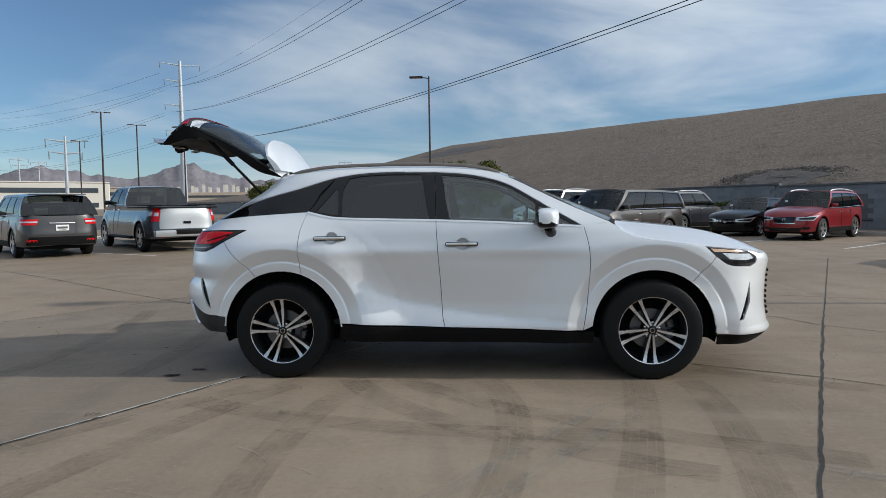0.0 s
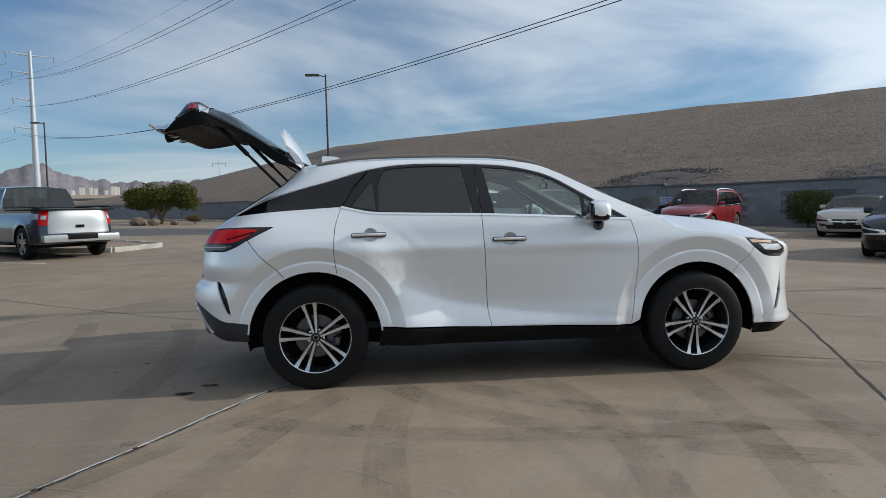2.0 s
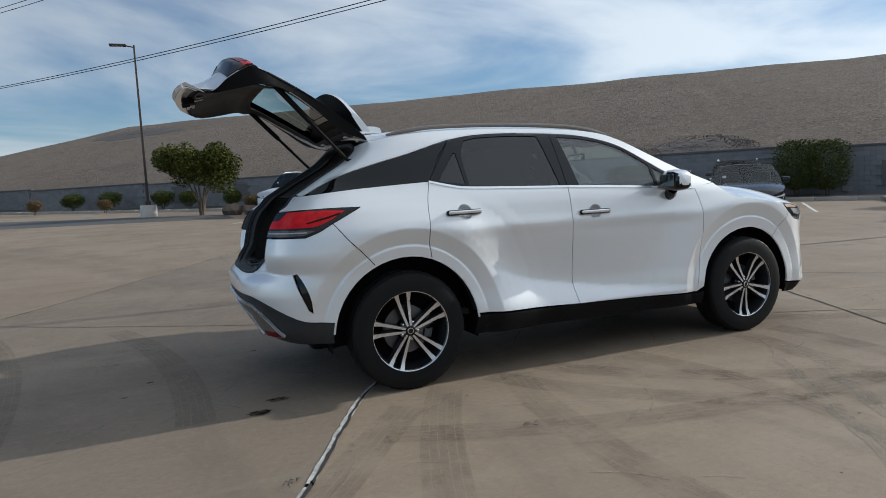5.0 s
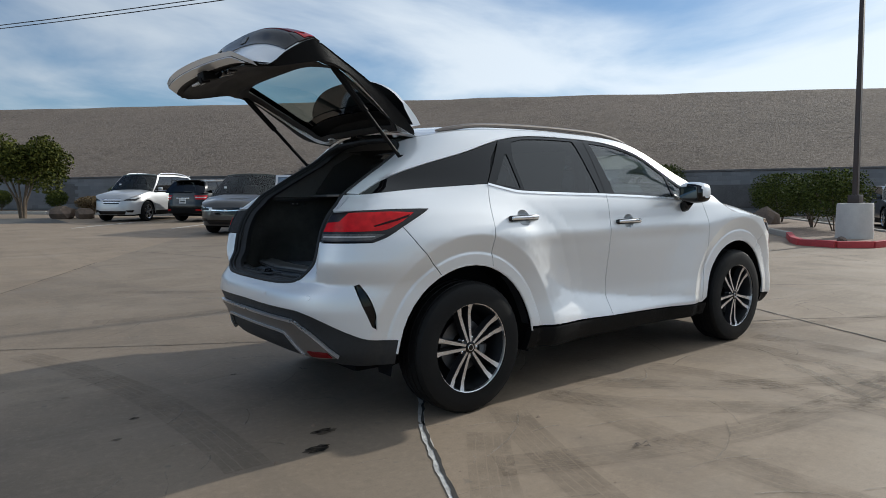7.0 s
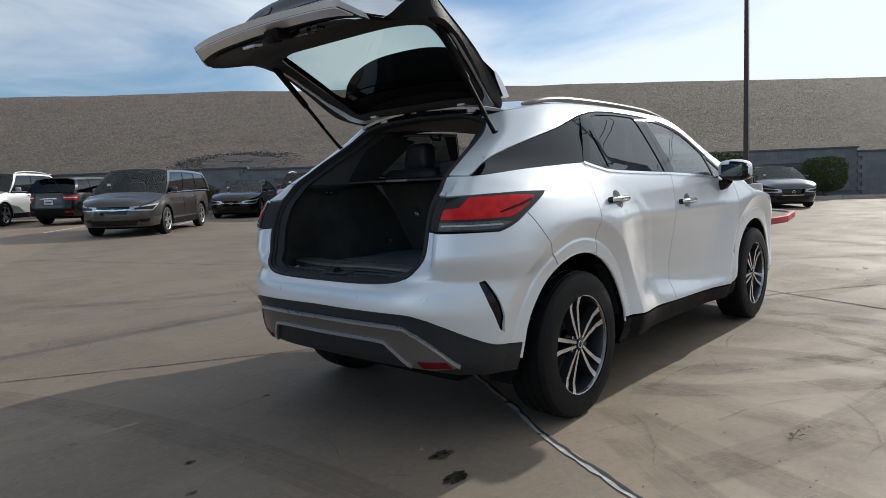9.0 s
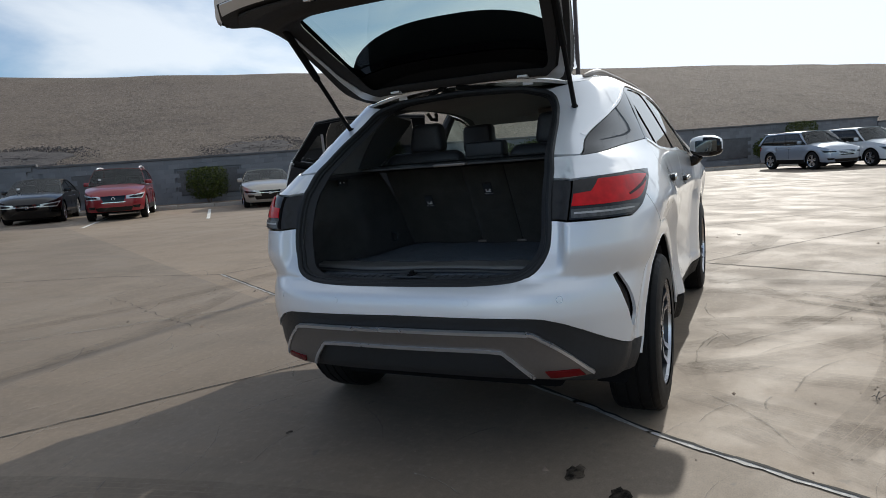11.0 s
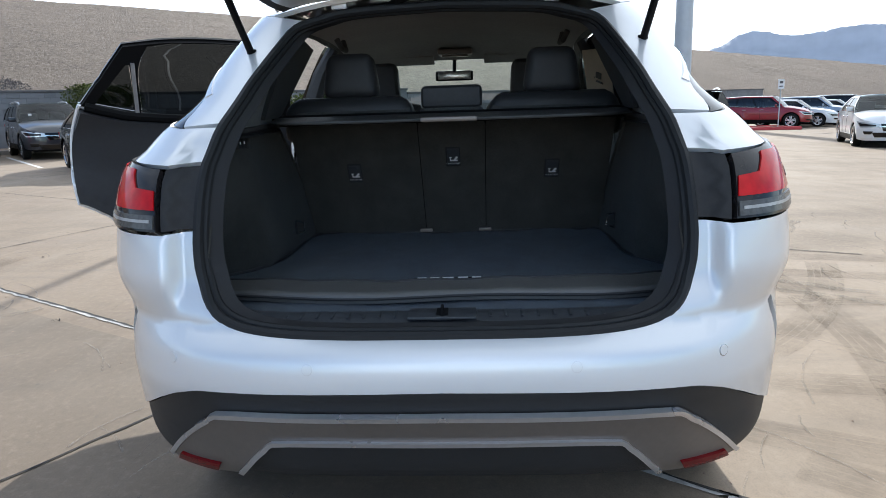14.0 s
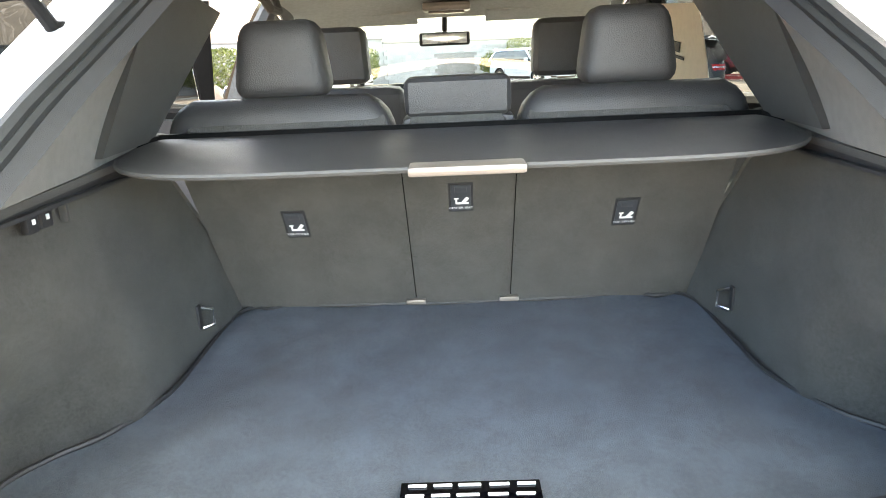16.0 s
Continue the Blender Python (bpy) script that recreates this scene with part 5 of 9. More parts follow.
def corner_s(a, b):
    """s of the ray (a, b) round the rear corner."""
    q = a / b
    b0 = (1 + q ** NR) ** (-1 / NR)
    return float(np.interp(math.acos(min(1.0, (q * b0) ** (NR / 2))), _th, rs))


def sx(x, z):
    """s at a given x."""
    if x < XM:
        k = min(1.0, (XM - x) / float(XM - xr_z(z)))
        return corner_s(k, max(1e-9, 1 - k ** float(corner_power(z))) ** (1 / float(corner_power(z))))
    if x <= XM2:
        return S_M + x - XM
    return float(np.interp(min(1.0, (x - XM2) / (xf_z(z) - XM2)), fa, fs))


def sy(y, z):
    """s at a given y on the rear."""
    k = min(0.999, y / float(half_width(xr_z(z) + 0.1, z)))
    return corner_s(max(1e-9, 1 - k ** float(corner_power(z))) ** (1 / float(corner_power(z))), k)


def qx(pts, step=0.03):
    """A line given by (x, z) on the side, as (s, z)."""
    return [(sx(x, z), z) for x, z in curve2(pts, step)]


def qy(pts, step=0.03):
    return [(sy(y, z), z) for y, z in curve2(pts, step)]


def ax(run):
    return [(sx(x, z), z) for x, z in run]


def side_y(x, z):
    return float(body(sx(x, z), z)[1])


R_ARCH, F_ARCH = 0.478, 0.462


def arch_at(c, r, z):
    return math.degrees(math.asin((z - c[1]) / r))


# shared lines (x, z)
GAP_REAR = [(0.165, 0.825), (0.15, 0.93), (0.15, 1.02), (0.163, 1.17), (0.205, 1.302)]
GAP_MID = [(1.283, 0.40), (1.262, 0.50), (1.25, 0.75), (1.235, 1.00), (1.222, 1.225)]
GAP_FRONT = [(2.335, 0.375), (2.368, 0.60), (2.385, 0.85), (2.378, 1.02), (2.345, 1.165)]
BELT_R = [(0.205, 1.302), (0.34, 1.270), (0.46, 1.252), (0.80, 1.238), (1.222, 1.225)]
BELT_F = [(1.222, 1.225), (1.70, 1.203), (2.345, 1.165)]
WTOP_R = [(0.405, 1.574), (0.60, 1.603), (0.84, 1.613), (1.205, 1.605)]
WTOP_F = [(1.205, 1.605), (1.42, 1.588), (1.60, 1.555), (1.79, 1.492), (2.04, 1.345), (2.345, 1.165)]
PIL_LOW = [(0.205, 1.307), (-0.02, 1.296), (-0.30, 1.280), (-0.582, 1.254)]
PIL_TOP = [(0.405, 1.574), (0.27, 1.537), (0.10, 1.487), (-0.10, 1.437), (-0.29, 1.383), (-0.435, 1.328), (-0.582, 1.254)]
ROOF_LINE = [(-0.10, 1.590), (0.20, 1.632), (0.60, 1.652), (1.10, 1.650), (1.56, 1.620), (1.79, 1.556), (2.02, 1.443), (2.25, 1.329), (2.54, 1.200)]
HOOD_LINE = [(2.54, 1.200), (2.60, 1.150), (2.75, 1.075), (3.04, 1.035), (3.23, 1.005)]
OPEN = [(0.0, 0.778), (0.24, 0.779), (0.41, 0.785), (0.505, 0.800), (0.562, 0.838), (0.592, 0.90), (0.599, 0.96), (0.599, 1.012), (0.590, 1.16), (0.583, 1.257), (0.567, 1.36), (0.545, 1.43), (0.522, 1.485), (0.480, 1.540)]


def cut(pts, lo, hi):
    return [p for p in pts if lo - 1e-6 <= p[1] <= hi + 1e-6]


def both(p):
    return join3(p, mirror(p))


arcR = lambda a0, a1, r=R_ARCH: ax(arc2(*REAR_C, r, a0, a1))
arcF = lambda a0, a1, r=F_ARCH: ax(arc2(*FRONT_C, r, a0, a1))
aR1 = math.degrees(math.atan2(0.825 - 0.375, 0.165))
aSeam = math.degrees(math.atan2(0.807 - 0.375, -0.205))
aBump = math.degrees(math.atan2(0.482 - 0.375, -0.466))
LAMP_T = [(-0.272, 1.172), (-0.45, 1.174), (-0.62, 1.170)]
LAMP_B = [(-0.272, 1.172), (-0.355, 1.132), (-0.45, 1.085), (-0.54, 1.036), (-0.615, 1.008)]
SEAM = [(-0.452, 1.084), (-0.368, 0.975), (-0.262, 0.872), (-0.205, 0.807)]
OPEN_Q = qy([(0.590, 1.170), (0.584, 1.25)])
OPEN_B = qy(cut(OPEN, 0, 1.012))
ring_pts = lambda c, q: ax([(c[0] + q * math.cos(radians(a)), c[1] + q * math.sin(radians(a))) for a in np.arange(178, 1.9, -1.6)])
CREASE_R = [ring_pts(REAR_C, q) for q in (0.530, 0.5425, 0.5555, 0.637, 0.646, 0.655)]
CREASE_F = [ring_pts(FRONT_C, q) for q in (0.530, 0.5425, 0.5555, 0.637, 0.646, 0.655)]
SCOOP = ax([(x, float(scoop_line(x))) for x in np.arange(0.56, 2.33, 0.03)])
quarter = outline(arcR(aSeam, aR1), qx(GAP_REAR), qx(PIL_LOW), [(sy(0.583, 1.255), 1.255)], OPEN_Q[::-1],
                  [(sy(0.676, 1.164), 1.164)], qx(LAMP_T[::-1]), qx([LAMP_B[0], LAMP_B[1], SEAM[0]]), qx(SEAM))
for nm, side in (("quarter_panel", 1), ("quarter_panel", -1)):
    mkp(nm, patch(body, [(side * s, z) for s, z in quarter], lines=[[(side * s, z) for s, z in q] for q in CREASE_R], step=0.026), M_WHITE, suv)

BLACKTOP = [(0.0, 0.664), (0.50, 0.657), (0.63, 0.637), (0.715, 0.592)]
BLACKTOP_X = [(-0.735, 0.543), (-0.64, 0.503), (-0.466, 0.482)]
bump_half = outline(OPEN_B, [(sy(0.676, 1.008), 1.008)], qx([LAMP_B[4], LAMP_B[3], SEAM[0]]), qx(SEAM), arcR(aSeam, aBump), qx(BLACKTOP_X[::-1]), qy(BLACKTOP[::-1]))


def whole(half):
    """A half outline that begins and ends on s = 0, closed over the middle."""
    return outline([(-s, z) for s, z in half[::-1]], half)


FOLD = [qy([(y, 0.79), (y, 1.004)]) for y in (0.612, 0.630, 0.642, 0.651, 0.660, 0.672, 0.690)]
slot = outline(qx([(-0.690, 0.785), (-0.668, 0.69), (-0.622, 0.572)]), qx([(-0.596, 0.556), (-0.610, 0.65), (-0.640, 0.735), (-0.672, 0.792)]))
slot_m = [(-s, z) for s, z in slot]
mkp("rear_bumper", patch(body, whole(bump_half), [slot, slot_m], lines=[[(m_ * s, z) for s, z in q] for q in CREASE_R + FOLD for m_ in (1, -1)], step=0.026), M_WHITE, suv)
for sd in (slot, slot_m):
    mkp("bumper_slot", patch(body, sd, back=0.02, flange=0.01), M_GLOSSBLACK, suv, "narrow black vertical bumper slot")

low_half = outline(qy(BLACKTOP), qx(BLACKTOP_X), arcR(aBump, 180 + 3), qx([(-0.475, 0.345), (-0.60, 0.345)]), qy([(0.70, 0.350), (0.55, 0.370), (0.30, 0.374), (0.0, 0.374)]))
OUTER = [(0.0, 0.594), (0.49, 0.590), (0.575, 0.562), (0.66, 0.488), (0.73, 0.405)]
INNER = [(0.0, 0.514), (0.375, 0.514), (0.44, 0.488), (0.525, 0.396)]
grey_half = outline(qy(OUTER), qy([(0.62, 0.388), (0.525, 0.396)]), qy(INNER[::-1]))
mkp("lower_bumper", patch(body, whole(low_half), [], back=0.008, step=0.022), M_BUMPER, suv, "black textured plastic lower bumper")
mkp("bumper_garnish", patch(body, whole(grey_half), gap=0.0, back=-0.006, flange=0.014, step=0.022), M_SATIN, suv, "satin bronze-grey rear garnish")


def strip(line, wid, back, conv=qy, close=True):
    a = conv(line)
    pts = [(-s, z) for s, z in a[:0:-1]] + a if close else a
    up = []
    for i, p in enumerate(pts):
        q0, q1 = np.array(pts[max(0, i - 1)]), np.array(pts[min(len(pts) - 1, i + 1)])
        d = (q1 - q0) / (np.linalg.norm(q1 - q0) + 1e-9)
        up.append((p[0] - d[1] * wid, p[1] + d[0] * wid))
    return patch(body, outline(pts, up[::-1]), gap=0, back=back, flange=0.016, step=0.02)


mkp("garnish_strip", strip(OUTER, 0.013, -0.012), M_SILVER, suv, "satin silver trim line")
mkp("garnish_strip", strip(INNER, 0.013, -0.014), M_SILVER, suv)
for m_ in (1, -1):
    q = [(m_ * s, z) for s, z in outline(qy([(0.575, 0.431), (0.690, 0.434)]), qy([(0.706, 0.409), (0.590, 0.404)]))]
    mkp("reflector", patch(body, q, gap=0, back=-0.014, flange=0.02, step=0.015), M_REFLECT, suv, "red bumper reflector")

# tail lamps
lamp_loop = outline(qx(LAMP_T), [(sy(0.684, 1.157), 1.157), (sy(0.682, 1.012), 1.012)], qx(LAMP_B[::-1]))
lamp_red = outline(qx([(-0.375, 1.152), (-0.50, 1.158), (-0.62, 1.156)]), [(sy(0.770, 1.154), 1.154), (sy(0.752, 1.112), 1.112), (sy(0.694, 1.106), 1.106), (sy(0.690, 1.062), 1.062)], qx([(-0.62, 1.064), (-0.54, 1.070), (-0.45, 1.108)]))
lamp_clear = outline(qx([(-0.55, 1.046), (-0.62, 1.052)]), [(sy(0.690, 1.051), 1.051), (sy(0.690, 1.019), 1.019)], qx([(-0.62, 1.019), (-0.60, 1.026)]))
for m_ in (1, -1):
    fl = lambda q: [(m_ * s, z) for s, z in q]
    lamp = mkp("tail_lamp", patch(body, fl(lamp_loop), back=-0.006, flange=0.055, step=0.02), M_LAMPDARK, suv, "smoked red tail lamp wrapping the corner")
    mkp("red_lens", patch(body, fl(lamp_red), gap=0, back=-0.010, flange=0.008, step=0.02), M_RED, lamp)
    mkp("clear_lens", patch(body, fl(lamp_clear), gap=0, back=-0.010, flange=0.008, step=0.02), M_LAMPSMOKE, lamp)
    q = outline(qx([(-0.60, 1.039), (-0.64, 1.040)]), [(sy(0.700, 1.040), 1.040), (sy(0.700, 1.033), 1.033)], qx([(-0.64, 1.033), (-0.60, 1.034)]))
    mkp("lamp_strip", patch(body, fl(q), gap=0, back=-0.0115, flange=0.004, step=0.02), M_LAMPLINE, lamp)
    for x0, z0 in ((-0.40, 1.124), (-0.45, 1.110), (-0.50, 1.098)):
        q = qx([(x0, z0 + 0.020), (x0 - 0.10, z0 - 0.008)]) + qx([(x0 - 0.095, z0 - 0.014), (x0 - 0.01, z0 + 0.006)])
        mkp("lamp_bar", patch(body, fl(outline(q)), gap=0, back=-0.0115, flange=0.004, step=0.02), M_REDDARK, lamp)
    fill = outline(qy([(0.602, 1.014), (0.680, 1.012)]), qy([(0.680, 1.162), (0.592, 1.168)]))
    mkp("lamp_surround", patch(body, fl(fill), back=0.004, flange=0.02), M_LINING, suv)

# pillar panels, roof sides
pil = outline(qx(PIL_LOW), qx(PIL_TOP[::-1]))
edge_top = qy([(0.582, 1.262), (0.567, 1.36), (0.545, 1.43), (0.522, 1.485), (0.480, 1.540), (0.44, 1.562)])
rail_loop = outline(edge_top, qx(ROOF_LINE), qx(WTOP_F[::-1]), qx(WTOP_R[::-1]), qx(PIL_TOP))
for m_ in (1, -1):
    fl = lambda q: [(m_ * s, z) for s, z in q]
    mkp("pillar_panel", patch(body, fl(pil), back=0.003), M_GLOSSBLACK, suv, "gloss black rear pillar panel")
    mkp("roof_side", patch(body, fl(rail_loop)), M_WHITE, suv)
    mkp("rail_lining", patch(body, fl(shrink(rail_loop, 0.006)), gap=0, back=0.022, flange=0, step=0.05), M_TRIM, suv)
    ql = outline(qx([(-0.56, 0.95), (0.14, 0.95)]), qx([(0.14, 1.02), (0.265, 1.30), (0.45, 1.575)]), qx([(0.25, 1.560), (0.04, 1.52), (-0.24, 1.445), (-0.40, 1.35), (-0.56, 1.24)]))
    mkp("quarter_lining", patch(inner, fl(ql), gap=0, back=0.026, flange=0, step=0.05), M_TRIM, suv)
    # bright line over the windows
    line = [(x, z + 0.002) for x, z in WTOP_R + WTOP_F[1:-1]]
    up = [(x, z + 0.011) for x, z in WTOP_R + WTOP_F[1:-1]]
    mkp("window_trim", patch(body, fl(outline(qx(line), qx(up[::-1]))), gap=0, back=-0.003, flange=0.006), M_SILVER, suv)
    line, up = [(x, z + 0.003) for x, z in PIL_TOP[:-1]], [(x, z + 0.013) for x, z in PIL_TOP[:-1]]
    mkp("pillar_trim_line", patch(body, fl(outline(qx(line), qx(up[::-1]))), gap=0, back=-0.003, flange=0.006), M_SILVER, suv)

# fenders, front bumper
fender = outline(arcF(180 - math.degrees(math.asin(0.03 / 0.46)), 180 - 72)[::1], arcF(108, 52), qx([(3.31, 0.93), (3.23, 1.005)]),
                 qx(HOOD_LINE[::-1]), [(sx(2.345, 1.172), 1.172)], qx(GAP_FRONT[::-1]))
lamp_f = outline(qx([(3.23, 1.003), (3.42, 0.985), (3.58, 0.962)]), qx([(3.66, 0.915), (3.655, 0.87)]), qx([(3.60, 0.845), (3.42, 0.862), (3.31, 0.93)]))
aFs = 52
front_half = outline(arcF(aFs, -3), [(sx(3.34, 0.345), 0.345), (sx(3.60, 0.325), 0.325), (S_END, 0.315), (S_END, 0.945)], qx([(3.72, 0.935), (3.58, 0.962), (3.66, 0.915), (3.655, 0.87)])[:],
                     qx([(3.60, 0.845), (3.42, 0.862), (3.31, 0.93)]))
fslot = outline(qx([(3.60, 0.73), (3.555, 0.58), (3.50, 0.44)]), qx([(3.535, 0.45), (3.60, 0.58)]))
lip_half = outline([(sx(3.32, 0.335), 0.335), (sx(3.60, 0.315), 0.315), (S_END, 0.305), (S_END, 0.22)], qx([(3.62, 0.24), (3.34, 0.25)]))
for m_ in (1, -1):
    fl = lambda q: [(m_ * s, z) for s, z in q]
    mkp("front_fender", patch(body, fl(fender), lines=[fl(q) for q in CREASE_F], step=0.026), M_WHITE, suv)
    mkp("front_bumper", patch(body, fl(front_half), [fl(fslot)], lines=[fl(q) for q in CREASE_F], step=0.026), M_WHITE, suv)
    mkp("bumper_slot", patch(body, fl(fslot), back=0.02), M_GLOSSBLACK, suv)
    mkp("front_lip", patch(body, fl(lip_half), back=0.004), M_BLACK, suv)
    hl = mkp("headlamp", patch(body, fl(lamp_f), back=0.006, flange=0.04), M_LAMPDARK, suv, "slim headlamp with amber corner")
    mkp("amber_marker", patch(body, fl(outline(qx([(3.27, 0.990), (3.38, 0.980), (3.50, 0.969)]), qx([(3.50, 0.952), (3.38, 0.962), (3.30, 0.962)]))), gap=0, back=0.003, flange=0.004), M_AMBER, hl)
    mkp("lamp_lens", patch(body, fl(outline(qx([(3.36, 0.954), (3.50, 0.944), (3.60, 0.940)]), qx([(3.635, 0.905), (3.56, 0.893), (3.42, 0.905)]))), gap=0, back=0.003, flange=0.004), M_LAMPCLEAR, hl)
# side grille blades on the nose
for k in range(9):
    z0 = 0.44 + 0.043 * k
    pts = [tuple(body(np.array([S_END - 0.45 + 0.1 * i]), np.array([z0]))[0] + np.array((0.012, 0, 0))) for i in range(5)]
    pts = pts + [(p[0], -p[1], p[2]) for p in pts[-2::-1]]
    v, f = tube(pts, 0.013, 6)
    mk("grille_blade", v, f, M_GLOSSBLACK, suv)

# hood, windscreen, roof
hl_x = pchip([p[0] for p in HOOD_LINE] + [3.55, 3.75, 3.86], [p[1] for p in HOOD_LINE] + [0.972, 0.945, 0.925])
hc_x = pchip([2.54, 2.75, 2.90, 3.29, 3.55, 3.75, 3.89], [1.215, 1.200, 1.185, 1.135, 1.07, 0.995, 0.925])


def hood(x, v):
    x, v = np.asarray(x, float), np.asarray(v, float)
    zs = hl_x(x)
    xf = xf_z(zs)
    t = np.clip((x - XM2) / (xf - XM2), 0, 0.995)
    ye = half_width(x, zs) * np.where(x > XM2, (1 - t ** NF) ** (1 / NF), 1.0)
    z = zs + (hc_x(x) - zs) * (1 - np.abs(v) ** 3.0) + 0.012 * np.exp(-((np.abs(v) - 0.62) / 0.16) ** 2) * (1 - sstep(x, 3.2, 3.8))
    return np.stack([x, ye * v, z], -1)


hp = patch(hood, outline([(2.545, -1), (3.80, -1), (3.85, -0.9), (3.875, 0), (3.85, 0.9), (3.80, 1), (2.545, 1), (2.63, 0.6), (2.66, 0), (2.63, -0.6)]), step=0.035, gap=0.009, centre=(3.2, 0, 0.2))
mkp("bonnet", hp, M_WHITE, suv)
mkp("bonnet_liner", patch(lambda x, v: hood(x, v) - np.array((0, 0, 0.022)), [(2.62, -0.99), (3.80, -0.99), (3.84, 0), (3.80, 0.99), (2.62, 0.99)], step=0.06, gap=0, centre=(3.2, 0, 0.2), flange=0), M_DARK, suv)
rl = curve2(ROOF_LINE, 0.03)
rlx, rlz = np.array([p[0] for p in rl]), np.array([p[1] for p in rl])


def roof_edge(x):
    z = np.interp(x, rlx, rlz)
    return np.array([side_y(float(a), float(b)) for a, b in zip(np.atleast_1d(x), np.atleast_1d(z))]), np.atleast_1d(z)


def roof(x, v, crown=0.055):
    x, v = np.atleast_1d(np.asarray(x, float)), np.atleast_1d(np.asarray(v, float))
    ye, z = roof_edge(x)
    z = z + (crown - 0.02 * sstep(x, 1.6, 2.5)) * (1 - np.abs(v) ** 2.4)
    x2 = x + 0.13 * (1 - v ** 2) * sstep(x, 1.9, 2.5) - 0.05 * (1 - v ** 2) * (1 - sstep(x, -0.10, 0.15))
    return np.stack([x2, ye * v, z], -1)


mkp("roof", patch(roof, [(-0.10, -1), (1.79, -1), (1.79, 1), (-0.10, 1)], step=0.05, gap=0.002, centre=(1.0, 0, 0.5)), M_WHITE, suv)
ws = patch(roof, [(1.80, -0.985), (2.53, -0.985), (2.53, 0.985), (1.80, 0.985)], step=0.05, gap=0.002, centre=(1.0, 0, 0.5), flange=0.006)
mkp("windscreen", ws, M_GLASS_LIGHT, suv)
cowl = sheet(lambda u, v: tuple(roof(2.53, v)[0] * (1 - u) + np.array((2.66 - 0.06 * v * v, float(hood(2.6, v)[1]), float(hood(2.62, v)[2]) - 0.012)) * u), [0, 0.5, 1], list(np.linspace(-0.97, 0.97, 15)), 0.03, (0, 0, -1))
mk("cowl", *cowl, M_BLACK, suv)
for m_ in (1, -1):
    pts = []
    for x in np.linspace(0.02, 1.72, 26):
        ye, z = roof_edge(x)
        lift = 0.006 + 0.012 * float(sstep(x, 0.02, 0.35) * (1 - sstep(x, 1.4, 1.72)))
        pts.append((x, m_ * (ye[0] - 0.045), z[0] + lift + 0.012))
    v, f = tube(pts, [0.006] + [0.014] * 24 + [0.006], 8)
    mk("roof_rail", v, f, M_SATIN, suv, "dark grey roof rail")

# sills
for m_ in (1, -1):
    fl = lambda q: [(m_ * s, z) for s, z in q]
    sill = outline(qx([(0.47, 0.425), (1.283, 0.395), (2.42, 0.362)]), qx([(2.42, 0.27), (1.28, 0.275), (0.45, 0.290)]))
    mkp("side_sill", patch(body, fl(sill), back=0.004, flange=0.04), M_BLACK, suv, "black plastic side sill")


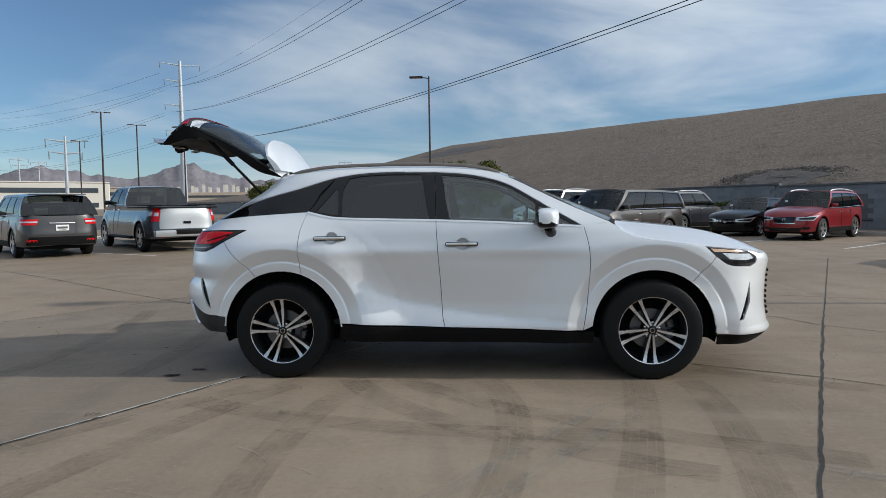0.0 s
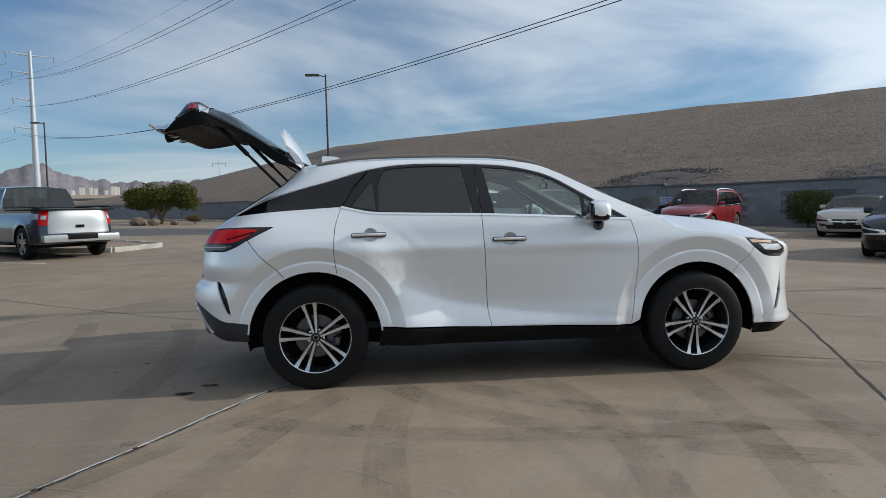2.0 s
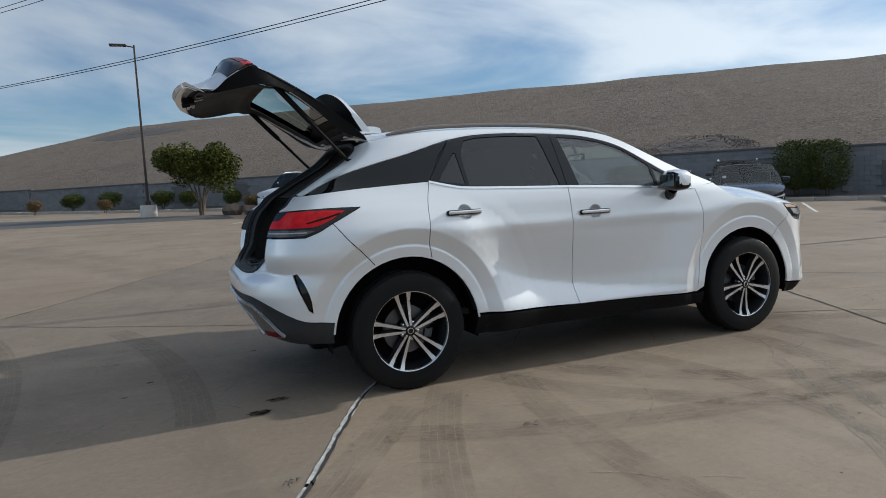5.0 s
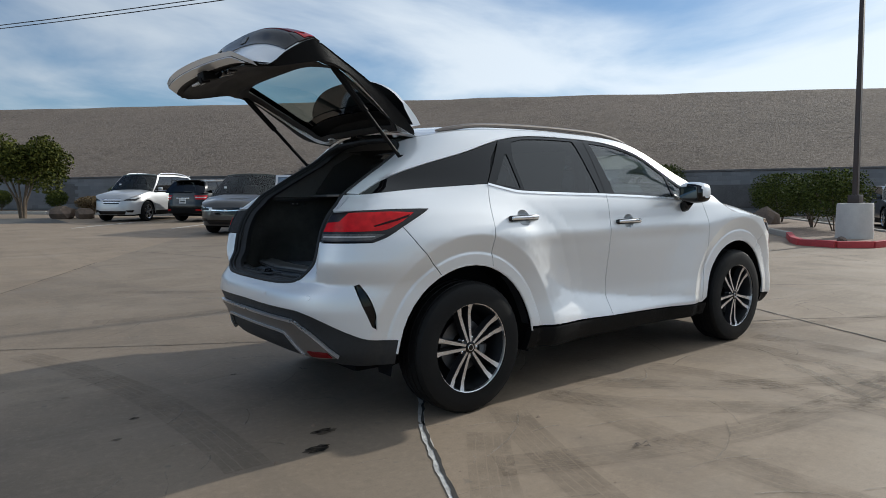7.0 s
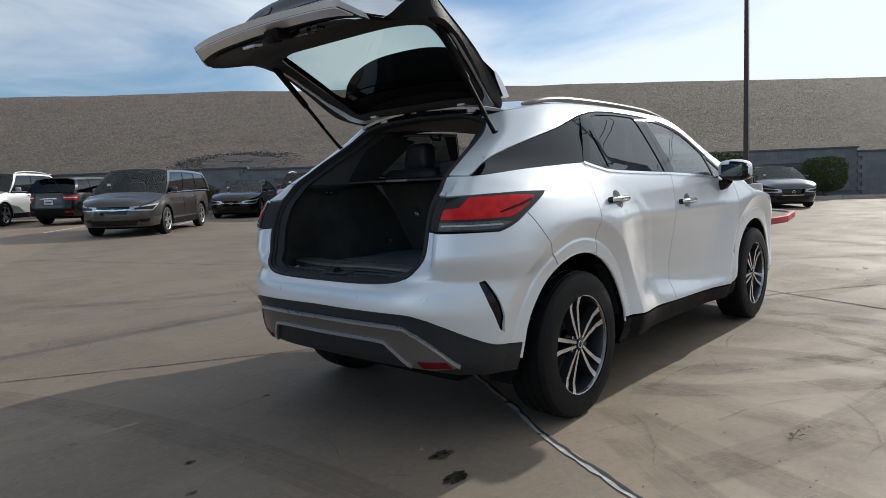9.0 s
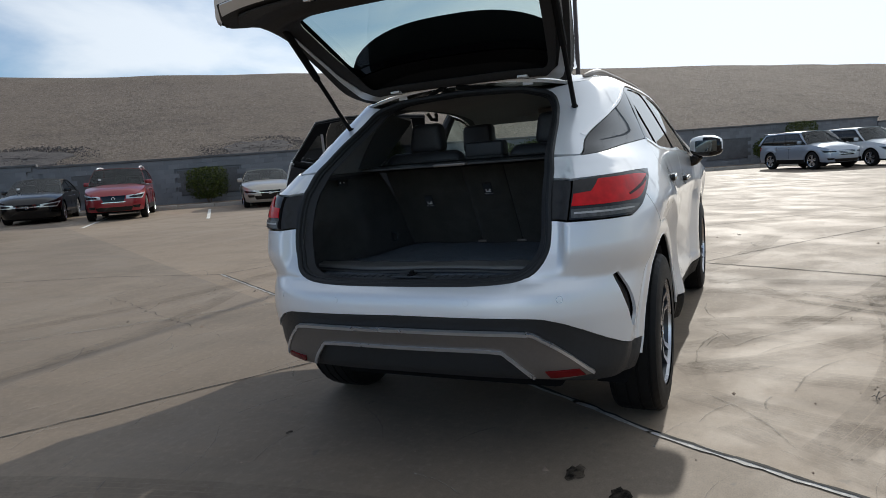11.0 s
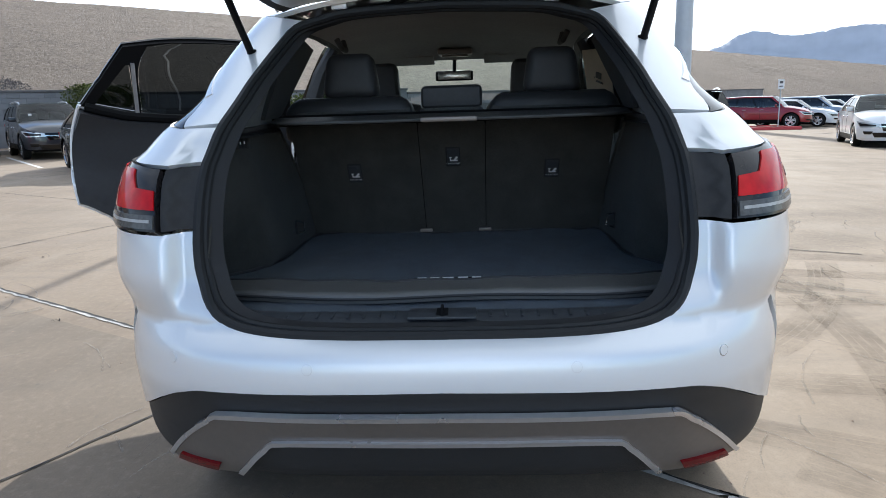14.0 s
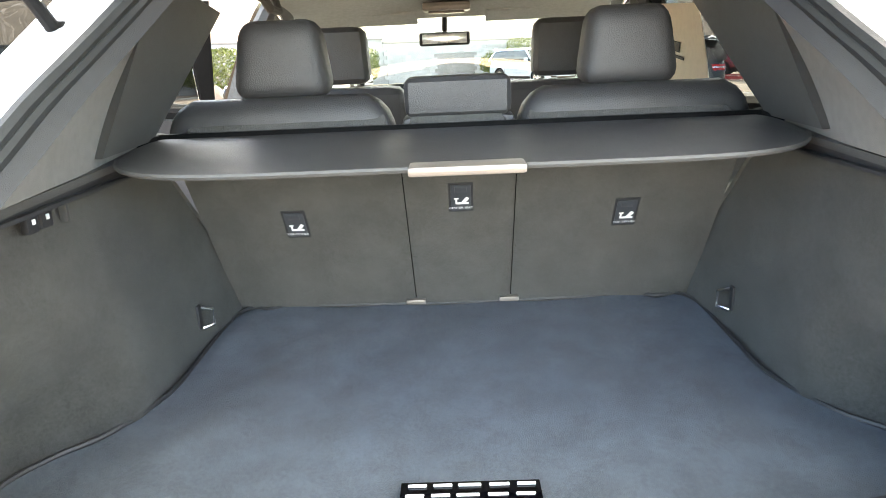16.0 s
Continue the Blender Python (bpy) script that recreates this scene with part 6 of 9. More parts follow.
# doors
def door(front, m_):
    fl = lambda q: [(m_ * s, z) for s, z in q]
    if front:
        low = outline(qx(GAP_MID), qx(BELT_F), qx(GAP_FRONT[::-1]), qx([(2.335, 0.375), (1.283, 0.40)]))
        frame_o = outline(qx([(1.222, 1.228), (1.205, 1.603)]), qx(WTOP_F), qx([(2.345, 1.168), (1.70, 1.206), (1.222, 1.228)]))
        pane = outline(qx([(1.325, 1.232), (1.262, 1.582)]), qx([(1.42, 1.570), (1.60, 1.538), (1.78, 1.478), (1.97, 1.365)]), qx([(1.985, 1.345), (1.985, 1.200)]), qx([(1.98, 1.200), (1.70, 1.215), (1.325, 1.232)]))
        pane2 = outline(qx([(2.015, 1.335), (2.24, 1.195)]), qx([(2.24, 1.185), (2.015, 1.196)]))
        belt, glassm = BELT_F, M_GLASS_DOOR
        hx, hz = 1.42, 1.043
    else:
        aA = math.degrees(math.atan2(0.435 - 0.375, 0.474))
        low = outline(arcR(aA, aR1), qx(GAP_REAR), qx(BELT_R), qx(GAP_MID[::-1]), qx([(1.283, 0.40), (0.474, 0.435)]))
        frame_o = outline(qx([(0.208, 1.305), (0.405, 1.572)]), qx(WTOP_R), qx([(1.205, 1.603), (1.222, 1.228)]), qx(BELT_R[::-1]))
        pane = outline(qx([(0.482, 1.272), (0.476, 1.46), (0.520, 1.568)]), qx([(0.62, 1.588), (0.84, 1.596), (1.09, 1.592)]), qx([(1.10, 1.585), (1.165, 1.245)]), qx([(1.16, 1.243), (0.80, 1.252), (0.482, 1.272)]))
        pane2 = outline(qx([(0.275, 1.310), (0.420, 1.485)]), qx([(0.434, 1.485), (0.452, 1.281)]), qx([(0.445, 1.281), (0.275, 1.310)]))
        belt, glassm = BELT_R, M_GLASS_DARK
        hx, hz = 0.40, 1.100
    cx_ = hx + 0.008
    pit = [(sx(cx_ + 0.052 * a, hz + 0.047 * b), hz + 0.047 * b) for a, b in arc2(0, 0, 1, 0, 360, 28)[:-1]]
    d = mkp("front_door" if front else "rear_door", patch(body, fl(low), [fl(pit)], lines=[fl(q) for q in CREASE_R + CREASE_F + [SCOOP]], step=0.026), M_WHITE, suv)
    mkp("window_frame", patch(body, fl(frame_o), [fl(pane), fl(pane2)], back=0.003), M_GLOSSBLACK, d)
    mkp("door_glass", patch(body, fl(pane), gap=0, back=0.008, flange=0.004), glassm, d)
    mkp("quarter_glass", patch(body, fl(pane2), gap=0, back=0.008, flange=0.004), glassm, d)
    mkp("belt_trim", patch(body, fl(outline(qx([(x, z - 0.006) for x, z in belt]), qx([(x, z + 0.010) for x, z in belt[::-1]]))), gap=0.001, back=-0.004, flange=0.01), M_CHROME, d, "chrome window line")
    # handle: a black-edged grip with a chrome face over a round hollow
    y0 = side_y(hx, hz)
    tilt = math.degrees(math.atan2(side_y(hx + 0.1, hz) - side_y(hx - 0.1, hz), 0.2))
    H_ = Matrix.Translation((hx, m_ * (y0 + 0.020), hz)) @ pose(0, 0, 0, 0, 0, m_ * tilt)
    gv, gf = rbox((0, 0, 0), (0.252, 0.030, 0.040), 0.0145, 3)
    gv = [(x, y - m_ * 0.014 * (abs(x) / 0.126) ** 4, z * (1 - 0.25 * (abs(x) / 0.126) ** 6)) for x, y, z in gv]
    mk("door_handle", [tuple(H_ @ Vector(p)) for p in gv], gf, M_GLOSSBLACK, d)
    gv, gf = rbox((0, 0, 0), (0.236, 0.012, 0.021), 0.0055, 3)
    gv = [(x, y + m_ * (0.014 - 0.014 * (abs(x) / 0.126) ** 4), z + 0.002) for x, y, z in gv]
    mk("handle_trim", [tuple(H_ @ Vector(p)) for p in gv], gf, M_CHROME, d, "chrome handle face")
    pit = [(sx(cx_ + 0.056 * a, hz + 0.051 * b), hz + 0.051 * b) for a, b in arc2(0, 0, 1, 0, 360, 28)[:-1]]
    mkp("handle_cup", patch(lambda s, z: body(s, z) - np.stack([0 * s, np.sign(s) * (0.034 * np.clip(1 - ((np.abs(s) - sx(cx_, hz)) / 0.052) ** 2 - ((z - hz) / 0.047) ** 2, 0, 1) ** 0.6), 0 * s], -1), fl(pit), gap=0, back=0.0012, flange=0, step=0.010), M_WHITE, d)
    # inner trim
    lo2 = shrink(low, 0.010)
    if not front and m_ > 0:
        ed = [tuple(inner(np.array([a]), np.array([b]))[0] - np.array((0, 0.03, 0))) for a, b in dense(shrink(low, 0.010), 0.03)]
        mk("door_edge", *tube(ed + ed[:1], 0.011, 6), M_WHITE, d)
    if not front:
        cap = [tuple(np.array(body(a, b)) * np.array((1, m_, 1)) - np.array((0, m_ * 0.040, 0.010))) for a, b in qx(BELT_R)]
        mk("belt_cap", *tube(cap[1:-1], 0.024, 8), M_BLACK, d)
    mkp("door_lining", patch(inner, fl(lo2), gap=0, back=0.085, flange=-0.06), M_DOORTRIM, d)
    fo2 = shrink(frame_o, 0.008)
    mkp("frame_lining", patch(body, fl(fo2), [fl(shrink(pane, -0.006)), fl(shrink(pane2, -0.004))], gap=0, back=0.04, flange=-0.034), M_BLACK, d)
    if not front:
        mkp("glass_divider", patch(body, fl(outline(qx([(0.450, 1.280), (0.440, 1.500)]), qx([(0.458, 1.500), (0.468, 1.280)]))), gap=0, back=0.046, flange=-0.01), M_SILVER, d, "bright strip between the two panes")
    return d


door(True, 1), door(True, -1), door(False, -1)
open_door = door(False, 1)
open_door["label"] = "white rear door standing wide open"
HINGE = Vector((1.262, 0.885, 0.5))
open_door.matrix_basis = Matrix.Translation(HINGE) @ pose(0, 0, 0, 0, 0, -60) @ pose(0, 0, 0, 0, 2.5, 0) @ pose(0, 0, 0, -6, 0, 0) @ Matrix.Translation(-HINGE)

# dark shell behind the gaps, arches
def inner_shell():
    s_ = list(np.linspace(sx(-0.40, 0.8), sx(3.35, 0.8), 80))
    out = []
    for m_ in (1, -1):
        loop = outline(arcR(aBump, aR1, 0.50), arcR(aR1, 5, 0.50), qx([(0.51, 0.40), (2.36, 0.36)]), arcF(180 - 3, 5, 0.485), qx([(3.38, 0.40), (3.42, 0.80), (3.1, 0.96), (2.6, 1.06), (2.34, 1.12)]))
        loop = loop + [p for p in qx([(2.30, 1.10), (1.2, 1.15), (0.3, 1.22), (-0.30, 1.22)])] + qx([(-0.40, 1.0), (-0.52, 0.60)])
        if m_ < 0:
            out.append(patch(inner, [(m_ * s, z) for s, z in loop], gap=0, back=0.035, flange=0, step=0.04))
        else:
            l2 = outline(qx([(1.30, 0.38), (2.36, 0.36)]), arcF(177, 5, 0.485), qx([(3.38, 0.40), (3.42, 0.80), (3.1, 0.96), (2.6, 1.06), (2.34, 1.12), (1.30, 1.15)]))
            out.append(patch(inner, l2, gap=0, back=0.035, flange=0, step=0.04))
    return join3(*out)


mkp("inner_shell", inner_shell(), M_DARK, suv)
for c, r in ((REAR_C, R_ARCH), (FRONT_C, F_ARCH)):
    for m_ in (1, -1):
        us = [math.radians(a) for a in np.linspace(-12, 192, 26)]
        v, f = sheet(lambda u, w: (c[0] + (r + 0.012) * math.cos(u), m_ * (0.69 + (side_y(c[0] + r * math.cos(u), max(0.3, c[1] + r * math.sin(u))) - 0.705) * w), c[1] + (r + 0.012) * math.sin(u)), us, [0, 0.5, 1])
        v2, f2 = sheet(lambda u, w: (c[0] + (r + 0.012) * w * math.cos(u), m_ * 0.69, c[1] + (r + 0.012) * w * math.sin(u)), us, [0.0, 1])
        mk("wheel_liner", *join((v, f), (v2, f2)), M_DARK, suv)
        # rolled arch edge
        pts = [(c[0] + r * math.cos(u), m_ * (side_y(c[0] + r * math.cos(u), max(0.36, c[1] + r * math.sin(u))) - 0.006), max(0.36, c[1] + r * math.sin(u))) for u in us[2:-2]]
        mk("arch_lip", *tube(pts, 0.007, 6), M_WHITE, suv)

# floor pan
mk("floor_pan", *join(rbox((1.4, 0, 0.30), (3.9, 1.10, 0.10), 0.03), rbox((1.43, 0, 0.31), (1.75, 1.62, 0.06), 0.02), rbox((-0.15, 0, 0.47), (1.10, 1.39, 0.06), 0.02), rbox((-0.70, 0, 0.47), (0.16, 1.05, 0.06), 0.02)), M_DARK, suv)
mk("exhaust_silencer", *rbox((-0.58, 0.12, 0.40), (0.26, 0.75, 0.12), 0.055, 3), M_DARK, suv)

# ---- wheels, mirrors, tailgate of the SUV ----
def tyre_mesh(c, m_, rad=0.379, rim=0.256, w=0.232, n=120):
    prof = [(-0.5, 0.66), (-0.505, 0.80), (-0.49, 0.90), (-0.46, 0.955), (-0.40, 0.985), (-0.36, 0.992), (-0.355, 0.980), (-0.31, 0.980), (-0.305, 0.995), (-0.135, 1.0), (-0.13, 0.984), (-0.085, 0.984), (-0.08, 1.0),
            (0.08, 1.0), (0.085, 0.984), (0.13, 0.984), (0.135, 1.0), (0.305, 0.995), (0.31, 0.980), (0.355, 0.980), (0.36, 0.992), (0.40, 0.985), (0.46, 0.955), (0.49, 0.90), (0.50, 0.80), (0.5, 0.66)]
    V, F = [], []
    for j, (y, r) in enumerate(prof):
        for k in range(n):
            rr = r
            if (0.36 <= abs(y) <= 0.46 and k % 3 == 0) or (0.135 <= abs(y) <= 0.305 and k % 4 == 0):
                rr = r - 0.007
            if 0.485 < abs(y) and abs(r - 0.8) < 0.01:
                rr = r
            R = rr * rad if rr > 0.67 else rim - 0.002
            a = 2 * math.pi * k / n
            V.append((c[0] + R * math.cos(a), c[1] + m_ * y * w, c[2] + R * math.sin(a)))
    for i in range(len(prof) - 1):
        for k in range(n):
            F.append((i * n + k, i * n + (k + 1) % n, (i + 1) * n + (k + 1) % n, (i + 1) * n + k))
    return V, F


def blade(c, m_, ang, d, yf):
    """One of a pair of spokes: a machined face and a dark flank behind it."""
    a0, a1 = radians(ang + d * 17), radians(ang + d * 9.6)
    r0, r1 = 0.034, 0.250
    p0, p1 = np.array((math.cos(a0), math.sin(a0))) * r0, np.array((math.cos(a1), math.sin(a1))) * r1
    t = (p1 - p0) / np.linalg.norm(p1 - p0)
    q = np.array((-t[1], t[0]))
    st = [(0.0, 0.0065, 0.000), (0.40, 0.0095, -0.006), (0.75, 0.0105, -0.007), (1.0, 0.0155, 0.007)]
    face, flank = ([], []), ([], [])
    rows = []
    for u, w, dy in st:
        pc = p0 + (p1 - p0) * u
        rows.append((pc - q * w, pc + q * w, dy))
    for a, b, dy in rows:
        for pt in (a, b):
            face[0].append((c[0] + pt[0], c[1] + m_ * (yf + dy), c[2] + pt[1]))
    for i in range(3):
        face[1].append((2 * i, 2 * i + 1, 2 * i + 3, 2 * i + 2))
    for a, b, dy in rows:
        e = 0.006
        for pt, s_ in ((a, -1), (b, 1)):
            flank[0].append((c[0] + pt[0], c[1] + m_ * (yf + dy - 0.001), c[2] + pt[1]))
            pt2 = pt + q * s_ * e
            flank[0].append((c[0] + pt2[0], c[1] + m_ * (yf + dy - 0.045), c[2] + pt2[1]))
    for i in range(3):
        k = 4 * i
        flank[1].extend([(k, k + 4, k + 5, k + 1), (k + 2, k + 3, k + 7, k + 6), (k + 1, k + 5, k + 7, k + 3)])
    return face, flank


def wheel(x, m_, ang0):
    c = (x, m_ * 0.816, 0.376)
    w = mk("wheel", *tyre_mesh(c, m_), M_RUBBER, suv, "19-inch wheel with black tyre and five split spokes", sharp=28)
    rimp = [(0.106, 0.2575), (0.1105, 0.2555), (0.1085, 0.2495), (0.094, 0.2475)]
    mk("rim_lip", *lathe([(m_ * y, r) for y, r in rimp], c, 72), M_RIMFACE, w)
    mk("rim_barrel", *lathe([(m_ * y, r) for y, r in [(0.094, 0.248), (0.05, 0.236), (-0.06, 0.228), (-0.11, 0.245)]], c, 64), M_RIMDARK, w)
    fa, fk = [], []
    for k in range(5):
        for d in (1, -1):
            a, b = blade(c, m_, ang0 + 72 * k, d, 0.092)
            fa.append(a), fk.append(b)
    for a, b in zip(fa, fk):
        mk("spoke_face", *a, M_RIMFACE, w)
        mk("spoke", *b, M_RIMDARK, w)
    mk("hub", *lathe([(m_ * y, r) for y, r in [(0.03, 0.060), (0.078, 0.050), (0.086, 0.034), (0.0865, 0.030)]], c, 40), M_RIMDARK, w)
    mk("hub_cap", *lathe([(m_ * y, r) for y, r in [(0.080, 0.031), (0.0945, 0.030), (0.0965, 0.026), (0.095, 0.0001)]], c, 40), M_GLOSSBLACK, w)
    mk("hub_ring", *lathe([(m_ * y, r) for y, r in [(0.0955, 0.0205), (0.0975, 0.019), (0.0975, 0.0165), (0.0955, 0.0155)]], c, 32), M_CHROME, w)
    mk("brake_disc", *lathe([(m_ * y, r) for y, r in [(-0.01, 0.07), (0.015, 0.075), (0.015, 0.155), (-0.01, 0.155)]], c, 48), M_STEEL, w)
    ca = [(c[0] + 0.15 * math.cos(a), c[1] + m_ * 0.01, c[2] + 0.15 * math.sin(a)) for a in np.linspace(-0.45, 0.45, 6)]
    mk("brake_caliper", *tube(ca, 0.034, 8), M_STEEL, w)
    nuts = [lathe([(m_ * 0.04, 0.010), (m_ * 0.078, 0.010), (m_ * 0.080, 0.004)], (c[0] + 0.055 * math.cos(radians(ang0 + 36 + 72 * k)), c[1], c[2] + 0.055 * math.sin(radians(ang0 + 36 + 72 * k))), 6) for k in range(5)]
    for q in nuts:
        mk("wheel_nut", *q, M_CHROME, w)
    mk("wheel_back", *lathe([(m_ * -0.05, 0.232), (m_ * -0.05, 0.001)], c, 40), M_DARK, w)
    return w


wheel(0.0, -1, 28), wheel(2.85, -1, 50), wheel(0.0, 1, 40), wheel(2.85, 1, 10)


def wing_mirror(m_):
    V, F = [], []
    nu, nv = 18, 16
    for i in range(nu + 1):
        a = math.pi * i / nu - math.pi / 2
        for j in range(nv):
            b = 2 * math.pi * j / nv
            cx, cz = math.copysign(abs(math.cos(b)) ** 0.6, math.cos(b)), math.copysign(abs(math.sin(b)) ** 0.6, math.sin(b))
            k = max(0.0, math.cos(a)) ** 0.45
            V.append((2.065 + 0.085 * cx * k - 0.02 * math.sin(a), m_ * (1.015 + 0.115 * math.sin(a)), 1.232 + 0.078 * cz * k - 0.004 * math.sin(a)))
    top, bot = [], []
    for i in range(nu):
        for j in range(nv):
            q = (i * nv + j, i * nv + (j + 1) % nv, (i + 1) * nv + (j + 1) % nv, (i + 1) * nv + j)
            z = sum(V[k][2] for k in q) / 4
            x = sum(V[k][0] for k in q) / 4
            (top if z > 1.203 and x > 1.995 else bot).append(q)
    mir = mk("wing_mirror", *only(V, bot), M_GLOSSBLACK, suv, "white and black wing mirror")
    mk("mirror_cap", *only(V, top), M_WHITE, mir)
    mg = rbox((0, 0, 0), (0.012, 0.172, 0.104), 0.0055, 2)
    mg = ([(x, y * (1 - 0.20 * (abs(z) / 0.052) ** 4), z * (1 - 0.22 * (abs(y) / 0.086) ** 4)) for x, y, z in mg[0]], mg[1])
    mk("mirror_glass", *mg, M_MIRROR, mir).matrix_basis = Matrix.Translation((1.979, m_ * 1.018, 1.232)) @ pose(0, 0, 0, 0, -5, m_ * 4)
    st = [(2.10, m_ * 0.885, 1.125), (2.09, m_ * 0.93, 1.135), (2.075, m_ * 0.965, 1.165)]
    mk("mirror_stalk", *tube(st, [0.045, 0.04, 0.035], 10), M_GLOSSBLACK, mir)


wing_mirror(1), wing_mirror(-1)

# tailgate, raised: t runs from the hinge to the free edge
gt = np.array([0.0, 0.10, 0.22, 0.45, 0.63, 0.665, 0.70, 0.755, 0.80, 0.86, 0.92, 1.0])
g_ox = pchip(gt, [-0.10, -0.13, -0.21, -0.46, -0.71, -0.80, -0.845, -0.885, -0.93, -0.985, -1.075, -1.20])
g_oz = pchip(gt, [1.665, 1.70, 1.755, 1.935, 2.10, 2.125, 2.105, 2.155, 2.155, 2.06, 2.00, 1.965])
gi = np.array([0.0, 0.10, 0.22, 0.45, 0.63, 0.76, 0.86, 0.94, 1.0])
g_ix = pchip(gi, [-0.10, -0.15, -0.24, -0.45, -0.64, -0.79, -0.92, -1.06, -1.185])
g_iz = pchip(gi, [1.635, 1.645, 1.665, 1.740, 1.815, 1.860, 1.882, 1.910, 1.940])
g_w = pchip(gi, [0.53, 0.56, 0.59, 0.645, 0.685, 0.710, 0.695, 0.645, 0.56])

# the two side edges: outer and inner
g_ex = pchip(gt, [-0.095, -0.125, -0.20, -0.44, -0.69, -0.735, -0.77, -0.825, -0.875, -0.965, -1.060, -1.19])
g_ez = pchip(gt, [1.605, 1.630, 1.678, 1.838, 1.968, 1.990, 2.005, 2.030, 2.012, 1.958, 1.886, 1.955])
g_fx = pchip(gi, [-0.10, -0.15, -0.25, -0.45, -0.62, -0.76, -0.90, -1.06, -1.185])
g_fz = pchip(gi, [1.600, 1.612, 1.640, 1.785, 1.895, 1.930, 1.905, 1.880, 1.932])


def gate_outer(t, v):
    t, v = np.asarray(t, float), np.asarray(v, float)
    k, w = 0.04, np.abs(v) ** 3.2
    bow = 0.05 * (1 - v ** 2) * sstep(t, 0.7, 1.0)
    x, z = g_ox(t) + (g_ix(t) - g_ox(t)) * k, g_oz(t) + (g_iz(t) - g_oz(t)) * k
    return np.stack([x * (1 - w) + g_ex(t) * w - bow, g_w(t) * v, z * (1 - w) + g_ez(t) * w], -1)


def gate_inner(t, v):
    t, v = np.asarray(t, float), np.asarray(v, float)
    w = np.abs(v) ** 6
    k = 0.62 * sstep(t, 0.12, 0.26) * (1 - 0.35 * sstep(t, 0.60, 0.72)) * (1 - sstep(t, 0.88, 0.98)) * (1 - w)
    bow = 0.05 * (1 - v ** 2) * sstep(t, 0.7, 1.0)
    x, z = g_ix(t) * (1 - w) + g_fx(t) * w, g_iz(t) * (1 - w) + g_fz(t) * w
    return np.stack([x + (g_ox(t) - x) * k - bow, g_w(t) * v * 0.99, z + (g_oz(t) - z) * k], -1)


def rect(t0, t1, v0, v1, r=0.04, tilt=0.0):
    pts = []
    for (cx, cy, a0) in ((t1 - r, v1 - r, 0), (t0 + r, v1 - r, 90), (t0 + r, v0 + r, 180), (t1 - r, v0 + r, 270)):
        for i in range(6):
            a = radians(a0 + 90 * i / 5)
            pts.append((cx + r * math.cos(a), (cy + r * math.sin(a)) * (1 + tilt * (cx - t0))))
    return pts


UPC = (-0.45, 0, 1.0)
LOC = (-0.55, 0, 3.0)
gate_rim = [(0.0, -1), (0.25, -1), (0.5, -1), (0.76, -1), (1.0, -1), (1.0, 1), (0.76, 1), (0.5, 1), (0.25, 1), (0.0, 1)]
glass_o = rect(0.24, 0.66, -0.985, 0.985, 0.03)
glass_hole = rect(0.175, 0.640, -0.83, 0.83, 0.06, 0.0)
gate = mkp("tailgate", patch(gate_outer, gate_rim, [glass_o], step=0.022, gap=0, centre=UPC, flange=0), M_WHITE, suv, "raised white tailgate with black inner lining")
mkp("rear_window", patch(gate_outer, glass_o, [], step=0.05, gap=0.002, centre=UPC, back=0.004, flange=0.006), glass("rear_window_glass", (0.52, 0.60, 0.56), 1.5), gate)
# printed black border of the glass
mkp("glass_border", patch(gate_outer, shrink(glass_o, 0.004), [rect(0.30, 0.632, -0.84, 0.84, 0.06, 0.04)], step=0.05, gap=0, centre=UPC, back=0.010, flange=0), M_GLOSSBLACK, gate)
lining = [(0.115, -0.80), (0.20, -0.89), (0.45, -0.91), (0.72, -0.93), (0.90, -0.93), (0.955, -0.84), (0.955, 0.84), (0.90, 0.93), (0.72, 0.93), (0.45, 0.91), (0.20, 0.89), (0.115, 0.80)]
mkp("gate_frame", patch(gate_inner, gate_rim, [shrink(lining, 0.01)], step=0.035, gap=0, centre=LOC, flange=0), M_LINING, gate)
strip_w = [(0.03, -0.93), (0.16, -0.955), (0.35, -0.958), (0.60, -0.958), (0.60, -0.940), (0.35, -0.934), (0.20, -0.905), (0.115, -0.80), (0.115, 0.80), (0.20, 0.905), (0.35, 0.934), (0.60, 0.940), (0.60, 0.958), (0.35, 0.958), (0.16, 0.955), (0.03, 0.93)]
mkp("gate_paint", patch(gate_inner, strip_w, step=0.03, gap=0, centre=LOC, back=-0.006, flange=0.006), M_WHITE, gate)
mkp("gate_lining", patch(gate_inner, lining, [glass_hole], step=0.02, gap=0, centre=LOC, back=-0.014, flange=0.008), M_LINING, gate, "black plastic tailgate lining")
# rim that closes outer and inner skin, and the black seal side
path_rim = dense(gate_rim, 0.05)
V, F = [], []
for t, v in path_rim:
    V += [tuple(gate_outer(t, v)), tuple(gate_inner(t, v))]
n_ = len(path_rim)
for i in range(n_):
    j = (i + 1) % n_
    F.append((2 * i, 2 * j, 2 * j + 1, 2 * i + 1))
lipf = [q for q in F if min(path_rim[i // 2][0] for i in q) > 0.915]
mk("gate_edge", *only(V, [q for q in F if q not in lipf]), M_BLACK, gate)
lip_ = mkp("gate_lip", patch(gate_inner, rect(0.972, 0.999, -0.98, 0.98, 0.010), step=0.03, gap=0, centre=LOC, back=-0.006, flange=0.012), M_WHITE, gate)
mk("lip_edge", *only(V, lipf), M_WHITE, lip_)
mkp("spoiler_backing", patch(gate_outer, rect(0.03, 0.262, -0.95, 0.95, 0.02), step=0.04, gap=0, centre=UPC, back=0.016, flange=0), M_BLACK, gate)
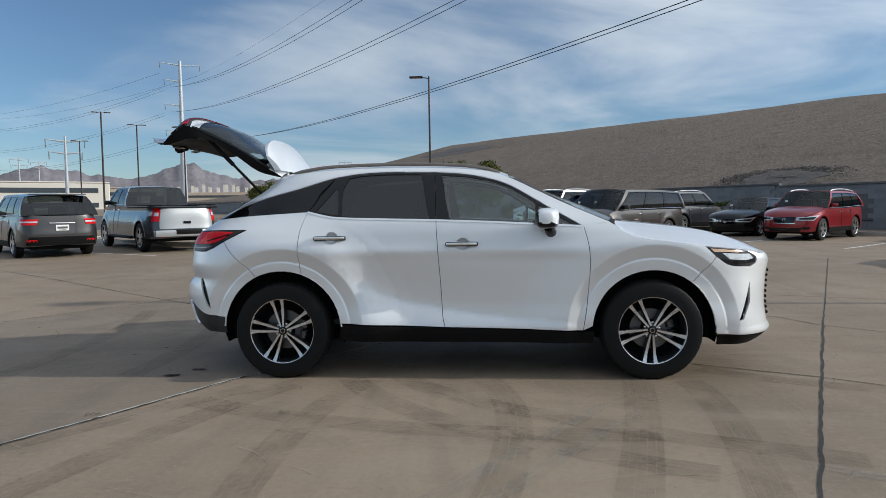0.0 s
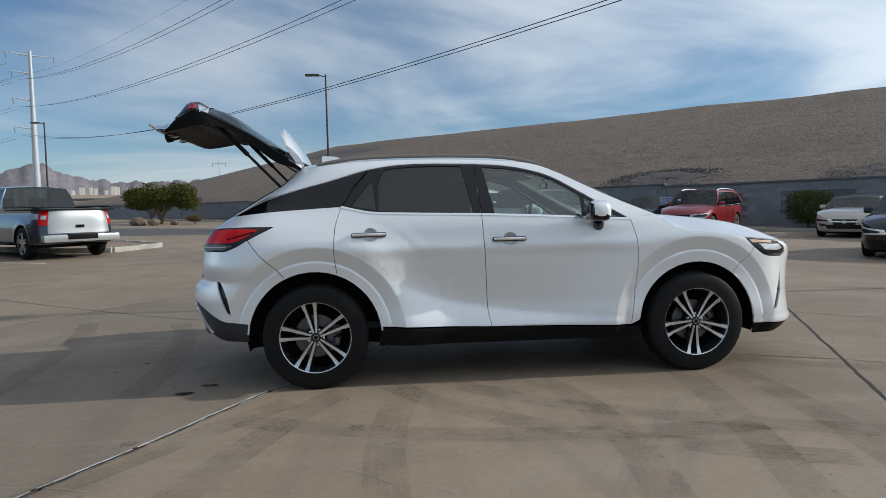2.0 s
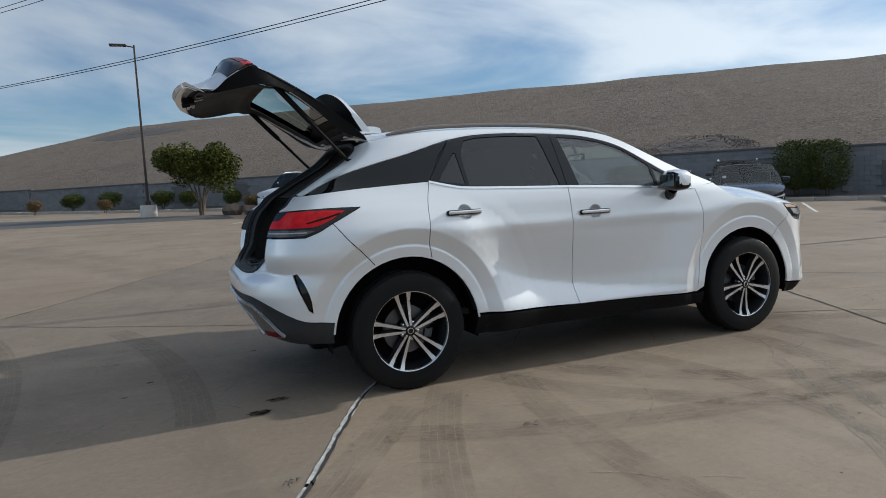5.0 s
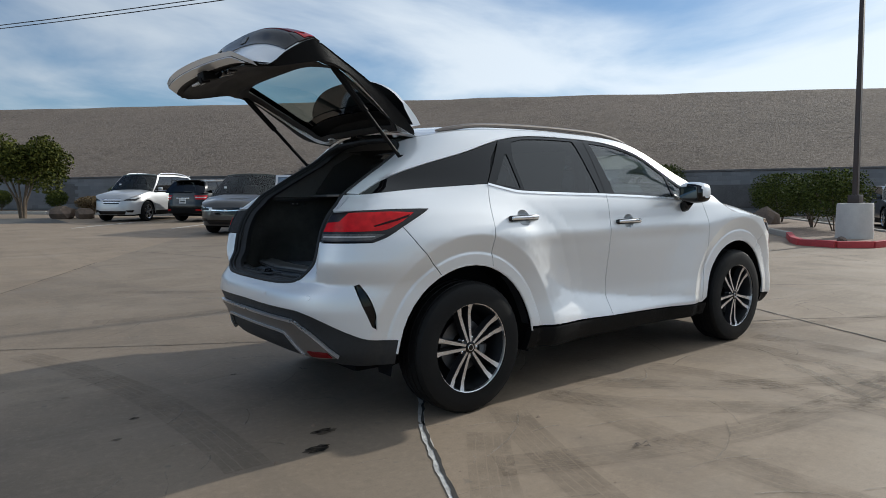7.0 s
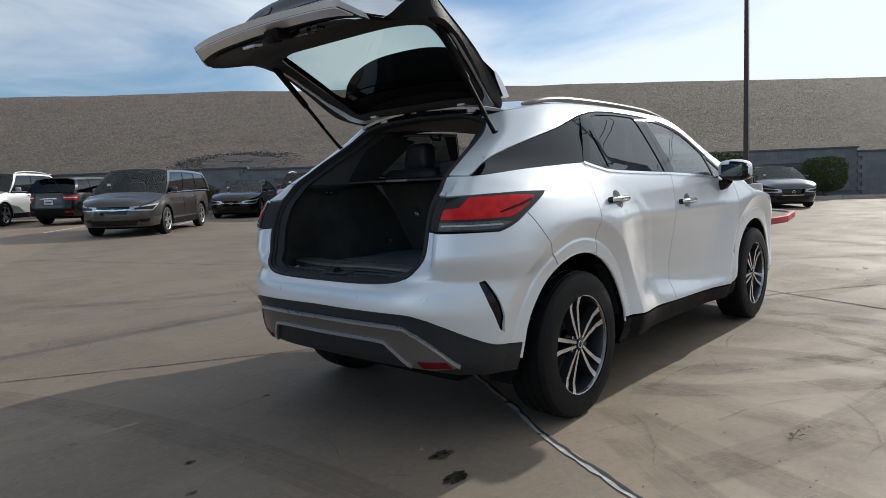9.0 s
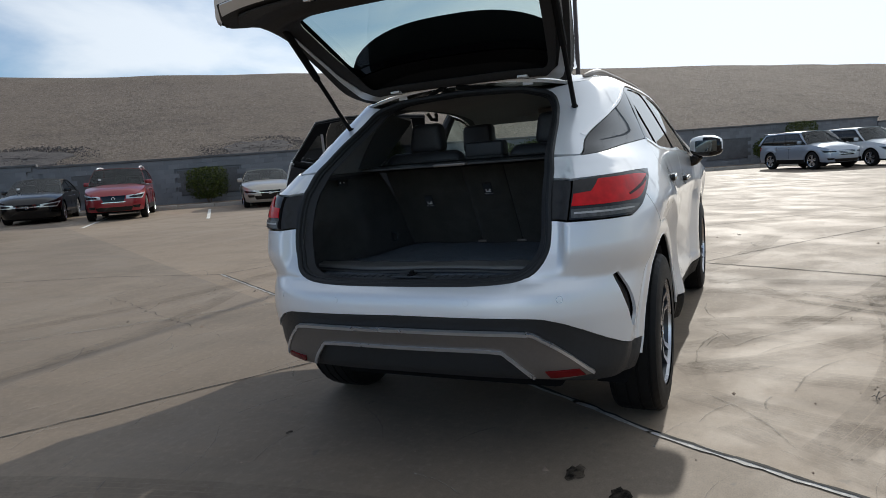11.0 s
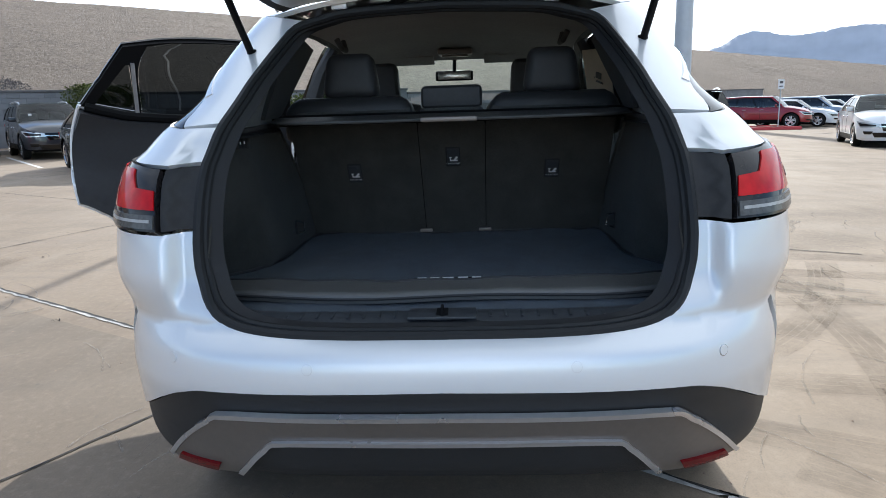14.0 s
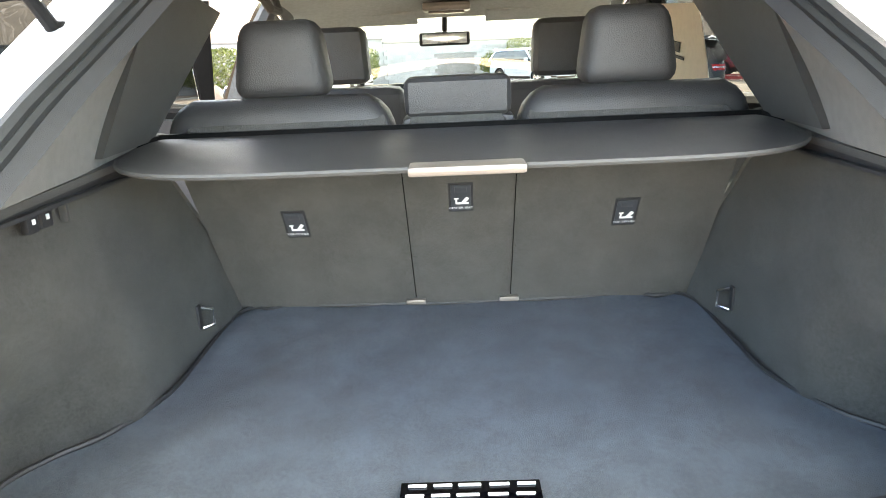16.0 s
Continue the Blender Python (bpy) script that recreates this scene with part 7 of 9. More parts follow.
# lamp bar across the outside
bar_loop = [(0.735, v) for v in np.linspace(-0.985, 0.985, 15)] + [(0.858, v) for v in np.linspace(0.985, -0.985, 15)]
mkp("light_bar", patch(gate_outer, bar_loop, step=0.016, gap=0, centre=UPC, back=-0.006, flange=0.012), M_LAMPDARK, gate, "full-width red light bar")
bar2 = [(0.752, v) for v in np.linspace(-0.90, 0.90, 15)] + [(0.792, v) for v in np.linspace(0.88, -0.88, 15)]
mkp("red_lens", patch(gate_outer, bar2, step=0.016, gap=0, centre=UPC, back=-0.011, flange=0.008), M_REFLECT, gate)
for m_ in (1, -1):
    le = [(0.72, m_ * 0.997), (0.815, m_ * 0.997), (0.805, m_ * 0.86), (0.73, m_ * 0.84)]
    mkp("gate_side_trim", patch(gate_outer, [(0.20, m_ * 0.950), (0.71, m_ * 0.950), (0.71, m_ * 1.0), (0.20, m_ * 1.0)], step=0.03, gap=0, centre=UPC, back=-0.006, flange=0.010), M_BLACK, gate)
    end_ = mkp("lamp_end", patch(gate_outer, le, step=0.03, gap=0, centre=UPC, back=-0.009, flange=0.014), M_LAMPDARK, gate)
    mkp("red_lens", patch(gate_outer, [(0.745, m_ * 0.985), (0.790, m_ * 0.985), (0.785, m_ * 0.87), (0.748, m_ * 0.86)], step=0.03, gap=0, centre=UPC, back=-0.012, flange=0.006), M_RED, end_)
for v in (-0.30, 0.30):
    mkp("plate_lamp", patch(gate_outer, rect(0.828, 0.846, v - 0.045, v + 0.045, 0.006), step=0.03, gap=0, centre=UPC, back=-0.010, flange=0.006), M_LAMPSMOKE, gate)
# spoiler over the window
sec = [(-0.072, 1.655), (-0.120, 1.76), (-0.198, 1.885), (-0.258, 1.955), (-0.284, 1.952), (-0.266, 1.88), (-0.216, 1.77), (-0.165, 1.655)]
V, F = [], []
ys = list(np.linspace(-0.575, 0.575, 25))
ks = [0.05 + 0.95 * max(0.0, 1 - (abs(y) / 0.580) ** 2.6) ** 0.62 for y in ys]
for y, k in zip(ys, ks):
    for x, z in sec:
        V.append((-0.10 + (x + 0.10) * (0.5 + 0.5 * k), y, 1.655 + (z - 1.655) * (0.30 + 0.70 * k)))
m_n = len(sec)
for i in range(len(ys) - 1):
    for j in range(m_n):
        F.append((i * m_n + j, i * m_n + (j + 1) % m_n, (i + 1) * m_n + (j + 1) % m_n, (i + 1) * m_n + j))
F += [tuple(range(m_n)), tuple((len(ys) - 1) * m_n + j for j in range(m_n))[::-1]]
under = [q for q in F if len(q) == 4 and all(i % m_n in (4, 5, 6, 7) for i in q)]
spo = mk("spoiler", *only(V, [q for q in F if q not in under]), M_WHITE, gate, sharp=40)
mk("spoiler_underside", *only(V, under), M_BLACK, spo, "black spoiler underside")
# lining details: latch block, handle recess, label, pull switch, bump stops
G = pose(0, 0, 0, 0, -12, 0)
mk("gate_latch", *join(rbox((0, 0, 0), (0.09, 0.10, 0.05), 0.010), rbox((-0.025, 0.01, -0.018), (0.05, 0.05, 0.03), 0.008)), M_BLACK, gate).matrix_basis = Matrix.Translation((-1.155, -0.115, 1.905)) @ G
mk("pull_recess", *join(rbox((0, 0, 0), (0.06, 0.10, 0.03), 0.010), rbox((0.0, -0.085, 0.002), (0.045, 0.05, 0.026), 0.006)), M_GLOSSBLACK, gate).matrix_basis = Matrix.Translation((-1.105, -0.235, 1.905)) @ G
sw_ = mk("gate_switch", *rbox((0, 0, 0), (0.050, 0.095, 0.012), 0.003), M_WHITEPRINT, gate, "pale grey close-button panel")
sw_.matrix_basis = Matrix.Translation((-1.135, 0.125, 1.896)) @ G
for yb in (-0.022, 0.018):
    mk("button", *rbox((0, yb, -0.007), (0.012, 0.018, 0.005), 0.001, 1), M_BLACK, sw_)
for yb in (-0.40, -0.05, 0.18):
    mk("bump_stop", *lathe([(-0.006, 0.009), (0.0, 0.011), (0.012, 0.009)], (0, 0, 0), 12), M_BLACK, gate).matrix_basis = pose(-1.205 + 0.10 * yb * yb, yb, 1.944, 90, 0, 0)
mk("gate_grommets", *join(*[lathe([(0, 0.016), (0.004, 0.014), (0.004, 0.001)], (0, 0, 0), 14) for _ in range(1)]), M_BLACK, gate).matrix_basis = pose(-0.145, 0.40, 1.647, 75, 0, 0)
for yh in (0.34, -0.34):
    mk("gate_hinge", *join(rbox((-0.155, yh, 1.636), (0.09, 0.05, 0.012), 0.004), rbox((-0.105, yh, 1.625), (0.016, 0.05, 0.05), 0.004)), M_WHITE, gate)
for yh in (0.06, -0.02):
    mk("wiring_boot", *tube([(-0.14, yh, 1.655), (-0.165, yh + 0.03, 1.628), (-0.13, yh + 0.10 * (1 if yh > 0 else -1), 1.612), (-0.09, yh + 0.14 * (1 if yh > 0 else -1), 1.60)], 0.011, 8), M_BLACK, gate)
for m_ in (1, -1):
    a, b = Vector((-0.235, m_ * 0.593, 1.452)), Vector((-0.700, m_ * 0.630, 1.948))
    mid = a.lerp(b, 0.52)
    mk("gas_strut", *join(tube([a, mid], 0.011, 10), tube([mid, b], 0.0175, 10), rbox(a, (0.035, 0.03, 0.05), 0.008), rbox(b, (0.03, 0.03, 0.03), 0.008)), M_BLACK, suv, "black tailgate strut")

# parking sensors
for y, z in ((0.303, 0.721), (-0.303, 0.721), (0.648, 0.722), (-0.648, 0.722)):
    s_ = sy(abs(y), z) * (1 if y > 0 else -1)
    ring = [(s_ + 0.0115 * math.cos(a), z + 0.0115 * math.sin(a)) for a in np.linspace(0, 2 * math.pi, 16, endpoint=False)]
    sens = mkp("parking_sensor", patch(body, ring, gap=0, back=-0.002, flange=0.004, step=0.006), M_WHITE, suv)
    ring2 = [(s_ + 0.0135 * math.cos(a), z + 0.0135 * math.sin(a)) for a in np.linspace(0, 2 * math.pi, 16, endpoint=False)]
    mkp("sensor_ring", patch(body, ring2, gap=0, back=-0.0008, flange=0.002, step=0.006), M_SILVER, sens)

# aerial fin
mk("roof_aerial", *prism([(0.02, 1.69), (0.18, 1.69), (0.165, 1.726), (0.13, 1.738), (0.03, 1.742), (0.02, 1.735)], "y", -0.016, 0.016), M_WHITE, suv)

# ---- cabin and load space ----
OPEN3 = [tuple(body(sy(y, z), z)) for y, z in curve2(OPEN + [(0.40, 1.566), (0.30, 1.585), (0.0, 1.598)], 0.03)[0:]]
ring = [(x + 0.006, y, z) for x, y, z in OPEN3] + [(x + 0.006, -y, z) for x, y, z in OPEN3[-2:0:-1]]


def ring_tube(pts, rad, sx_=0.0, scale=1.0):
    P = [Vector(((p[0] + sx_), p[1] * scale, 1.18 + (p[2] - 1.18) * scale)) for p in pts]
    n = 8
    V, F = [], []
    for i, p in enumerate(P):
        d = (P[(i + 1) % len(P)] - P[i - 1]).normalized()
        a = d.cross(Vector((1, 0, 0.3))).normalized()
        b = d.cross(a)
        for k in range(n):
            w = 2 * math.pi * k / n
            V.append(p + (a * math.cos(w) + b * math.sin(w)) * rad)
    L = len(P)
    for i in range(L):
        for k in range(n):
            F.append((i * n + k, i * n + (k + 1) % n, ((i + 1) % L) * n + (k + 1) % n, ((i + 1) % L) * n + k))
    return V, F


mk("tailgate_seal", *join(ring_tube(ring, 0.013), ring_tube(ring, 0.010, 0.016, 0.980)), M_SEALRUB, suv, "black rubber seal round the load opening")
L_ = len(ring)
V = [p for p in ring] + [(p[0] + 0.050, p[1] * 0.925, 1.18 + (p[2] - 1.18) * 0.962) for p in ring] + [(p[0] + 0.085, p[1] * 0.955, 1.18 + (p[2] - 1.18) * 0.985) for p in ring]
F = [(i, (i + 1) % L_, L_ + (i + 1) % L_, L_ + i) for i in range(L_)] + [(L_ + i, L_ + (i + 1) % L_, 2 * L_ + (i + 1) % L_, 2 * L_ + i) for i in range(L_)]
mk("opening_trim", V, F, M_DOORTRIM, suv)

FLOOR = 0.775
mk("load_floor", *rbox((-0.22, 0, FLOOR - 0.035), (1.22, 1.30, 0.05), 0.01), M_CARPET, suv)
# sill plate with its ribs and latch
mk("sill_plate", *sheet(lambda u, v: (-0.868 + 0.14 * u, (0.46 + 0.09 * min(1, 1.6 * u)) * v, 0.775 + 0.022 * math.sin(min(1, u * 1.6) * math.pi / 2) - 0.05 * max(0, u - 0.7) + 0.022 * abs(v) ** 7), list(np.linspace(0, 1, 9)), list(np.linspace(-1, 1, 41)), 0.03, (0, 0, -1)), M_SILL, suv)
ribs = [rbox((-0.80, y, 0.797), (0.045, 0.007, 0.004), 0.0015, 1) for y in np.linspace(-0.46, 0.46, 25) if abs(y) > 0.11]
for q in ribs:
    mk("sill_rib", *q, M_SILL, suv)
mk("latch_plate", *rbox((-0.805, 0.0, 0.799), (0.075, 0.165, 0.008), 0.004), M_SILL, suv)
mk("latch_striker", *join(rbox((-0.81, 0, 0.806), (0.045, 0.028, 0.006), 0.002), tube([(-0.835, 0, 0.80), (-0.83, 0, 0.818), (-0.80, 0, 0.818), (-0.79, 0, 0.80)], 0.004, 6)), M_DARK, suv)
# front edge of the load floor carpet
mk("floor_flap", *sheet(lambda u, v: (-0.765 + 0.055 * abs(v) ** 3 + 0.006 * math.sin(v * 9) + 0.14 * u, 0.575 * v, 0.768 + 0.018 * u + 0.0015 * math.sin(v * 17) * (1 - u)), [0, 0.25, 0.5, 0.75, 1], list(np.linspace(-1, 1, 60)), 0.012, (0, 0, -1)), M_MAT, suv)


def load_mat():
    half = [(-0.60, 0.0), (-0.60, 0.30), (-0.595, 0.60), (-0.54, 0.655), (-0.48, 0.715), (-0.40, 0.742), (-0.32, 0.70), (-0.25, 0.637), (-0.11, 0.590), (0.05, 0.587), (0.22, 0.587), (0.30, 0.575), (0.335, 0.545), (0.315, 0.50), (0.345, 0.44), (0.33, 0.34), (0.335, 0.0)]
    c = curve2(half, 0.02)
    loop = outline(c, [(x, -y) for x, y in c[::-1]])
    f = lambda x, y: np.stack([x, y, FLOOR + 0.004 + 0.004 * np.sin(x * 9 + 1.2) * np.cos(y * 7) + 0.003 * np.sin(y * 23 + x * 11)], -1)
    mt = mkp("load_mat", patch(f, loop, step=0.03, gap=0, flange=0.008, centre=(0, 0, 0)), M_MAT, suv, "dark blue-grey carpet load mat with a bound edge")
    edge = [(x, y, FLOOR + 0.007 + 0.004 * math.sin(x * 9 + 1.2) * math.cos(y * 7)) for x, y in dense(loop, 0.02)]
    mk("mat_binding", *tube(edge + edge[:1], 0.005, 6), M_LEATHER, mt)
    fl_ = lambda u, v: (-0.556 - 0.118 * math.sin(u * math.pi / 2) + 0.050 * v * v - 0.006 * math.sin(v * 6), 0.660 * v * (1 - 0.075 * u), FLOOR + 0.042 - 0.004 * u - 0.045 * max(0, u - 0.72) + 0.004 * math.sin(v * 5 + 2) * u + 0.002 * math.sin(v * 19) * (1 - u))
    fp = mk("mat_flap", *sheet(fl_, list(np.linspace(0, 1, 9)), list(np.linspace(-1, 1, 50)), 0.014, (0.2, 0, -1)), M_FLAP, mt, "folded grey leatherette bumper flap")
    rim = [fl_(0, v) for v in np.linspace(-1, 1, 50)] + [fl_(u, 1) for u in np.linspace(0.1, 0.9, 6)] + [fl_(1, v) for v in np.linspace(1, -1, 50)] + [fl_(u, -1) for u in np.linspace(0.9, 0.1, 6)]
    mk("flap_binding", *tube(rim + rim[:1], 0.004, 6), M_DOORTRIM, fp)
    for y in (0.12, -0.12):
        mk("mat_tab", *rbox((0.325, y, FLOOR + 0.015), (0.02, 0.05, 0.012), 0.003), M_SATIN, mt)
    b = mk("mat_badge", *rbox((-0.448, 0.0, FLOOR + 0.012), (0.044, 0.208, 0.004), 0.002), M_GLOSSBLACK, mt, "black badge with a pale emblem word as bars")
    wd = []
    for y, w in ((0.082, 0.028), (0.044, 0.028), (0.004, 0.034), (-0.040, 0.030), (-0.080, 0.028)):
        wd.append(rbox((-0.460, y, FLOOR + 0.0155), (0.006, w, 0.003), 0.001, 1))
        wd.append(rbox((-0.437, y - 0.003, FLOOR + 0.0155), (0.006, w, 0.003), 0.001, 1))
    for q in wd:
        mk("badge_bar", *q, M_WHITEPRINT, mt)


load_mat()


# side linings of the load space
def load_side(m_):
    def f(x, z):
        x, z = np.asarray(x, float), np.asarray(z, float)
        y = 0.60 + 0.02 * sstep(z, 0.8, 1.2) + 0.155 * sstep(-x, 0.17, 0.40) * (1 - 0.8 * sstep(-x, 0.50, 0.74)) * (1 - 0.8 * sstep(z, 0.85, 1.05)) - 0.045 * sstep(-x, 0.55, 0.80) - 0.02 * sstep(x, 0.05, 0.3)
        return np.stack([x, m_ * y, z], -1)
    low = outline([(0.36, 0.76), (-0.78, 0.76), (-0.775, 0.95), (-0.68, 1.16), (-0.58, 1.235)], [(0.02, 1.252), (0.12, 1.16), (0.24, 1.0)])
    s = mkp("load_side", patch(f, low, step=0.05, gap=0, centre=(-0.2, m_ * 3, 1), flange=-0.01), M_CARPET, suv, "charcoal carpeted load space side")
    shelf = sheet(lambda u, v: (-0.56 + 0.64 * u, m_ * (0.58 + 0.02 * u + (0.06 + 0.05 * u) * v), 1.250 - 0.012 * (1 - v) + 0.012 * u), list(np.linspace(0, 1, 12)), [0, 0.12, 0.5, 1], 0.012, (0, 0, -1))
    mk("side_shelf", *shelf, M_TRIM, s)
    mk("shelf_track", *join(rbox((-0.26, m_ * 0.592, 1.218), (0.46, 0.016, 0.007), 0.003), rbox((-0.26, m_ * 0.600, 1.227), (0.46, 0.010, 0.012), 0.002)), M_DOORTRIM, s)
    # pillar lining up to the roof
    pil_x = pchip([0, 0.175, 0.365, 0.555, 0.745, 1.0], [-0.565, -0.485, -0.39, -0.285, -0.195, -0.12])
    pil = sheet(lambda u, v: (float(pil_x(u)) + (0.58 - 0.30 * u) * v, m_ * (0.555 - 0.075 * u * u + (0.075 - 0.015 * u) * v), 1.245 + 0.315 * u), list(np.linspace(0, 1, 12)), list(np.linspace(0, 1, 8)), 0.02, (0.3, m_, 0))
    pl = mk("pillar_lining", *pil, M_PILLAR, s)
    ins = sheet(lambda u, v: (-0.20 + 0.20 * u + (0.24 + 0.13 * u) * v, m_ * (0.585 + 0.02 * v - 0.060 * u), 1.262 + 0.300 * u - 0.045 * v * u), list(np.linspace(0, 1, 12)), list(np.linspace(0, 1, 8)), 0.02, (0.3, m_, 0))
    mk("pillar_inset", *ins, M_TRIM, pl, "darker pillar lining panel")
    hk = mk("tie_hook", *tube([(0.10, m_ * 0.590, 0.830), (0.112, m_ * 0.568, 0.836), (0.112, m_ * 0.568, 0.872), (0.10, m_ * 0.590, 0.880)], 0.0045, 6), M_CHROME, s)
    mk("hook_plate", *rbox((0.104, m_ * 0.597, 0.855), (0.018, 0.006, 0.056), 0.002), M_DOORTRIM, hk)
    if m_ > 0:
        mkp("side_cover", patch(f, outline(curve2([(-0.46, 0.80), (-0.40, 0.96), (-0.42, 1.05), (-0.62, 1.10), (-0.74, 1.08), (-0.74, 0.82)])), step=0.05, gap=0, back=0.004, centre=(-0.2, m_ * 3, 1), flange=0.008), M_TRIM, s)
        for k in range(2):
            bt = mk("seat_release", *rbox((-0.36 + 0.034 * k, m_ * 0.622, 1.198), (0.028, 0.012, 0.034), 0.004), M_DOORTRIM, s)
            mk("release_mark", *rbox((-0.36 + 0.034 * k, m_ * 0.615, 1.198), (0.007, 0.002, 0.008), 0.0005, 1), M_WHITEPRINT, bt)
        mk("bag_hook", *rbox((-0.275, m_ * 0.620, 1.195), (0.010, 0.014, 0.036), 0.004), M_TRIM, s)
    else:
        p = mk("tool_pouch", *rbox((-0.435, m_ * 0.672, 0.930), (0.135, 0.035, 0.150), 0.014, 3), M_SILL, s, "grey plastic wheel-lock holder with a white label")
        mk("pouch_label", *rbox((-0.425, m_ * 0.6535, 0.978), (0.062, 0.003, 0.022), 0.0005, 1), M_WHITEPRINT, p)
        mk("label_bars", *join(*[rbox((-0.448 + 0.005 * k, m_ * 0.6515, 0.980), (0.002, 0.002, 0.010), 0, 1) for k in range(9)]), M_BLACK, p)
    return s


load_side(1), load_side(-1)


def seat_x(z):
    return 0.335 - (z - 0.775) * 0.60


def seat_back(y0, y1, z1, name="rear_seat"):
    f = lambda y, z: np.stack([0.335 - (np.asarray(z, float) - 0.775) * 0.60 + 0.008 * np.abs((np.asarray(y) - (y0 + y1) / 2) / ((y1 - y0) / 2)) ** 12, np.asarray(y, float), np.asarray(z, float)], -1)
    ob = mkp(name, patch(f, rect(y0, y1, 0.77, z1, 0.025), step=0.04, gap=0.0006, centre=(2, 0, 1), flange=0.09), M_CARPET, suv, "black leather rear seat with a carpeted back")
    return ob


mkp("seat_core", patch(lambda y, z: np.stack([0.375 - (np.asarray(z, float) - 0.775) * 0.60, np.asarray(y, float), np.asarray(z, float)], -1), rect(-0.58, 0.58, 0.77, 1.235, 0.02), step=0.08, gap=0, centre=(2, 0, 1), flange=0), M_DARK, suv)
seats = [seat_back(0.1200, 0.585, 1.245), seat_back(-0.1236, 0.1190, 1.245), seat_back(-0.585, -0.1246, 1.245)]
for ob, yc, w in ((seats[0], 0.375, 0.49), (seats[2], -0.375, 0.49)):
    V, F = rbox((0.175, yc, 1.27), (0.13, w, 0.15), 0.06, 4)
    V = [(x, y, z - 0.05 * abs((y - yc) / (w / 2)) ** 4) for x, y, z in V]
    mk("seat_shoulder", V, F, M_LEATHER, ob)
    V, F = rbox((0.225, yc, 1.405), (0.12, 0.215, 0.165), 0.048, 5)
    V = [(x + 0.10 * (z - 1.32), yc + (y - yc) * (1 - 0.22 * (z - 1.33) / 0.16 * 1.0), z) for x, y, z in V]
    hr = mk("head_rest", V, F, M_LEATHER, ob)
    mk("head_rest_posts", *join(*[tube([(0.20, yc + d, 1.25), (0.215, yc + d, 1.36)], 0.007, 8) for d in (-0.06, 0.06)]), M_CHROME, hr)
V, F = rbox((0.155, -0.005, 1.318), (0.10, 0.222, 0.082), 0.022, 3)
mk("head_rest", V, F, M_LEATHER, seats[1])
mk("seat_shoulder", *rbox((0.16, -0.005, 1.255), (0.11, 0.235, 0.05), 0.015, 2), M_LEATHER, seats[1])
# child seat anchors with their marks
for ob, y, z, txt in ((seats[0], 0.372, 1.035, "TOP-TETHER"), (seats[1], -0.004, 1.09, "CENTER SEAT"), (seats[2], -0.372, 1.035, "TOP-TETHER")):
    T = pose(seat_x(z) - 0.004, y, z + 0.012, 0, -31, 0)
    fr = mk("tether_anchor", *join(rbox((0, 0, 0), (0.008, 0.056, 0.088), 0.006)), M_DOORTRIM, ob)
    fr.matrix_basis = T
    mk("anchor_recess", *join(rbox((-0.005, 0, 0.0), (0.003, 0.044, 0.074), 0.003), rbox((-0.006, 0, 0.026), (0.004, 0.026, 0.016), 0.002)), M_SILL, fr)
    mk("anchor_mark", *join(rbox((-0.0075, -0.004, -0.014), (0.001, 0.026, 0.005), 0, 1), rbox((-0.0075, -0.010, -0.005), (0.001, 0.008, 0.018), 0, 1, pose(0, 0, 0, 35, 0, 0)), rbox((-0.0075, 0.010, -0.008), (0.001, 0.004, 0.016), 0, 1), rbox((-0.0075, 0.010, 0.000), (0.001, 0.010, 0.003), 0, 1)), M_WHITEPRINT, fr)
    cu = bpy.data.curves.new("anchor_text", "FONT")
    cu.body, cu.size, cu.align_x = txt, 0.0085, "CENTER"
    tx = new("anchor_text", cu)
    cu.materials.append(M_WHITEPRINT)
    tx.parent = fr
    tx.matrix_basis = Matrix.Translation((-0.0078, 0, -0.030)) @ Matrix(((0, 0, -1, 0), (-1, 0, 0, 0), (0, 1, 0, 0), (0, 0, 0, 1)))
# luggage cover
cov = sheet(lambda u, v: (0.055 - 0.40 * u + 0.22 * u * abs(v) ** 7, (0.60 - 0.0 * u) * v, 1.262 - 0.012 * u + 0.006 * math.sin(u * 3.1)), list(np.linspace(0, 1, 10)), list(np.linspace(-0.985, 0.985, 40)), 0.006, (0, 0, -1))
lc = mk("luggage_cover", *cov, M_LEATHER, suv, "black retractable luggage cover pulled part-way out")
mk("cover_cassette", *join(tube([(0.07, -0.625, 1.250), (0.07, 0.625, 1.250)], 0.021, 10), rbox((0.06, 0.625, 1.256), (0.09, 0.05, 0.030), 0.010), rbox((0.06, -0.625, 1.256), (0.09, 0.05, 0.030), 0.010)), M_BLACK, lc)
mk("cover_handle", *rbox((-0.352, -0.012, 1.250), (0.05, 0.165, 0.014), 0.005), M_SATIN, lc, "grey pull handle")
mk("cover_piping", *tube([(-0.345 + 0.22 * abs(v) ** 7, 0.60 * v, 1.249) for v in np.linspace(-0.985, 0.985, 41)], 0.0045, 6), M_TRIM, lc)

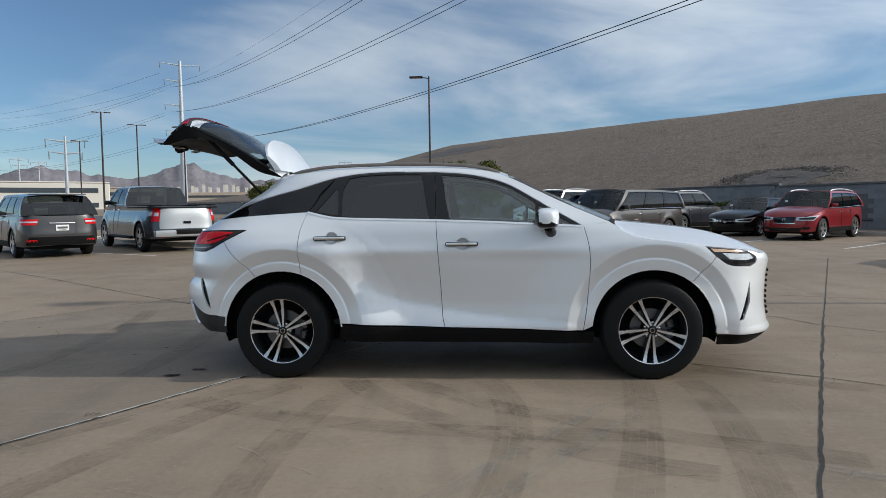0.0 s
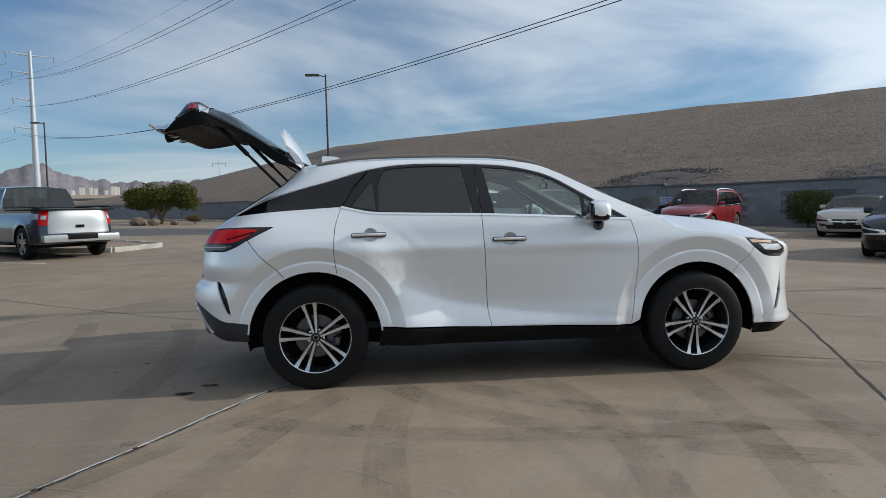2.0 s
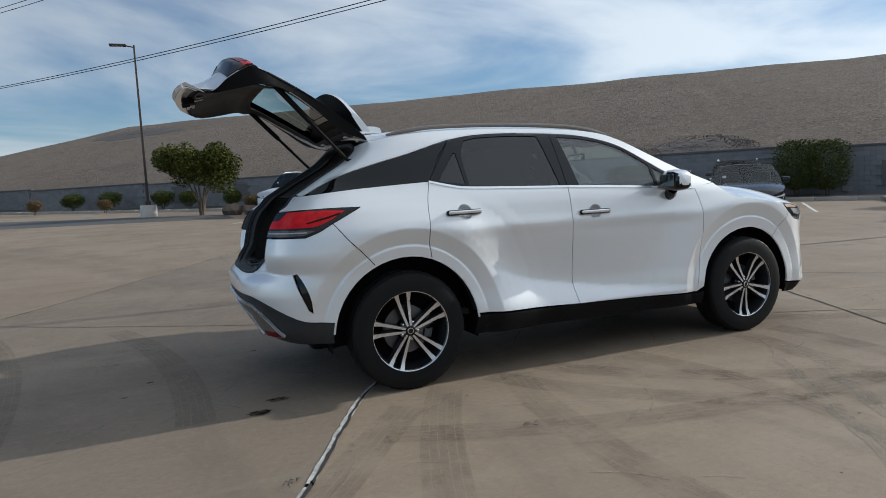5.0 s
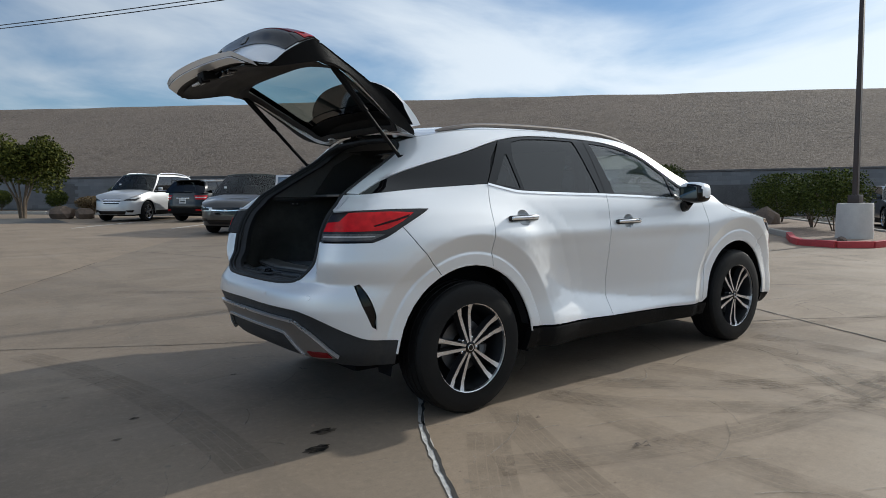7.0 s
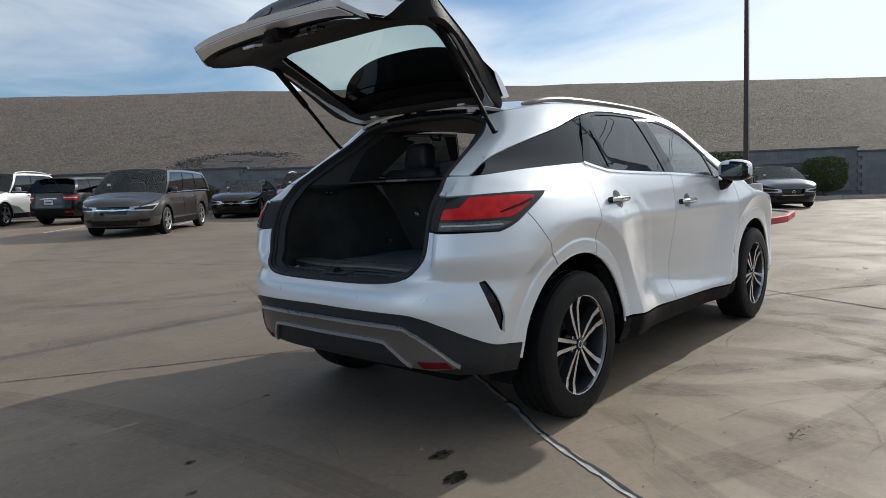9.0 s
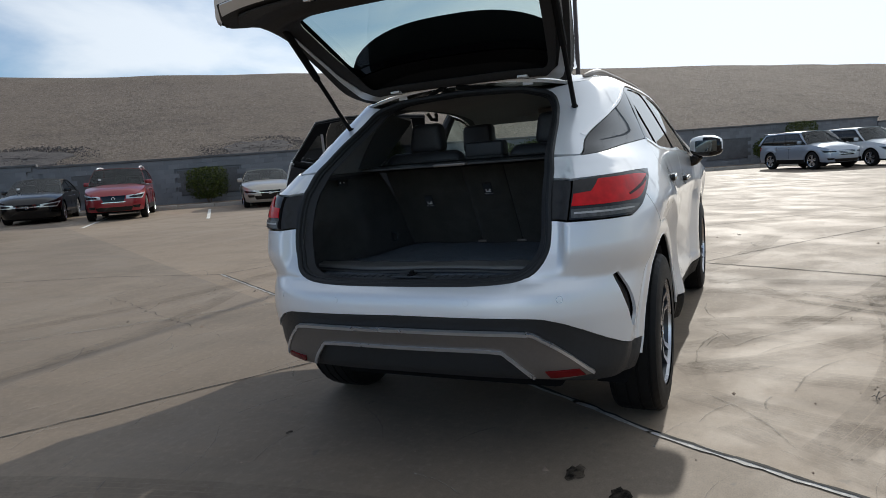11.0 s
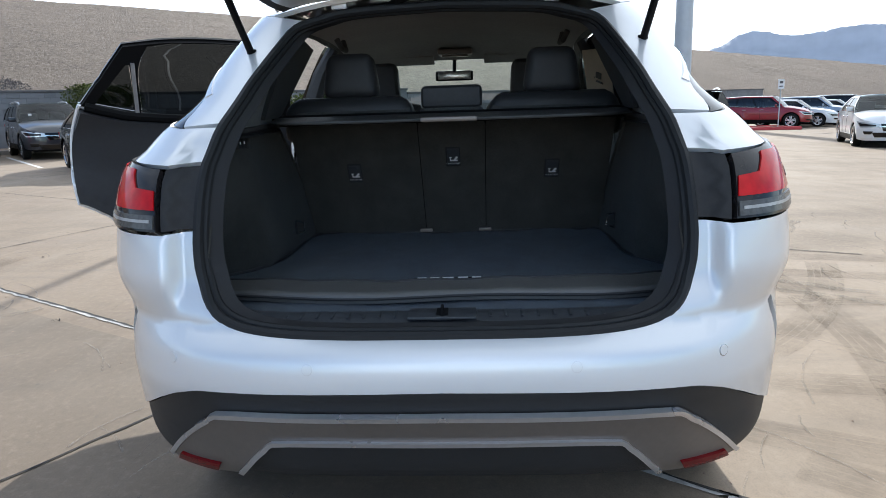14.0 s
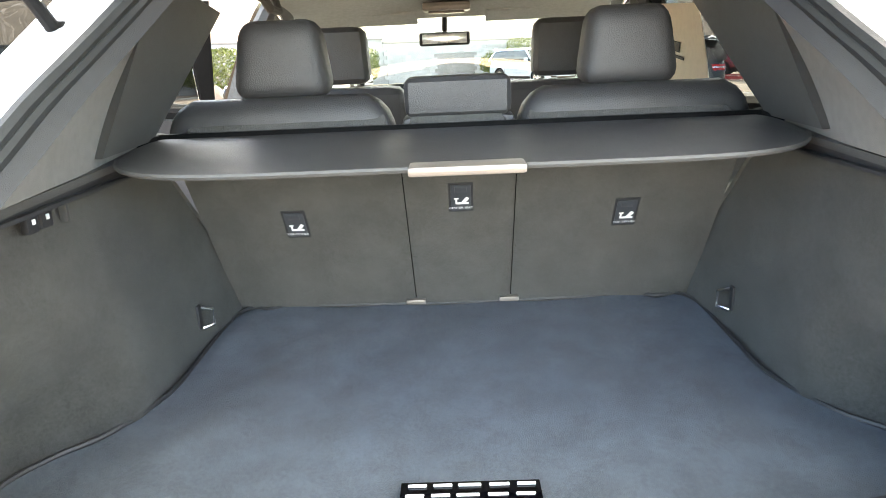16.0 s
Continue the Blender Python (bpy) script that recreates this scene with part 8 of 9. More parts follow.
# headliner, lamps, grips
hd = mkp("headliner", patch(lambda x, v: roof(x, v) - np.array((0, 0, 0.055)), [(-0.05, -0.97), (1.80, -0.97), (1.80, 0.97), (-0.05, 0.97)], step=0.08, gap=0, centre=(1, 0, 3), flange=0), M_HEADLINER, suv)
for m_ in (1, -1):
    mk("roof_grip", *tube([(0.42, m_ * 0.46, 1.56), (0.44, m_ * 0.445, 1.525), (0.50, m_ * 0.44, 1.522), (0.53, m_ * 0.455, 1.56)], 0.011, 8), M_TRIM, suv)
    mk("sun_visor", *rbox((1.80, m_ * 0.36, 1.555), (0.14, 0.42, 0.022), 0.01, m=pose(0, 0, 0, 0, 16, 0)), M_HEADLINER, suv)
    mk("pillar_trim", *tube([(1.10, m_ * 0.80, 1.15), (1.14, m_ * 0.70, 1.45), (1.18, m_ * 0.635, 1.58)], [0.05, 0.04, 0.03], 8), M_TRIM, suv)
    mk("windscreen_pillar", *tube([(2.45, m_ * 0.80, 1.20), (2.15, m_ * 0.745, 1.36), (1.82, m_ * 0.66, 1.53)], 0.030, 8), M_TRIM, suv)
mk("overhead_console", *join(rbox((1.72, 0.02, 1.585), (0.22, 0.20, 0.035), 0.012), rbox((1.66, 0.02, 1.562), (0.05, 0.15, 0.008), 0.003)), M_SATIN, suv)
im = mk("inner_mirror", *rbox((1.93, 0.035, 1.462), (0.028, 0.235, 0.062), 0.022, 3), M_BLACK, suv)
mk("mirror_glass", *rbox((1.914, 0.035, 1.462), (0.003, 0.205, 0.044), 0.001), M_CHROME, im)
mk("mirror_stem", *tube([(1.94, 0.035, 1.48), (1.90, 0.03, 1.57)], 0.012, 8), M_BLACK, im)
dash = sheet(lambda u, v: (1.98 + 0.62 * u, 0.74 * v, 0.86 + 0.30 * math.sin(min(1.0, u * 1.7) * math.pi / 2) - 0.02 * u), list(np.linspace(0, 1, 12)), list(np.linspace(-1, 1, 15)), 0.05, (0, 0, -1))
mk("dashboard", *dash, M_TRIM, suv)
mk("screen", *rbox((2.02, -0.02, 1.12), (0.03, 0.34, 0.17), 0.01, m=pose(0, 0, 0, 0, -12, 0)), M_GLOSSBLACK, suv)
sw = [(1.86 + 0.07 * math.cos(a) * 0.5, 0.37 + 0.18 * math.sin(a), 1.03 + 0.18 * math.cos(a)) for a in np.linspace(0, 2 * math.pi, 33)]
mk("steering_wheel", *join(tube(sw, 0.015, 8), rbox((1.87, 0.37, 1.02), (0.04, 0.15, 0.10), 0.02), rbox((1.875, 0.37, 1.03), (0.02, 0.33, 0.03), 0.008)), M_LEATHER, suv)


def front_seat(y0):
    st = root("front_seat")
    st.parent = suv
    st["label"] = "black leather front seat"
    V, F = rbox((1.28, y0, 0.97), (0.16, 0.50, 0.66), 0.06, 3)
    V = [(x - 0.32 * (z - 0.70), y0 + (y - y0) * (1 - 0.25 * max(0, z - 1.05)), z) for x, y, z in V]
    mk("backrest", V, F, M_LEATHER, st)
    mk("seat_cushion", *rbox((1.55, y0, 0.62), (0.52, 0.50, 0.16), 0.06, 3), M_LEATHER, st)
    V, F = rbox((1.10, y0, 1.405), (0.11, 0.225, 0.19), 0.04, 3)
    V = [(x, y0 + (y - y0) * (1 - 0.9 * max(0, z - 1.40)), z) for x, y, z in V]
    mk("head_rest", V, F, M_LEATHER, st)


front_seat(0.40), front_seat(-0.38)
mk("rear_bench", *rbox((0.62, 0, 0.66), (0.52, 1.24, 0.18), 0.07, 3), M_LEATHER, suv)
mk("cabin_floor", *rbox((1.35, 0, 0.42), (2.0, 1.5, 0.04), 0.01), M_CARPET, suv)
mk("centre_console", *rbox((1.75, 0, 0.68), (0.9, 0.24, 0.36), 0.05, 3), M_TRIM, suv)
# paper floor protector leaning in the side window
pv = sheet(lambda u, v: (0.47 + 0.54 * u + 0.10 * v, -0.655 + 0.02 * u - 0.10 * (v - 0.5) * 0.0 - 0.01 * math.sin(v * 4), 1.17 + 0.33 * v + 0.03 * u), list(np.linspace(0, 1, 6)), list(np.linspace(0, 1, 8)), 0.003, (0, 1, 0))
pap = mk("paper_mat", *pv, M_PAPER, suv, "beige paper floor protector with dark bars of print")
mk("paper_print", *join(rbox((0.765, -0.646, 1.395), (0.13, 0.002, 0.028), 0, 1, pose(0, 0, 0, 0, -6, 0)), rbox((0.74, -0.646, 1.365), (0.16, 0.002, 0.008), 0, 1, pose(0, 0, 0, 0, -6, 0)), lathe([(-0.001, 0.020), (0.001, 0.016), (0.001, 0.020)], (0.86, -0.646, 1.405), 16)), M_BLACK, pap)

# ---- the parked cars ----
def car_wheel_set(rad):
    """Mesh data of a parked car's wheel: tyre, rim face, dark back."""
    rim = rad * 0.68
    ty = lathe([(-0.11, rim), (-0.11, rad * 0.85), (-0.095, rad * 0.97), (-0.06, rad), (0.06, rad), (0.095, rad * 0.97), (0.11, rad * 0.86), (0.112, rim)], (0, 0, 0), 36)
    lip = lathe([(0.108, rim * 1.02), (0.112, rim), (0.098, rim * 0.93)], (0, 0, 0), 36)
    sp = []
    for k in range(5):
        a = radians(90 + 72 * k)
        for s in (-1, 1):
            b0, b1 = a + s * 0.42, a + s * 0.17
            p0, p1 = np.array((math.cos(b0), math.sin(b0))) * rim * 0.18, np.array((math.cos(b1), math.sin(b1))) * rim * 0.95
            t = (p1 - p0) / np.linalg.norm(p1 - p0)
            q = np.array((-t[1], t[0])) * rim * 0.075
            c = [p0 - q, p0 + q, p1 + q * 1.3, p1 - q * 1.3]
            V = [(p[0], 0.100, p[1]) for p in c] + [(p[0], 0.07, p[1]) for p in c]
            sp.append((V, [(0, 1, 2, 3), (4, 7, 6, 5), (0, 4, 5, 1), (1, 5, 6, 2), (2, 6, 7, 3), (3, 7, 4, 0)]))
    hub = lathe([(0.07, rim * 0.24), (0.103, rim * 0.2), (0.105, 0.001)], (0, 0, 0), 20)
    back = lathe([(0.04, rim * 0.98), (0.03, 0.001)], (0, 0, 0), 24)
    return ty, join(lip, *sp, hub), back


def parked_car(kind, place, head, paint_m, label, L=4.7, W=1.86, H=1.67, wb=2.75, fo=0.92, rad=0.36, belt=1.02, hoodz=0.98, front="bar", chrome=True, trim_black=True, rails=False, rim_m=None, stickers=0, lift=0.0, name="parked_car", anchor="front"):
    """A parked car. place: the middle of its front (or rear) bumper on the ground; head: the way it faces, degrees."""
    h = radians(head)
    fwd = np.array((math.cos(h), math.sin(h)))
    c = np.array(place) - fwd * (L / 2) if anchor == "front" else np.array(place) + fwd * (L / 2)
    g = gz(*c)
    # stand on the sloping ground
    zf, zr = gz(*(c + fwd * wb / 2)), gz(*(c - fwd * wb / 2))
    lat = np.array((-fwd[1], fwd[0]))
    zl, zr2 = gz(*(c + lat * 0.8)), gz(*(c - lat * 0.8))
    ex = Vector((fwd[0], fwd[1], (zf - zr) / wb)).normalized()
    ey = Vector((lat[0], lat[1], (zl - zr2) / 1.6)).normalized()
    ez = ex.cross(ey)
    M = Matrix(((ex.x, ey.x, ez.x, c[0]), (ex.y, ey.y, ez.y, c[1]), (ex.z, ey.z, ez.z, (zf + zr) / 2), (0, 0, 0, 1)))
    top = root(name, M, label=label, category="pickup" if kind == "pickup" else "car", group="parked cars")
    xf, xr = L / 2, -L / 2
    axf, axr = L / 2 - fo, L / 2 - fo - wb
    hw = W / 2
    suvish = kind in ("suv", "van")
    # key heights along the car
    cowl = {"suv": 0.26, "van": 0.19, "sedan": 0.27, "coupe": 0.30, "pickup": 0.23}[kind]
    wtop = {"suv": 0.40, "van": 0.35, "sedan": 0.43, "coupe": 0.46, "pickup": 0.33}[kind]
    rtop = {"suv": 0.90, "van": 0.955, "sedan": 0.74, "coupe": 0.72, "pickup": 0.545}[kind]
    rbot = {"suv": 0.975, "van": 0.985, "sedan": 0.88, "coupe": 0.87, "pickup": 0.575}[kind]
    X = lambda k: xf - L * k
    tailz = {"suv": belt + 0.06, "van": belt + 0.02, "sedan": belt + 0.02, "coupe": belt, "pickup": belt - 0.0}[kind]
    top_x = [xr, xr + 0.05, X(rbot), X(0.5), X(cowl), X(0.12), xf - 0.16, xf]
    top_z = [tailz - 0.06, tailz - 0.01, tailz, belt, hoodz + 0.03, hoodz - 0.07, hoodz - 0.19, hoodz - 0.33] if kind != "pickup" else [tailz - 0.06, tailz - 0.01, tailz, belt, hoodz + 0.03, hoodz - 0.05, hoodz - 0.14, hoodz - 0.26]
    zt = pchip(top_x, top_z)
    nr_, nf_ = 5.0, 3.4
    xm, xm2 = xr + L * 0.22, xf - L * 0.24
    th = np.linspace(0, math.pi / 2, 300)
    a_r, b_r = np.cos(th) ** (2 / nr_), np.sin(th) ** (2 / nr_)
    s_r = np.concatenate([[0], np.cumsum(np.hypot(np.diff(a_r) * (xm - xr), np.diff(b_r) * hw))])
    a_f, b_f = np.sin(th) ** (2 / nf_), np.cos(th) ** (2 / nf_)
    s0 = s_r[-1] + xm2 - xm
    s_f = s0 + np.concatenate([[0], np.cumsum(np.hypot(np.diff(a_f) * (xf - xm2), np.diff(b_f) * hw))])
    SE = s_f[-1]
    prof = pchip([0.15, 0.30, 0.50, 0.75, 0.92, 1.05, 1.2], [0.90, 0.955, 0.985, 0.985, 0.97, 0.945, 0.90])
    xrz = pchip([0.15, 0.35, 0.60, 0.80, 1.1, 1.3], [xr + 0.14, xr + 0.04, xr, xr + 0.02, xr + 0.05, xr + 0.10])
    xfz = pchip([0.15, 0.30, 0.50, 0.70, 0.90, 1.2], [xf - 0.10, xf - 0.02, xf, xf - 0.01, xf - 0.06, xf - 0.25])

    def sk(s, z):
        s, z = np.asarray(s, float), np.asarray(z, float)
        n = s < 0
        q = np.abs(s)
        x = np.where(q < s_r[-1], xm - (xm - xrz(z)) * np.interp(q, s_r, a_r), np.where(q < s0, xm + q - s_r[-1], xm2 + (xfz(z) - xm2) * np.interp(q, s_f, a_f)))
        y = hw * prof(z) * np.where(q < s_r[-1], np.interp(q, s_r, b_r), np.where(q < s0, 1, np.interp(q, s_f, b_f)))
        for ac in (axf, axr):
            rr = np.hypot(x - ac, z - rad)
            y = y + 0.018 * np.exp(-((rr - rad - 0.10) / 0.09) ** 2)
        return np.stack([x, np.where(n, -y, y), z], -1)

    def s_x(x):
        if x < xm:
            return float(np.interp(-(xm - x) / (xm - xr), -a_r, s_r))
        return s_r[-1] + x - xm if x < xm2 else float(np.interp((x - xm2) / (xf - xm2), a_f, s_f))

    ctr = (0, 0, 0.6)
    bot = 0.24 + (0.12 if kind == "pickup" else 0) + (0.03 if kind == "suv" else 0) - (0.06 if kind in ("sedan", "coupe") else 0)
    ar = rad + 0.065
    arch = lambda ac: [(s_x(ac + ar * math.cos(w)), rad + ar * math.sin(w)) for w in np.linspace(math.pi + math.asin((rad - bot - 0.05) / ar) * 1.0, -math.asin((rad - bot - 0.05) / ar), 22)]
    s_at_top = [(s, float(zt(sk(s, 0.9)[0]))) for s in np.linspace(0, SE, 60)]
    half = outline([(0, bot + 0.08)], [(s_x(xr + 0.25), bot + 0.04)], arch(axr), arch(axf), [(s_x(xf - 0.25), bot + 0.02), (SE, bot + 0.02)], s_at_top[::-1])
    st = 0.075
    shell = join3(*[patch(sk, [(m * s, z) for s, z in half], step=st, gap=0, flange=0.03, centre=ctr) for m in (1, -1)])
    mkp("body", shell, paint_m, top)
    if trim_black:
        tz = 0.10
        for m in (1, -1):
            lo_ = outline([(s_x(axr + ar + 0.02), bot + 0.0), (s_x(axf - ar - 0.02), bot + 0.0)], [(s_x(axf - ar - 0.02), bot + tz + 0.06), (s_x(axr + ar + 0.02), bot + tz + 0.06)])
            mkp("sill", patch(sk, [(m * s, z) for s, z in lo_], step=0.1, gap=0, back=-0.012, flange=0.03, centre=ctr), M_BLACK, top)
    # top deck: bonnet and, on saloons and pickups, the tail
    def deck(x, v):
        x, v = np.atleast_1d(np.asarray(x, float)), np.atleast_1d(np.asarray(v, float))
        z0 = zt(x)
        ye = np.array([float(sk(s_x(min(max(a, xr + 0.002), xf - 0.002)), b)[1]) for a, b in zip(x, z0)])
        return np.stack([x, ye * v, z0 + (0.085 * (1 - np.abs(v) ** 2.6) + 0.012 * np.exp(-((np.abs(v) - 0.55) / 0.14) ** 2)) * sstep(xf - x, 0.0, 0.3) * sstep(x - xr, 0.0, 0.15)], -1)
    def deck_part(nm, x0, x1, mt):
        xs = list(np.linspace(x0, x1, 14))
        v, f = sheet(lambda u, w: tuple(deck(u, w)[0]), xs, list(np.linspace(-1, 1, 13)), 0.025, (0, 0, -1))
        return mk(nm, v, f, mt, top)
    deck_part("bonnet", X(cowl + 0.02), xf - 0.012, paint_m)
    if kind in ("sedan", "coupe"):
        deck_part("boot_lid", xr + 0.012, X(rbot - 0.03), paint_m)
    elif kind == "pickup":
        mk("load_bed", *rbox(((X(rbot) + xr) / 2, 0, tailz - 0.06), (X(rbot) - xr - 0.12, W - 0.16, 0.04), 0.01), M_BLACK, top)
        for m in (1, -1):
            mk("bed_rail", *rbox(((X(rbot) + xr) / 2 + 0.05, m * hw * 0.90, tailz + 0.005), (X(rbot) - xr - 0.35, 0.07, 0.03), 0.01), M_BLACK, top)
    # cabin
    zb_f = lambda x: float(zt(np.clip(x, X(rbot), X(cowl)))) - 0.01
    rz = H - 0.055
    wr_ = hw * (0.76 if kind in ("suv", "van", "pickup") else 0.70)
    wbm = hw * 0.94
    def cab(u, v):
        """u from the windscreen's foot (0) to the rear window's foot (1), v from waist to roof."""
        u, v = np.asarray(u, float), np.asarray(v, float)
        xb = X(cowl) + (X(rbot) - X(cowl)) * u
        xt = X(wtop) + (X(rtop) - X(wtop)) * u
        zb = zt(xb) - 0.012
        zr_ = rz + 0.02 * np.sin(np.pi * np.clip(u, 0, 1)) - (0.05 * u ** 3 if suvish else 0.02 * u ** 2)
        e = 1 - v
        bow = 0.035 * np.sin(np.pi * np.clip(v, 0, 1))
        return np.stack([xb * e + xt * v, (wbm * e + wr_ * v) + bow, zb * e + zr_ * v], -1)
    wins = {"suv": [(0.09, 0.40), (0.43, 0.69), (0.72, 0.93)], "van": [(0.10, 0.36), (0.40, 0.66), (0.69, 0.95)], "sedan": [(0.12, 0.50), (0.54, 0.86)], "coupe": [(0.14, 0.62), (0.66, 0.86)], "pickup": [(0.12, 0.50), (0.55, 0.90)]}[kind]
    for m in (1, -1):
        fm = (lambda u, v: cab(u, v)) if m > 0 else (lambda u, v: cab(u, v) * np.array((1, -1, 1)))
        hol = []
        for i, (a, b) in enumerate(wins):
            lo_u = a + (0.0 if i else -0.045)
            hi_u = b + (0.03 if i == len(wins) - 1 and kind in ("sedan", "coupe") else 0)
            hol.append([(lo_u, 0.10), (hi_u, 0.10), (b, 0.88), (a + (0.0 if i else 0.02), 0.88)])
        mkp("cabin_side", patch(fm, [(0, 0), (1, 0), (1, 1), (0, 1)], hol, step=0.11, gap=0, flange=0.02, centre=(0, 0, 1.0)), M_GLOSSBLACK, top)
        ue = hol[-1][1][0]
        over = lambda nm, q: mkp(nm, patch(fm, q, step=0.09, gap=0, back=-0.006, flange=0.010, centre=(0, 0, 1.0)), paint_m, top)
        over("roof_side", [(0.0, 0.90), (1.0, 0.90), (1.0, 1.0), (0.0, 1.0)])
        over("rear_pillar", [(min(ue + 0.02, 0.985), 0.0), (1.0, 0.0), (1.0, 0.90), (min(hol[-1][2][0] + 0.025, 0.98), 0.90)])
        over("front_pillar", [(0.0, 0.0), (0.022, 0.0), (0.055, 0.90), (0.0, 0.90)])
        for q in hol:
            mkp("side_window", patch(fm, q, step=0.2, gap=0, back=0.008, flange=0.004, centre=(0, 0, 1.0)), M_GLASS_CAR, top)
        if chrome:
            a, b = hol[0][0][0], hol[-1][1][0]
            pts = [tuple(fm(u, 0.07) + np.array((0, m * 0.006, 0))) for u in np.linspace(a, b, 12)]
            mk("window_line", *tube(pts, 0.009, 5), M_CHROME, top)
        # mirrors, handles
        mp = cab(0.10, 0.06)
        mk("mirror", *rbox((float(mp[0]) - 0.06, m * (float(mp[1]) + 0.085), float(mp[2]) + 0.085), (0.10, 0.20, 0.14), 0.05, 3), paint_m if kind != "pickup" else M_GLOSSBLACK, top)
        for xh in ([0.33, 0.58] if kind != "coupe" else [0.47]):
            xx = X(cowl) + (X(rbot) - X(cowl)) * xh
            p = sk(s_x(xx), belt - 0.12)
            mk("door_handle", *rbox((xx, m * (float(p[1]) + 0.018), belt - 0.12), (0.20, 0.028, 0.03), 0.010), M_CHROME if chrome else paint_m, top)
            ln = [(s_x(xx - 0.06) - 0.004, bot + 0.18), (s_x(xx - 0.06) + 0.004, bot + 0.18), (s_x(xx - 0.06) + 0.004, belt - 0.03), (s_x(xx - 0.06) - 0.004, belt - 0.03)]
            mkp("door_gap", patch(sk, [(m * s, z) for s, z in ln], step=0.08, gap=0, back=-0.006, flange=0.004, centre=ctr), M_DARK, top)
    # roof, windscreen, rear window
    def roof_(u, w):
        p = cab(np.array([u]), np.array([1.0]))[0]
        return (p[0], p[1] * w, p[2] + 0.045 * (1 - abs(w) ** 2.4))
    mk("roof", *sheet(roof_, list(np.linspace(0, 1, 14)), list(np.linspace(-1, 1, 11)), 0.03, (0, 0, -1)), paint_m, top)
    def ws(u0, sgn):
        def f(v, w):
            p = cab(np.array([u0]), np.array([v]))[0]
            return (p[0] + sgn * 0.10 * (1 - w * w), p[1] * w, p[2] + 0.045 * v * (1 - abs(w) ** 2.4) + 0.02 * (1 - v) * (1 - w * w))
        return sheet(f, list(np.linspace(0.0, 1, 7)), list(np.linspace(-1, 1, 11)))
    wsx = mk("windscreen", *ws(0.0, 1), M_GLASS_WS, top)
    mk("rear_window", *ws(1.0, -0.35 if suvish else -0.6), M_GLASS_CAR, top)
    for k in range(stickers):
        p = ws(0.0, 1)[0][24]
        mk("sticker", *rbox((p[0] + 0.03, p[1], p[2] + 0.05), (0.006, 0.09, 0.06), 0, 1), M_WHITEPRINT, wsx)
    mk("cabin_floor", *rbox((X((cowl + rbot) / 2), 0, 0.62), (L * (rbot - cowl) * 0.9, W * 0.86, 0.5), 0.05), M_DARK, top)
    for m in (1, -1):
        V, F = rbox((X((cowl + rbot) / 2) + 0.35, m * hw * 0.42, belt + 0.06), (0.16, 0.46, 0.50), 0.07, 2)
        mk("front_seat", V, F, M_LEATHER, top)
    mk("underbody", *rbox((0, 0, bot + 0.06), (L * 0.9, W * 0.72, 0.2), 0.04), M_DARK, top)
    if rails:
        for m in (1, -1):
            pts = [(float(cab(u, 1.0)[0]), m * (wr_ - 0.04), float(cab(u, 1.0)[2]) + 0.02 + 0.05 * math.sin(math.pi * min(1, max(0, (u - 0.06) / 0.88))) ** 0.4) for u in np.linspace(0.06, 0.94, 14)]
            mk("roof_rail", *tube(pts, 0.022, 6), M_SILVER, top)
    # faces
    def dec(nm, pts, mt, back, par=None, lab=""):
        return mkp(nm, patch(sk, pts, step=0.07, gap=0, back=back - 0.008, flange=0.022, centre=ctr), mt, par or top, lab)
    fz = hoodz - (0.22 if kind == "pickup" else 0.29)
    for m in (1, -1):
        hlp = outline([(m * s_x(xf - 0.55), fz + 0.11), (m * (SE - hw * 0.42), fz + 0.035), (m * (SE - hw * 0.40), fz - 0.065), (m * s_x(xf - 0.30), fz - 0.075)])
        hl_ = dec("headlamp", hlp, M_LAMPCLEAR, -0.004)
        dec("lamp_insert", [(m * s_x(xf - 0.42), fz + 0.06), (m * (SE - hw * 0.52), fz + 0.01), (m * (SE - hw * 0.52), fz - 0.035), (m * s_x(xf - 0.30), fz - 0.04)], M_LAMPDARK, -0.008, hl_)
        dec("fog_lamp_recess", [(m * (SE - hw * 0.90), 0.46), (m * (SE - hw * 0.60), 0.46), (m * (SE - hw * 0.64), 0.38), (m * (SE - hw * 0.86), 0.38)], M_GLOSSBLACK, -0.004)
        tlz = belt - 0.10
        if kind == "pickup":
            tl = outline([(m * hw * 0.78, tlz + 0.02), (m * s_x(xr + 0.26), tlz + 0.02), (m * s_x(xr + 0.26), tlz - 0.36), (m * hw * 0.78, tlz - 0.36)])
        elif kind == "suv":
            tl = outline([(m * hw * 0.58, tlz + 0.05), (m * s_x(xr + 0.34), tlz + 0.05), (m * s_x(xr + 0.24), tlz - 0.10), (m * hw * 0.62, tlz - 0.10)])
        else:
            tl = outline([(m * hw * 0.55, tlz + 0.02), (m * s_x(xr + 0.30), tlz + 0.02), (m * s_x(xr + 0.22), tlz - 0.15), (m * hw * 0.60, tlz - 0.13)])
        t_ = dec("tail_lamp", tl, M_RED, -0.006)
        q0 = tl[0]
        dec("reverse_lens", [(q0[0] * 1.04, (tl[0][1] * 0.4 + tl[3][1] * 0.6)), (tl[1][0] * 0.93, (tl[0][1] * 0.4 + tl[3][1] * 0.6)), (tl[1][0] * 0.93, (tl[0][1] * 0.65 + tl[3][1] * 0.35)), (q0[0] * 1.04, (tl[0][1] * 0.65 + tl[3][1] * 0.35))], M_LAMPCLEAR, -0.010, t_)
        dec("rear_reflector", [(m * hw * 0.62, 0.50), (m * hw * 0.86, 0.50), (m * hw * 0.86, 0.45), (m * hw * 0.62, 0.45)], M_RED, -0.006)
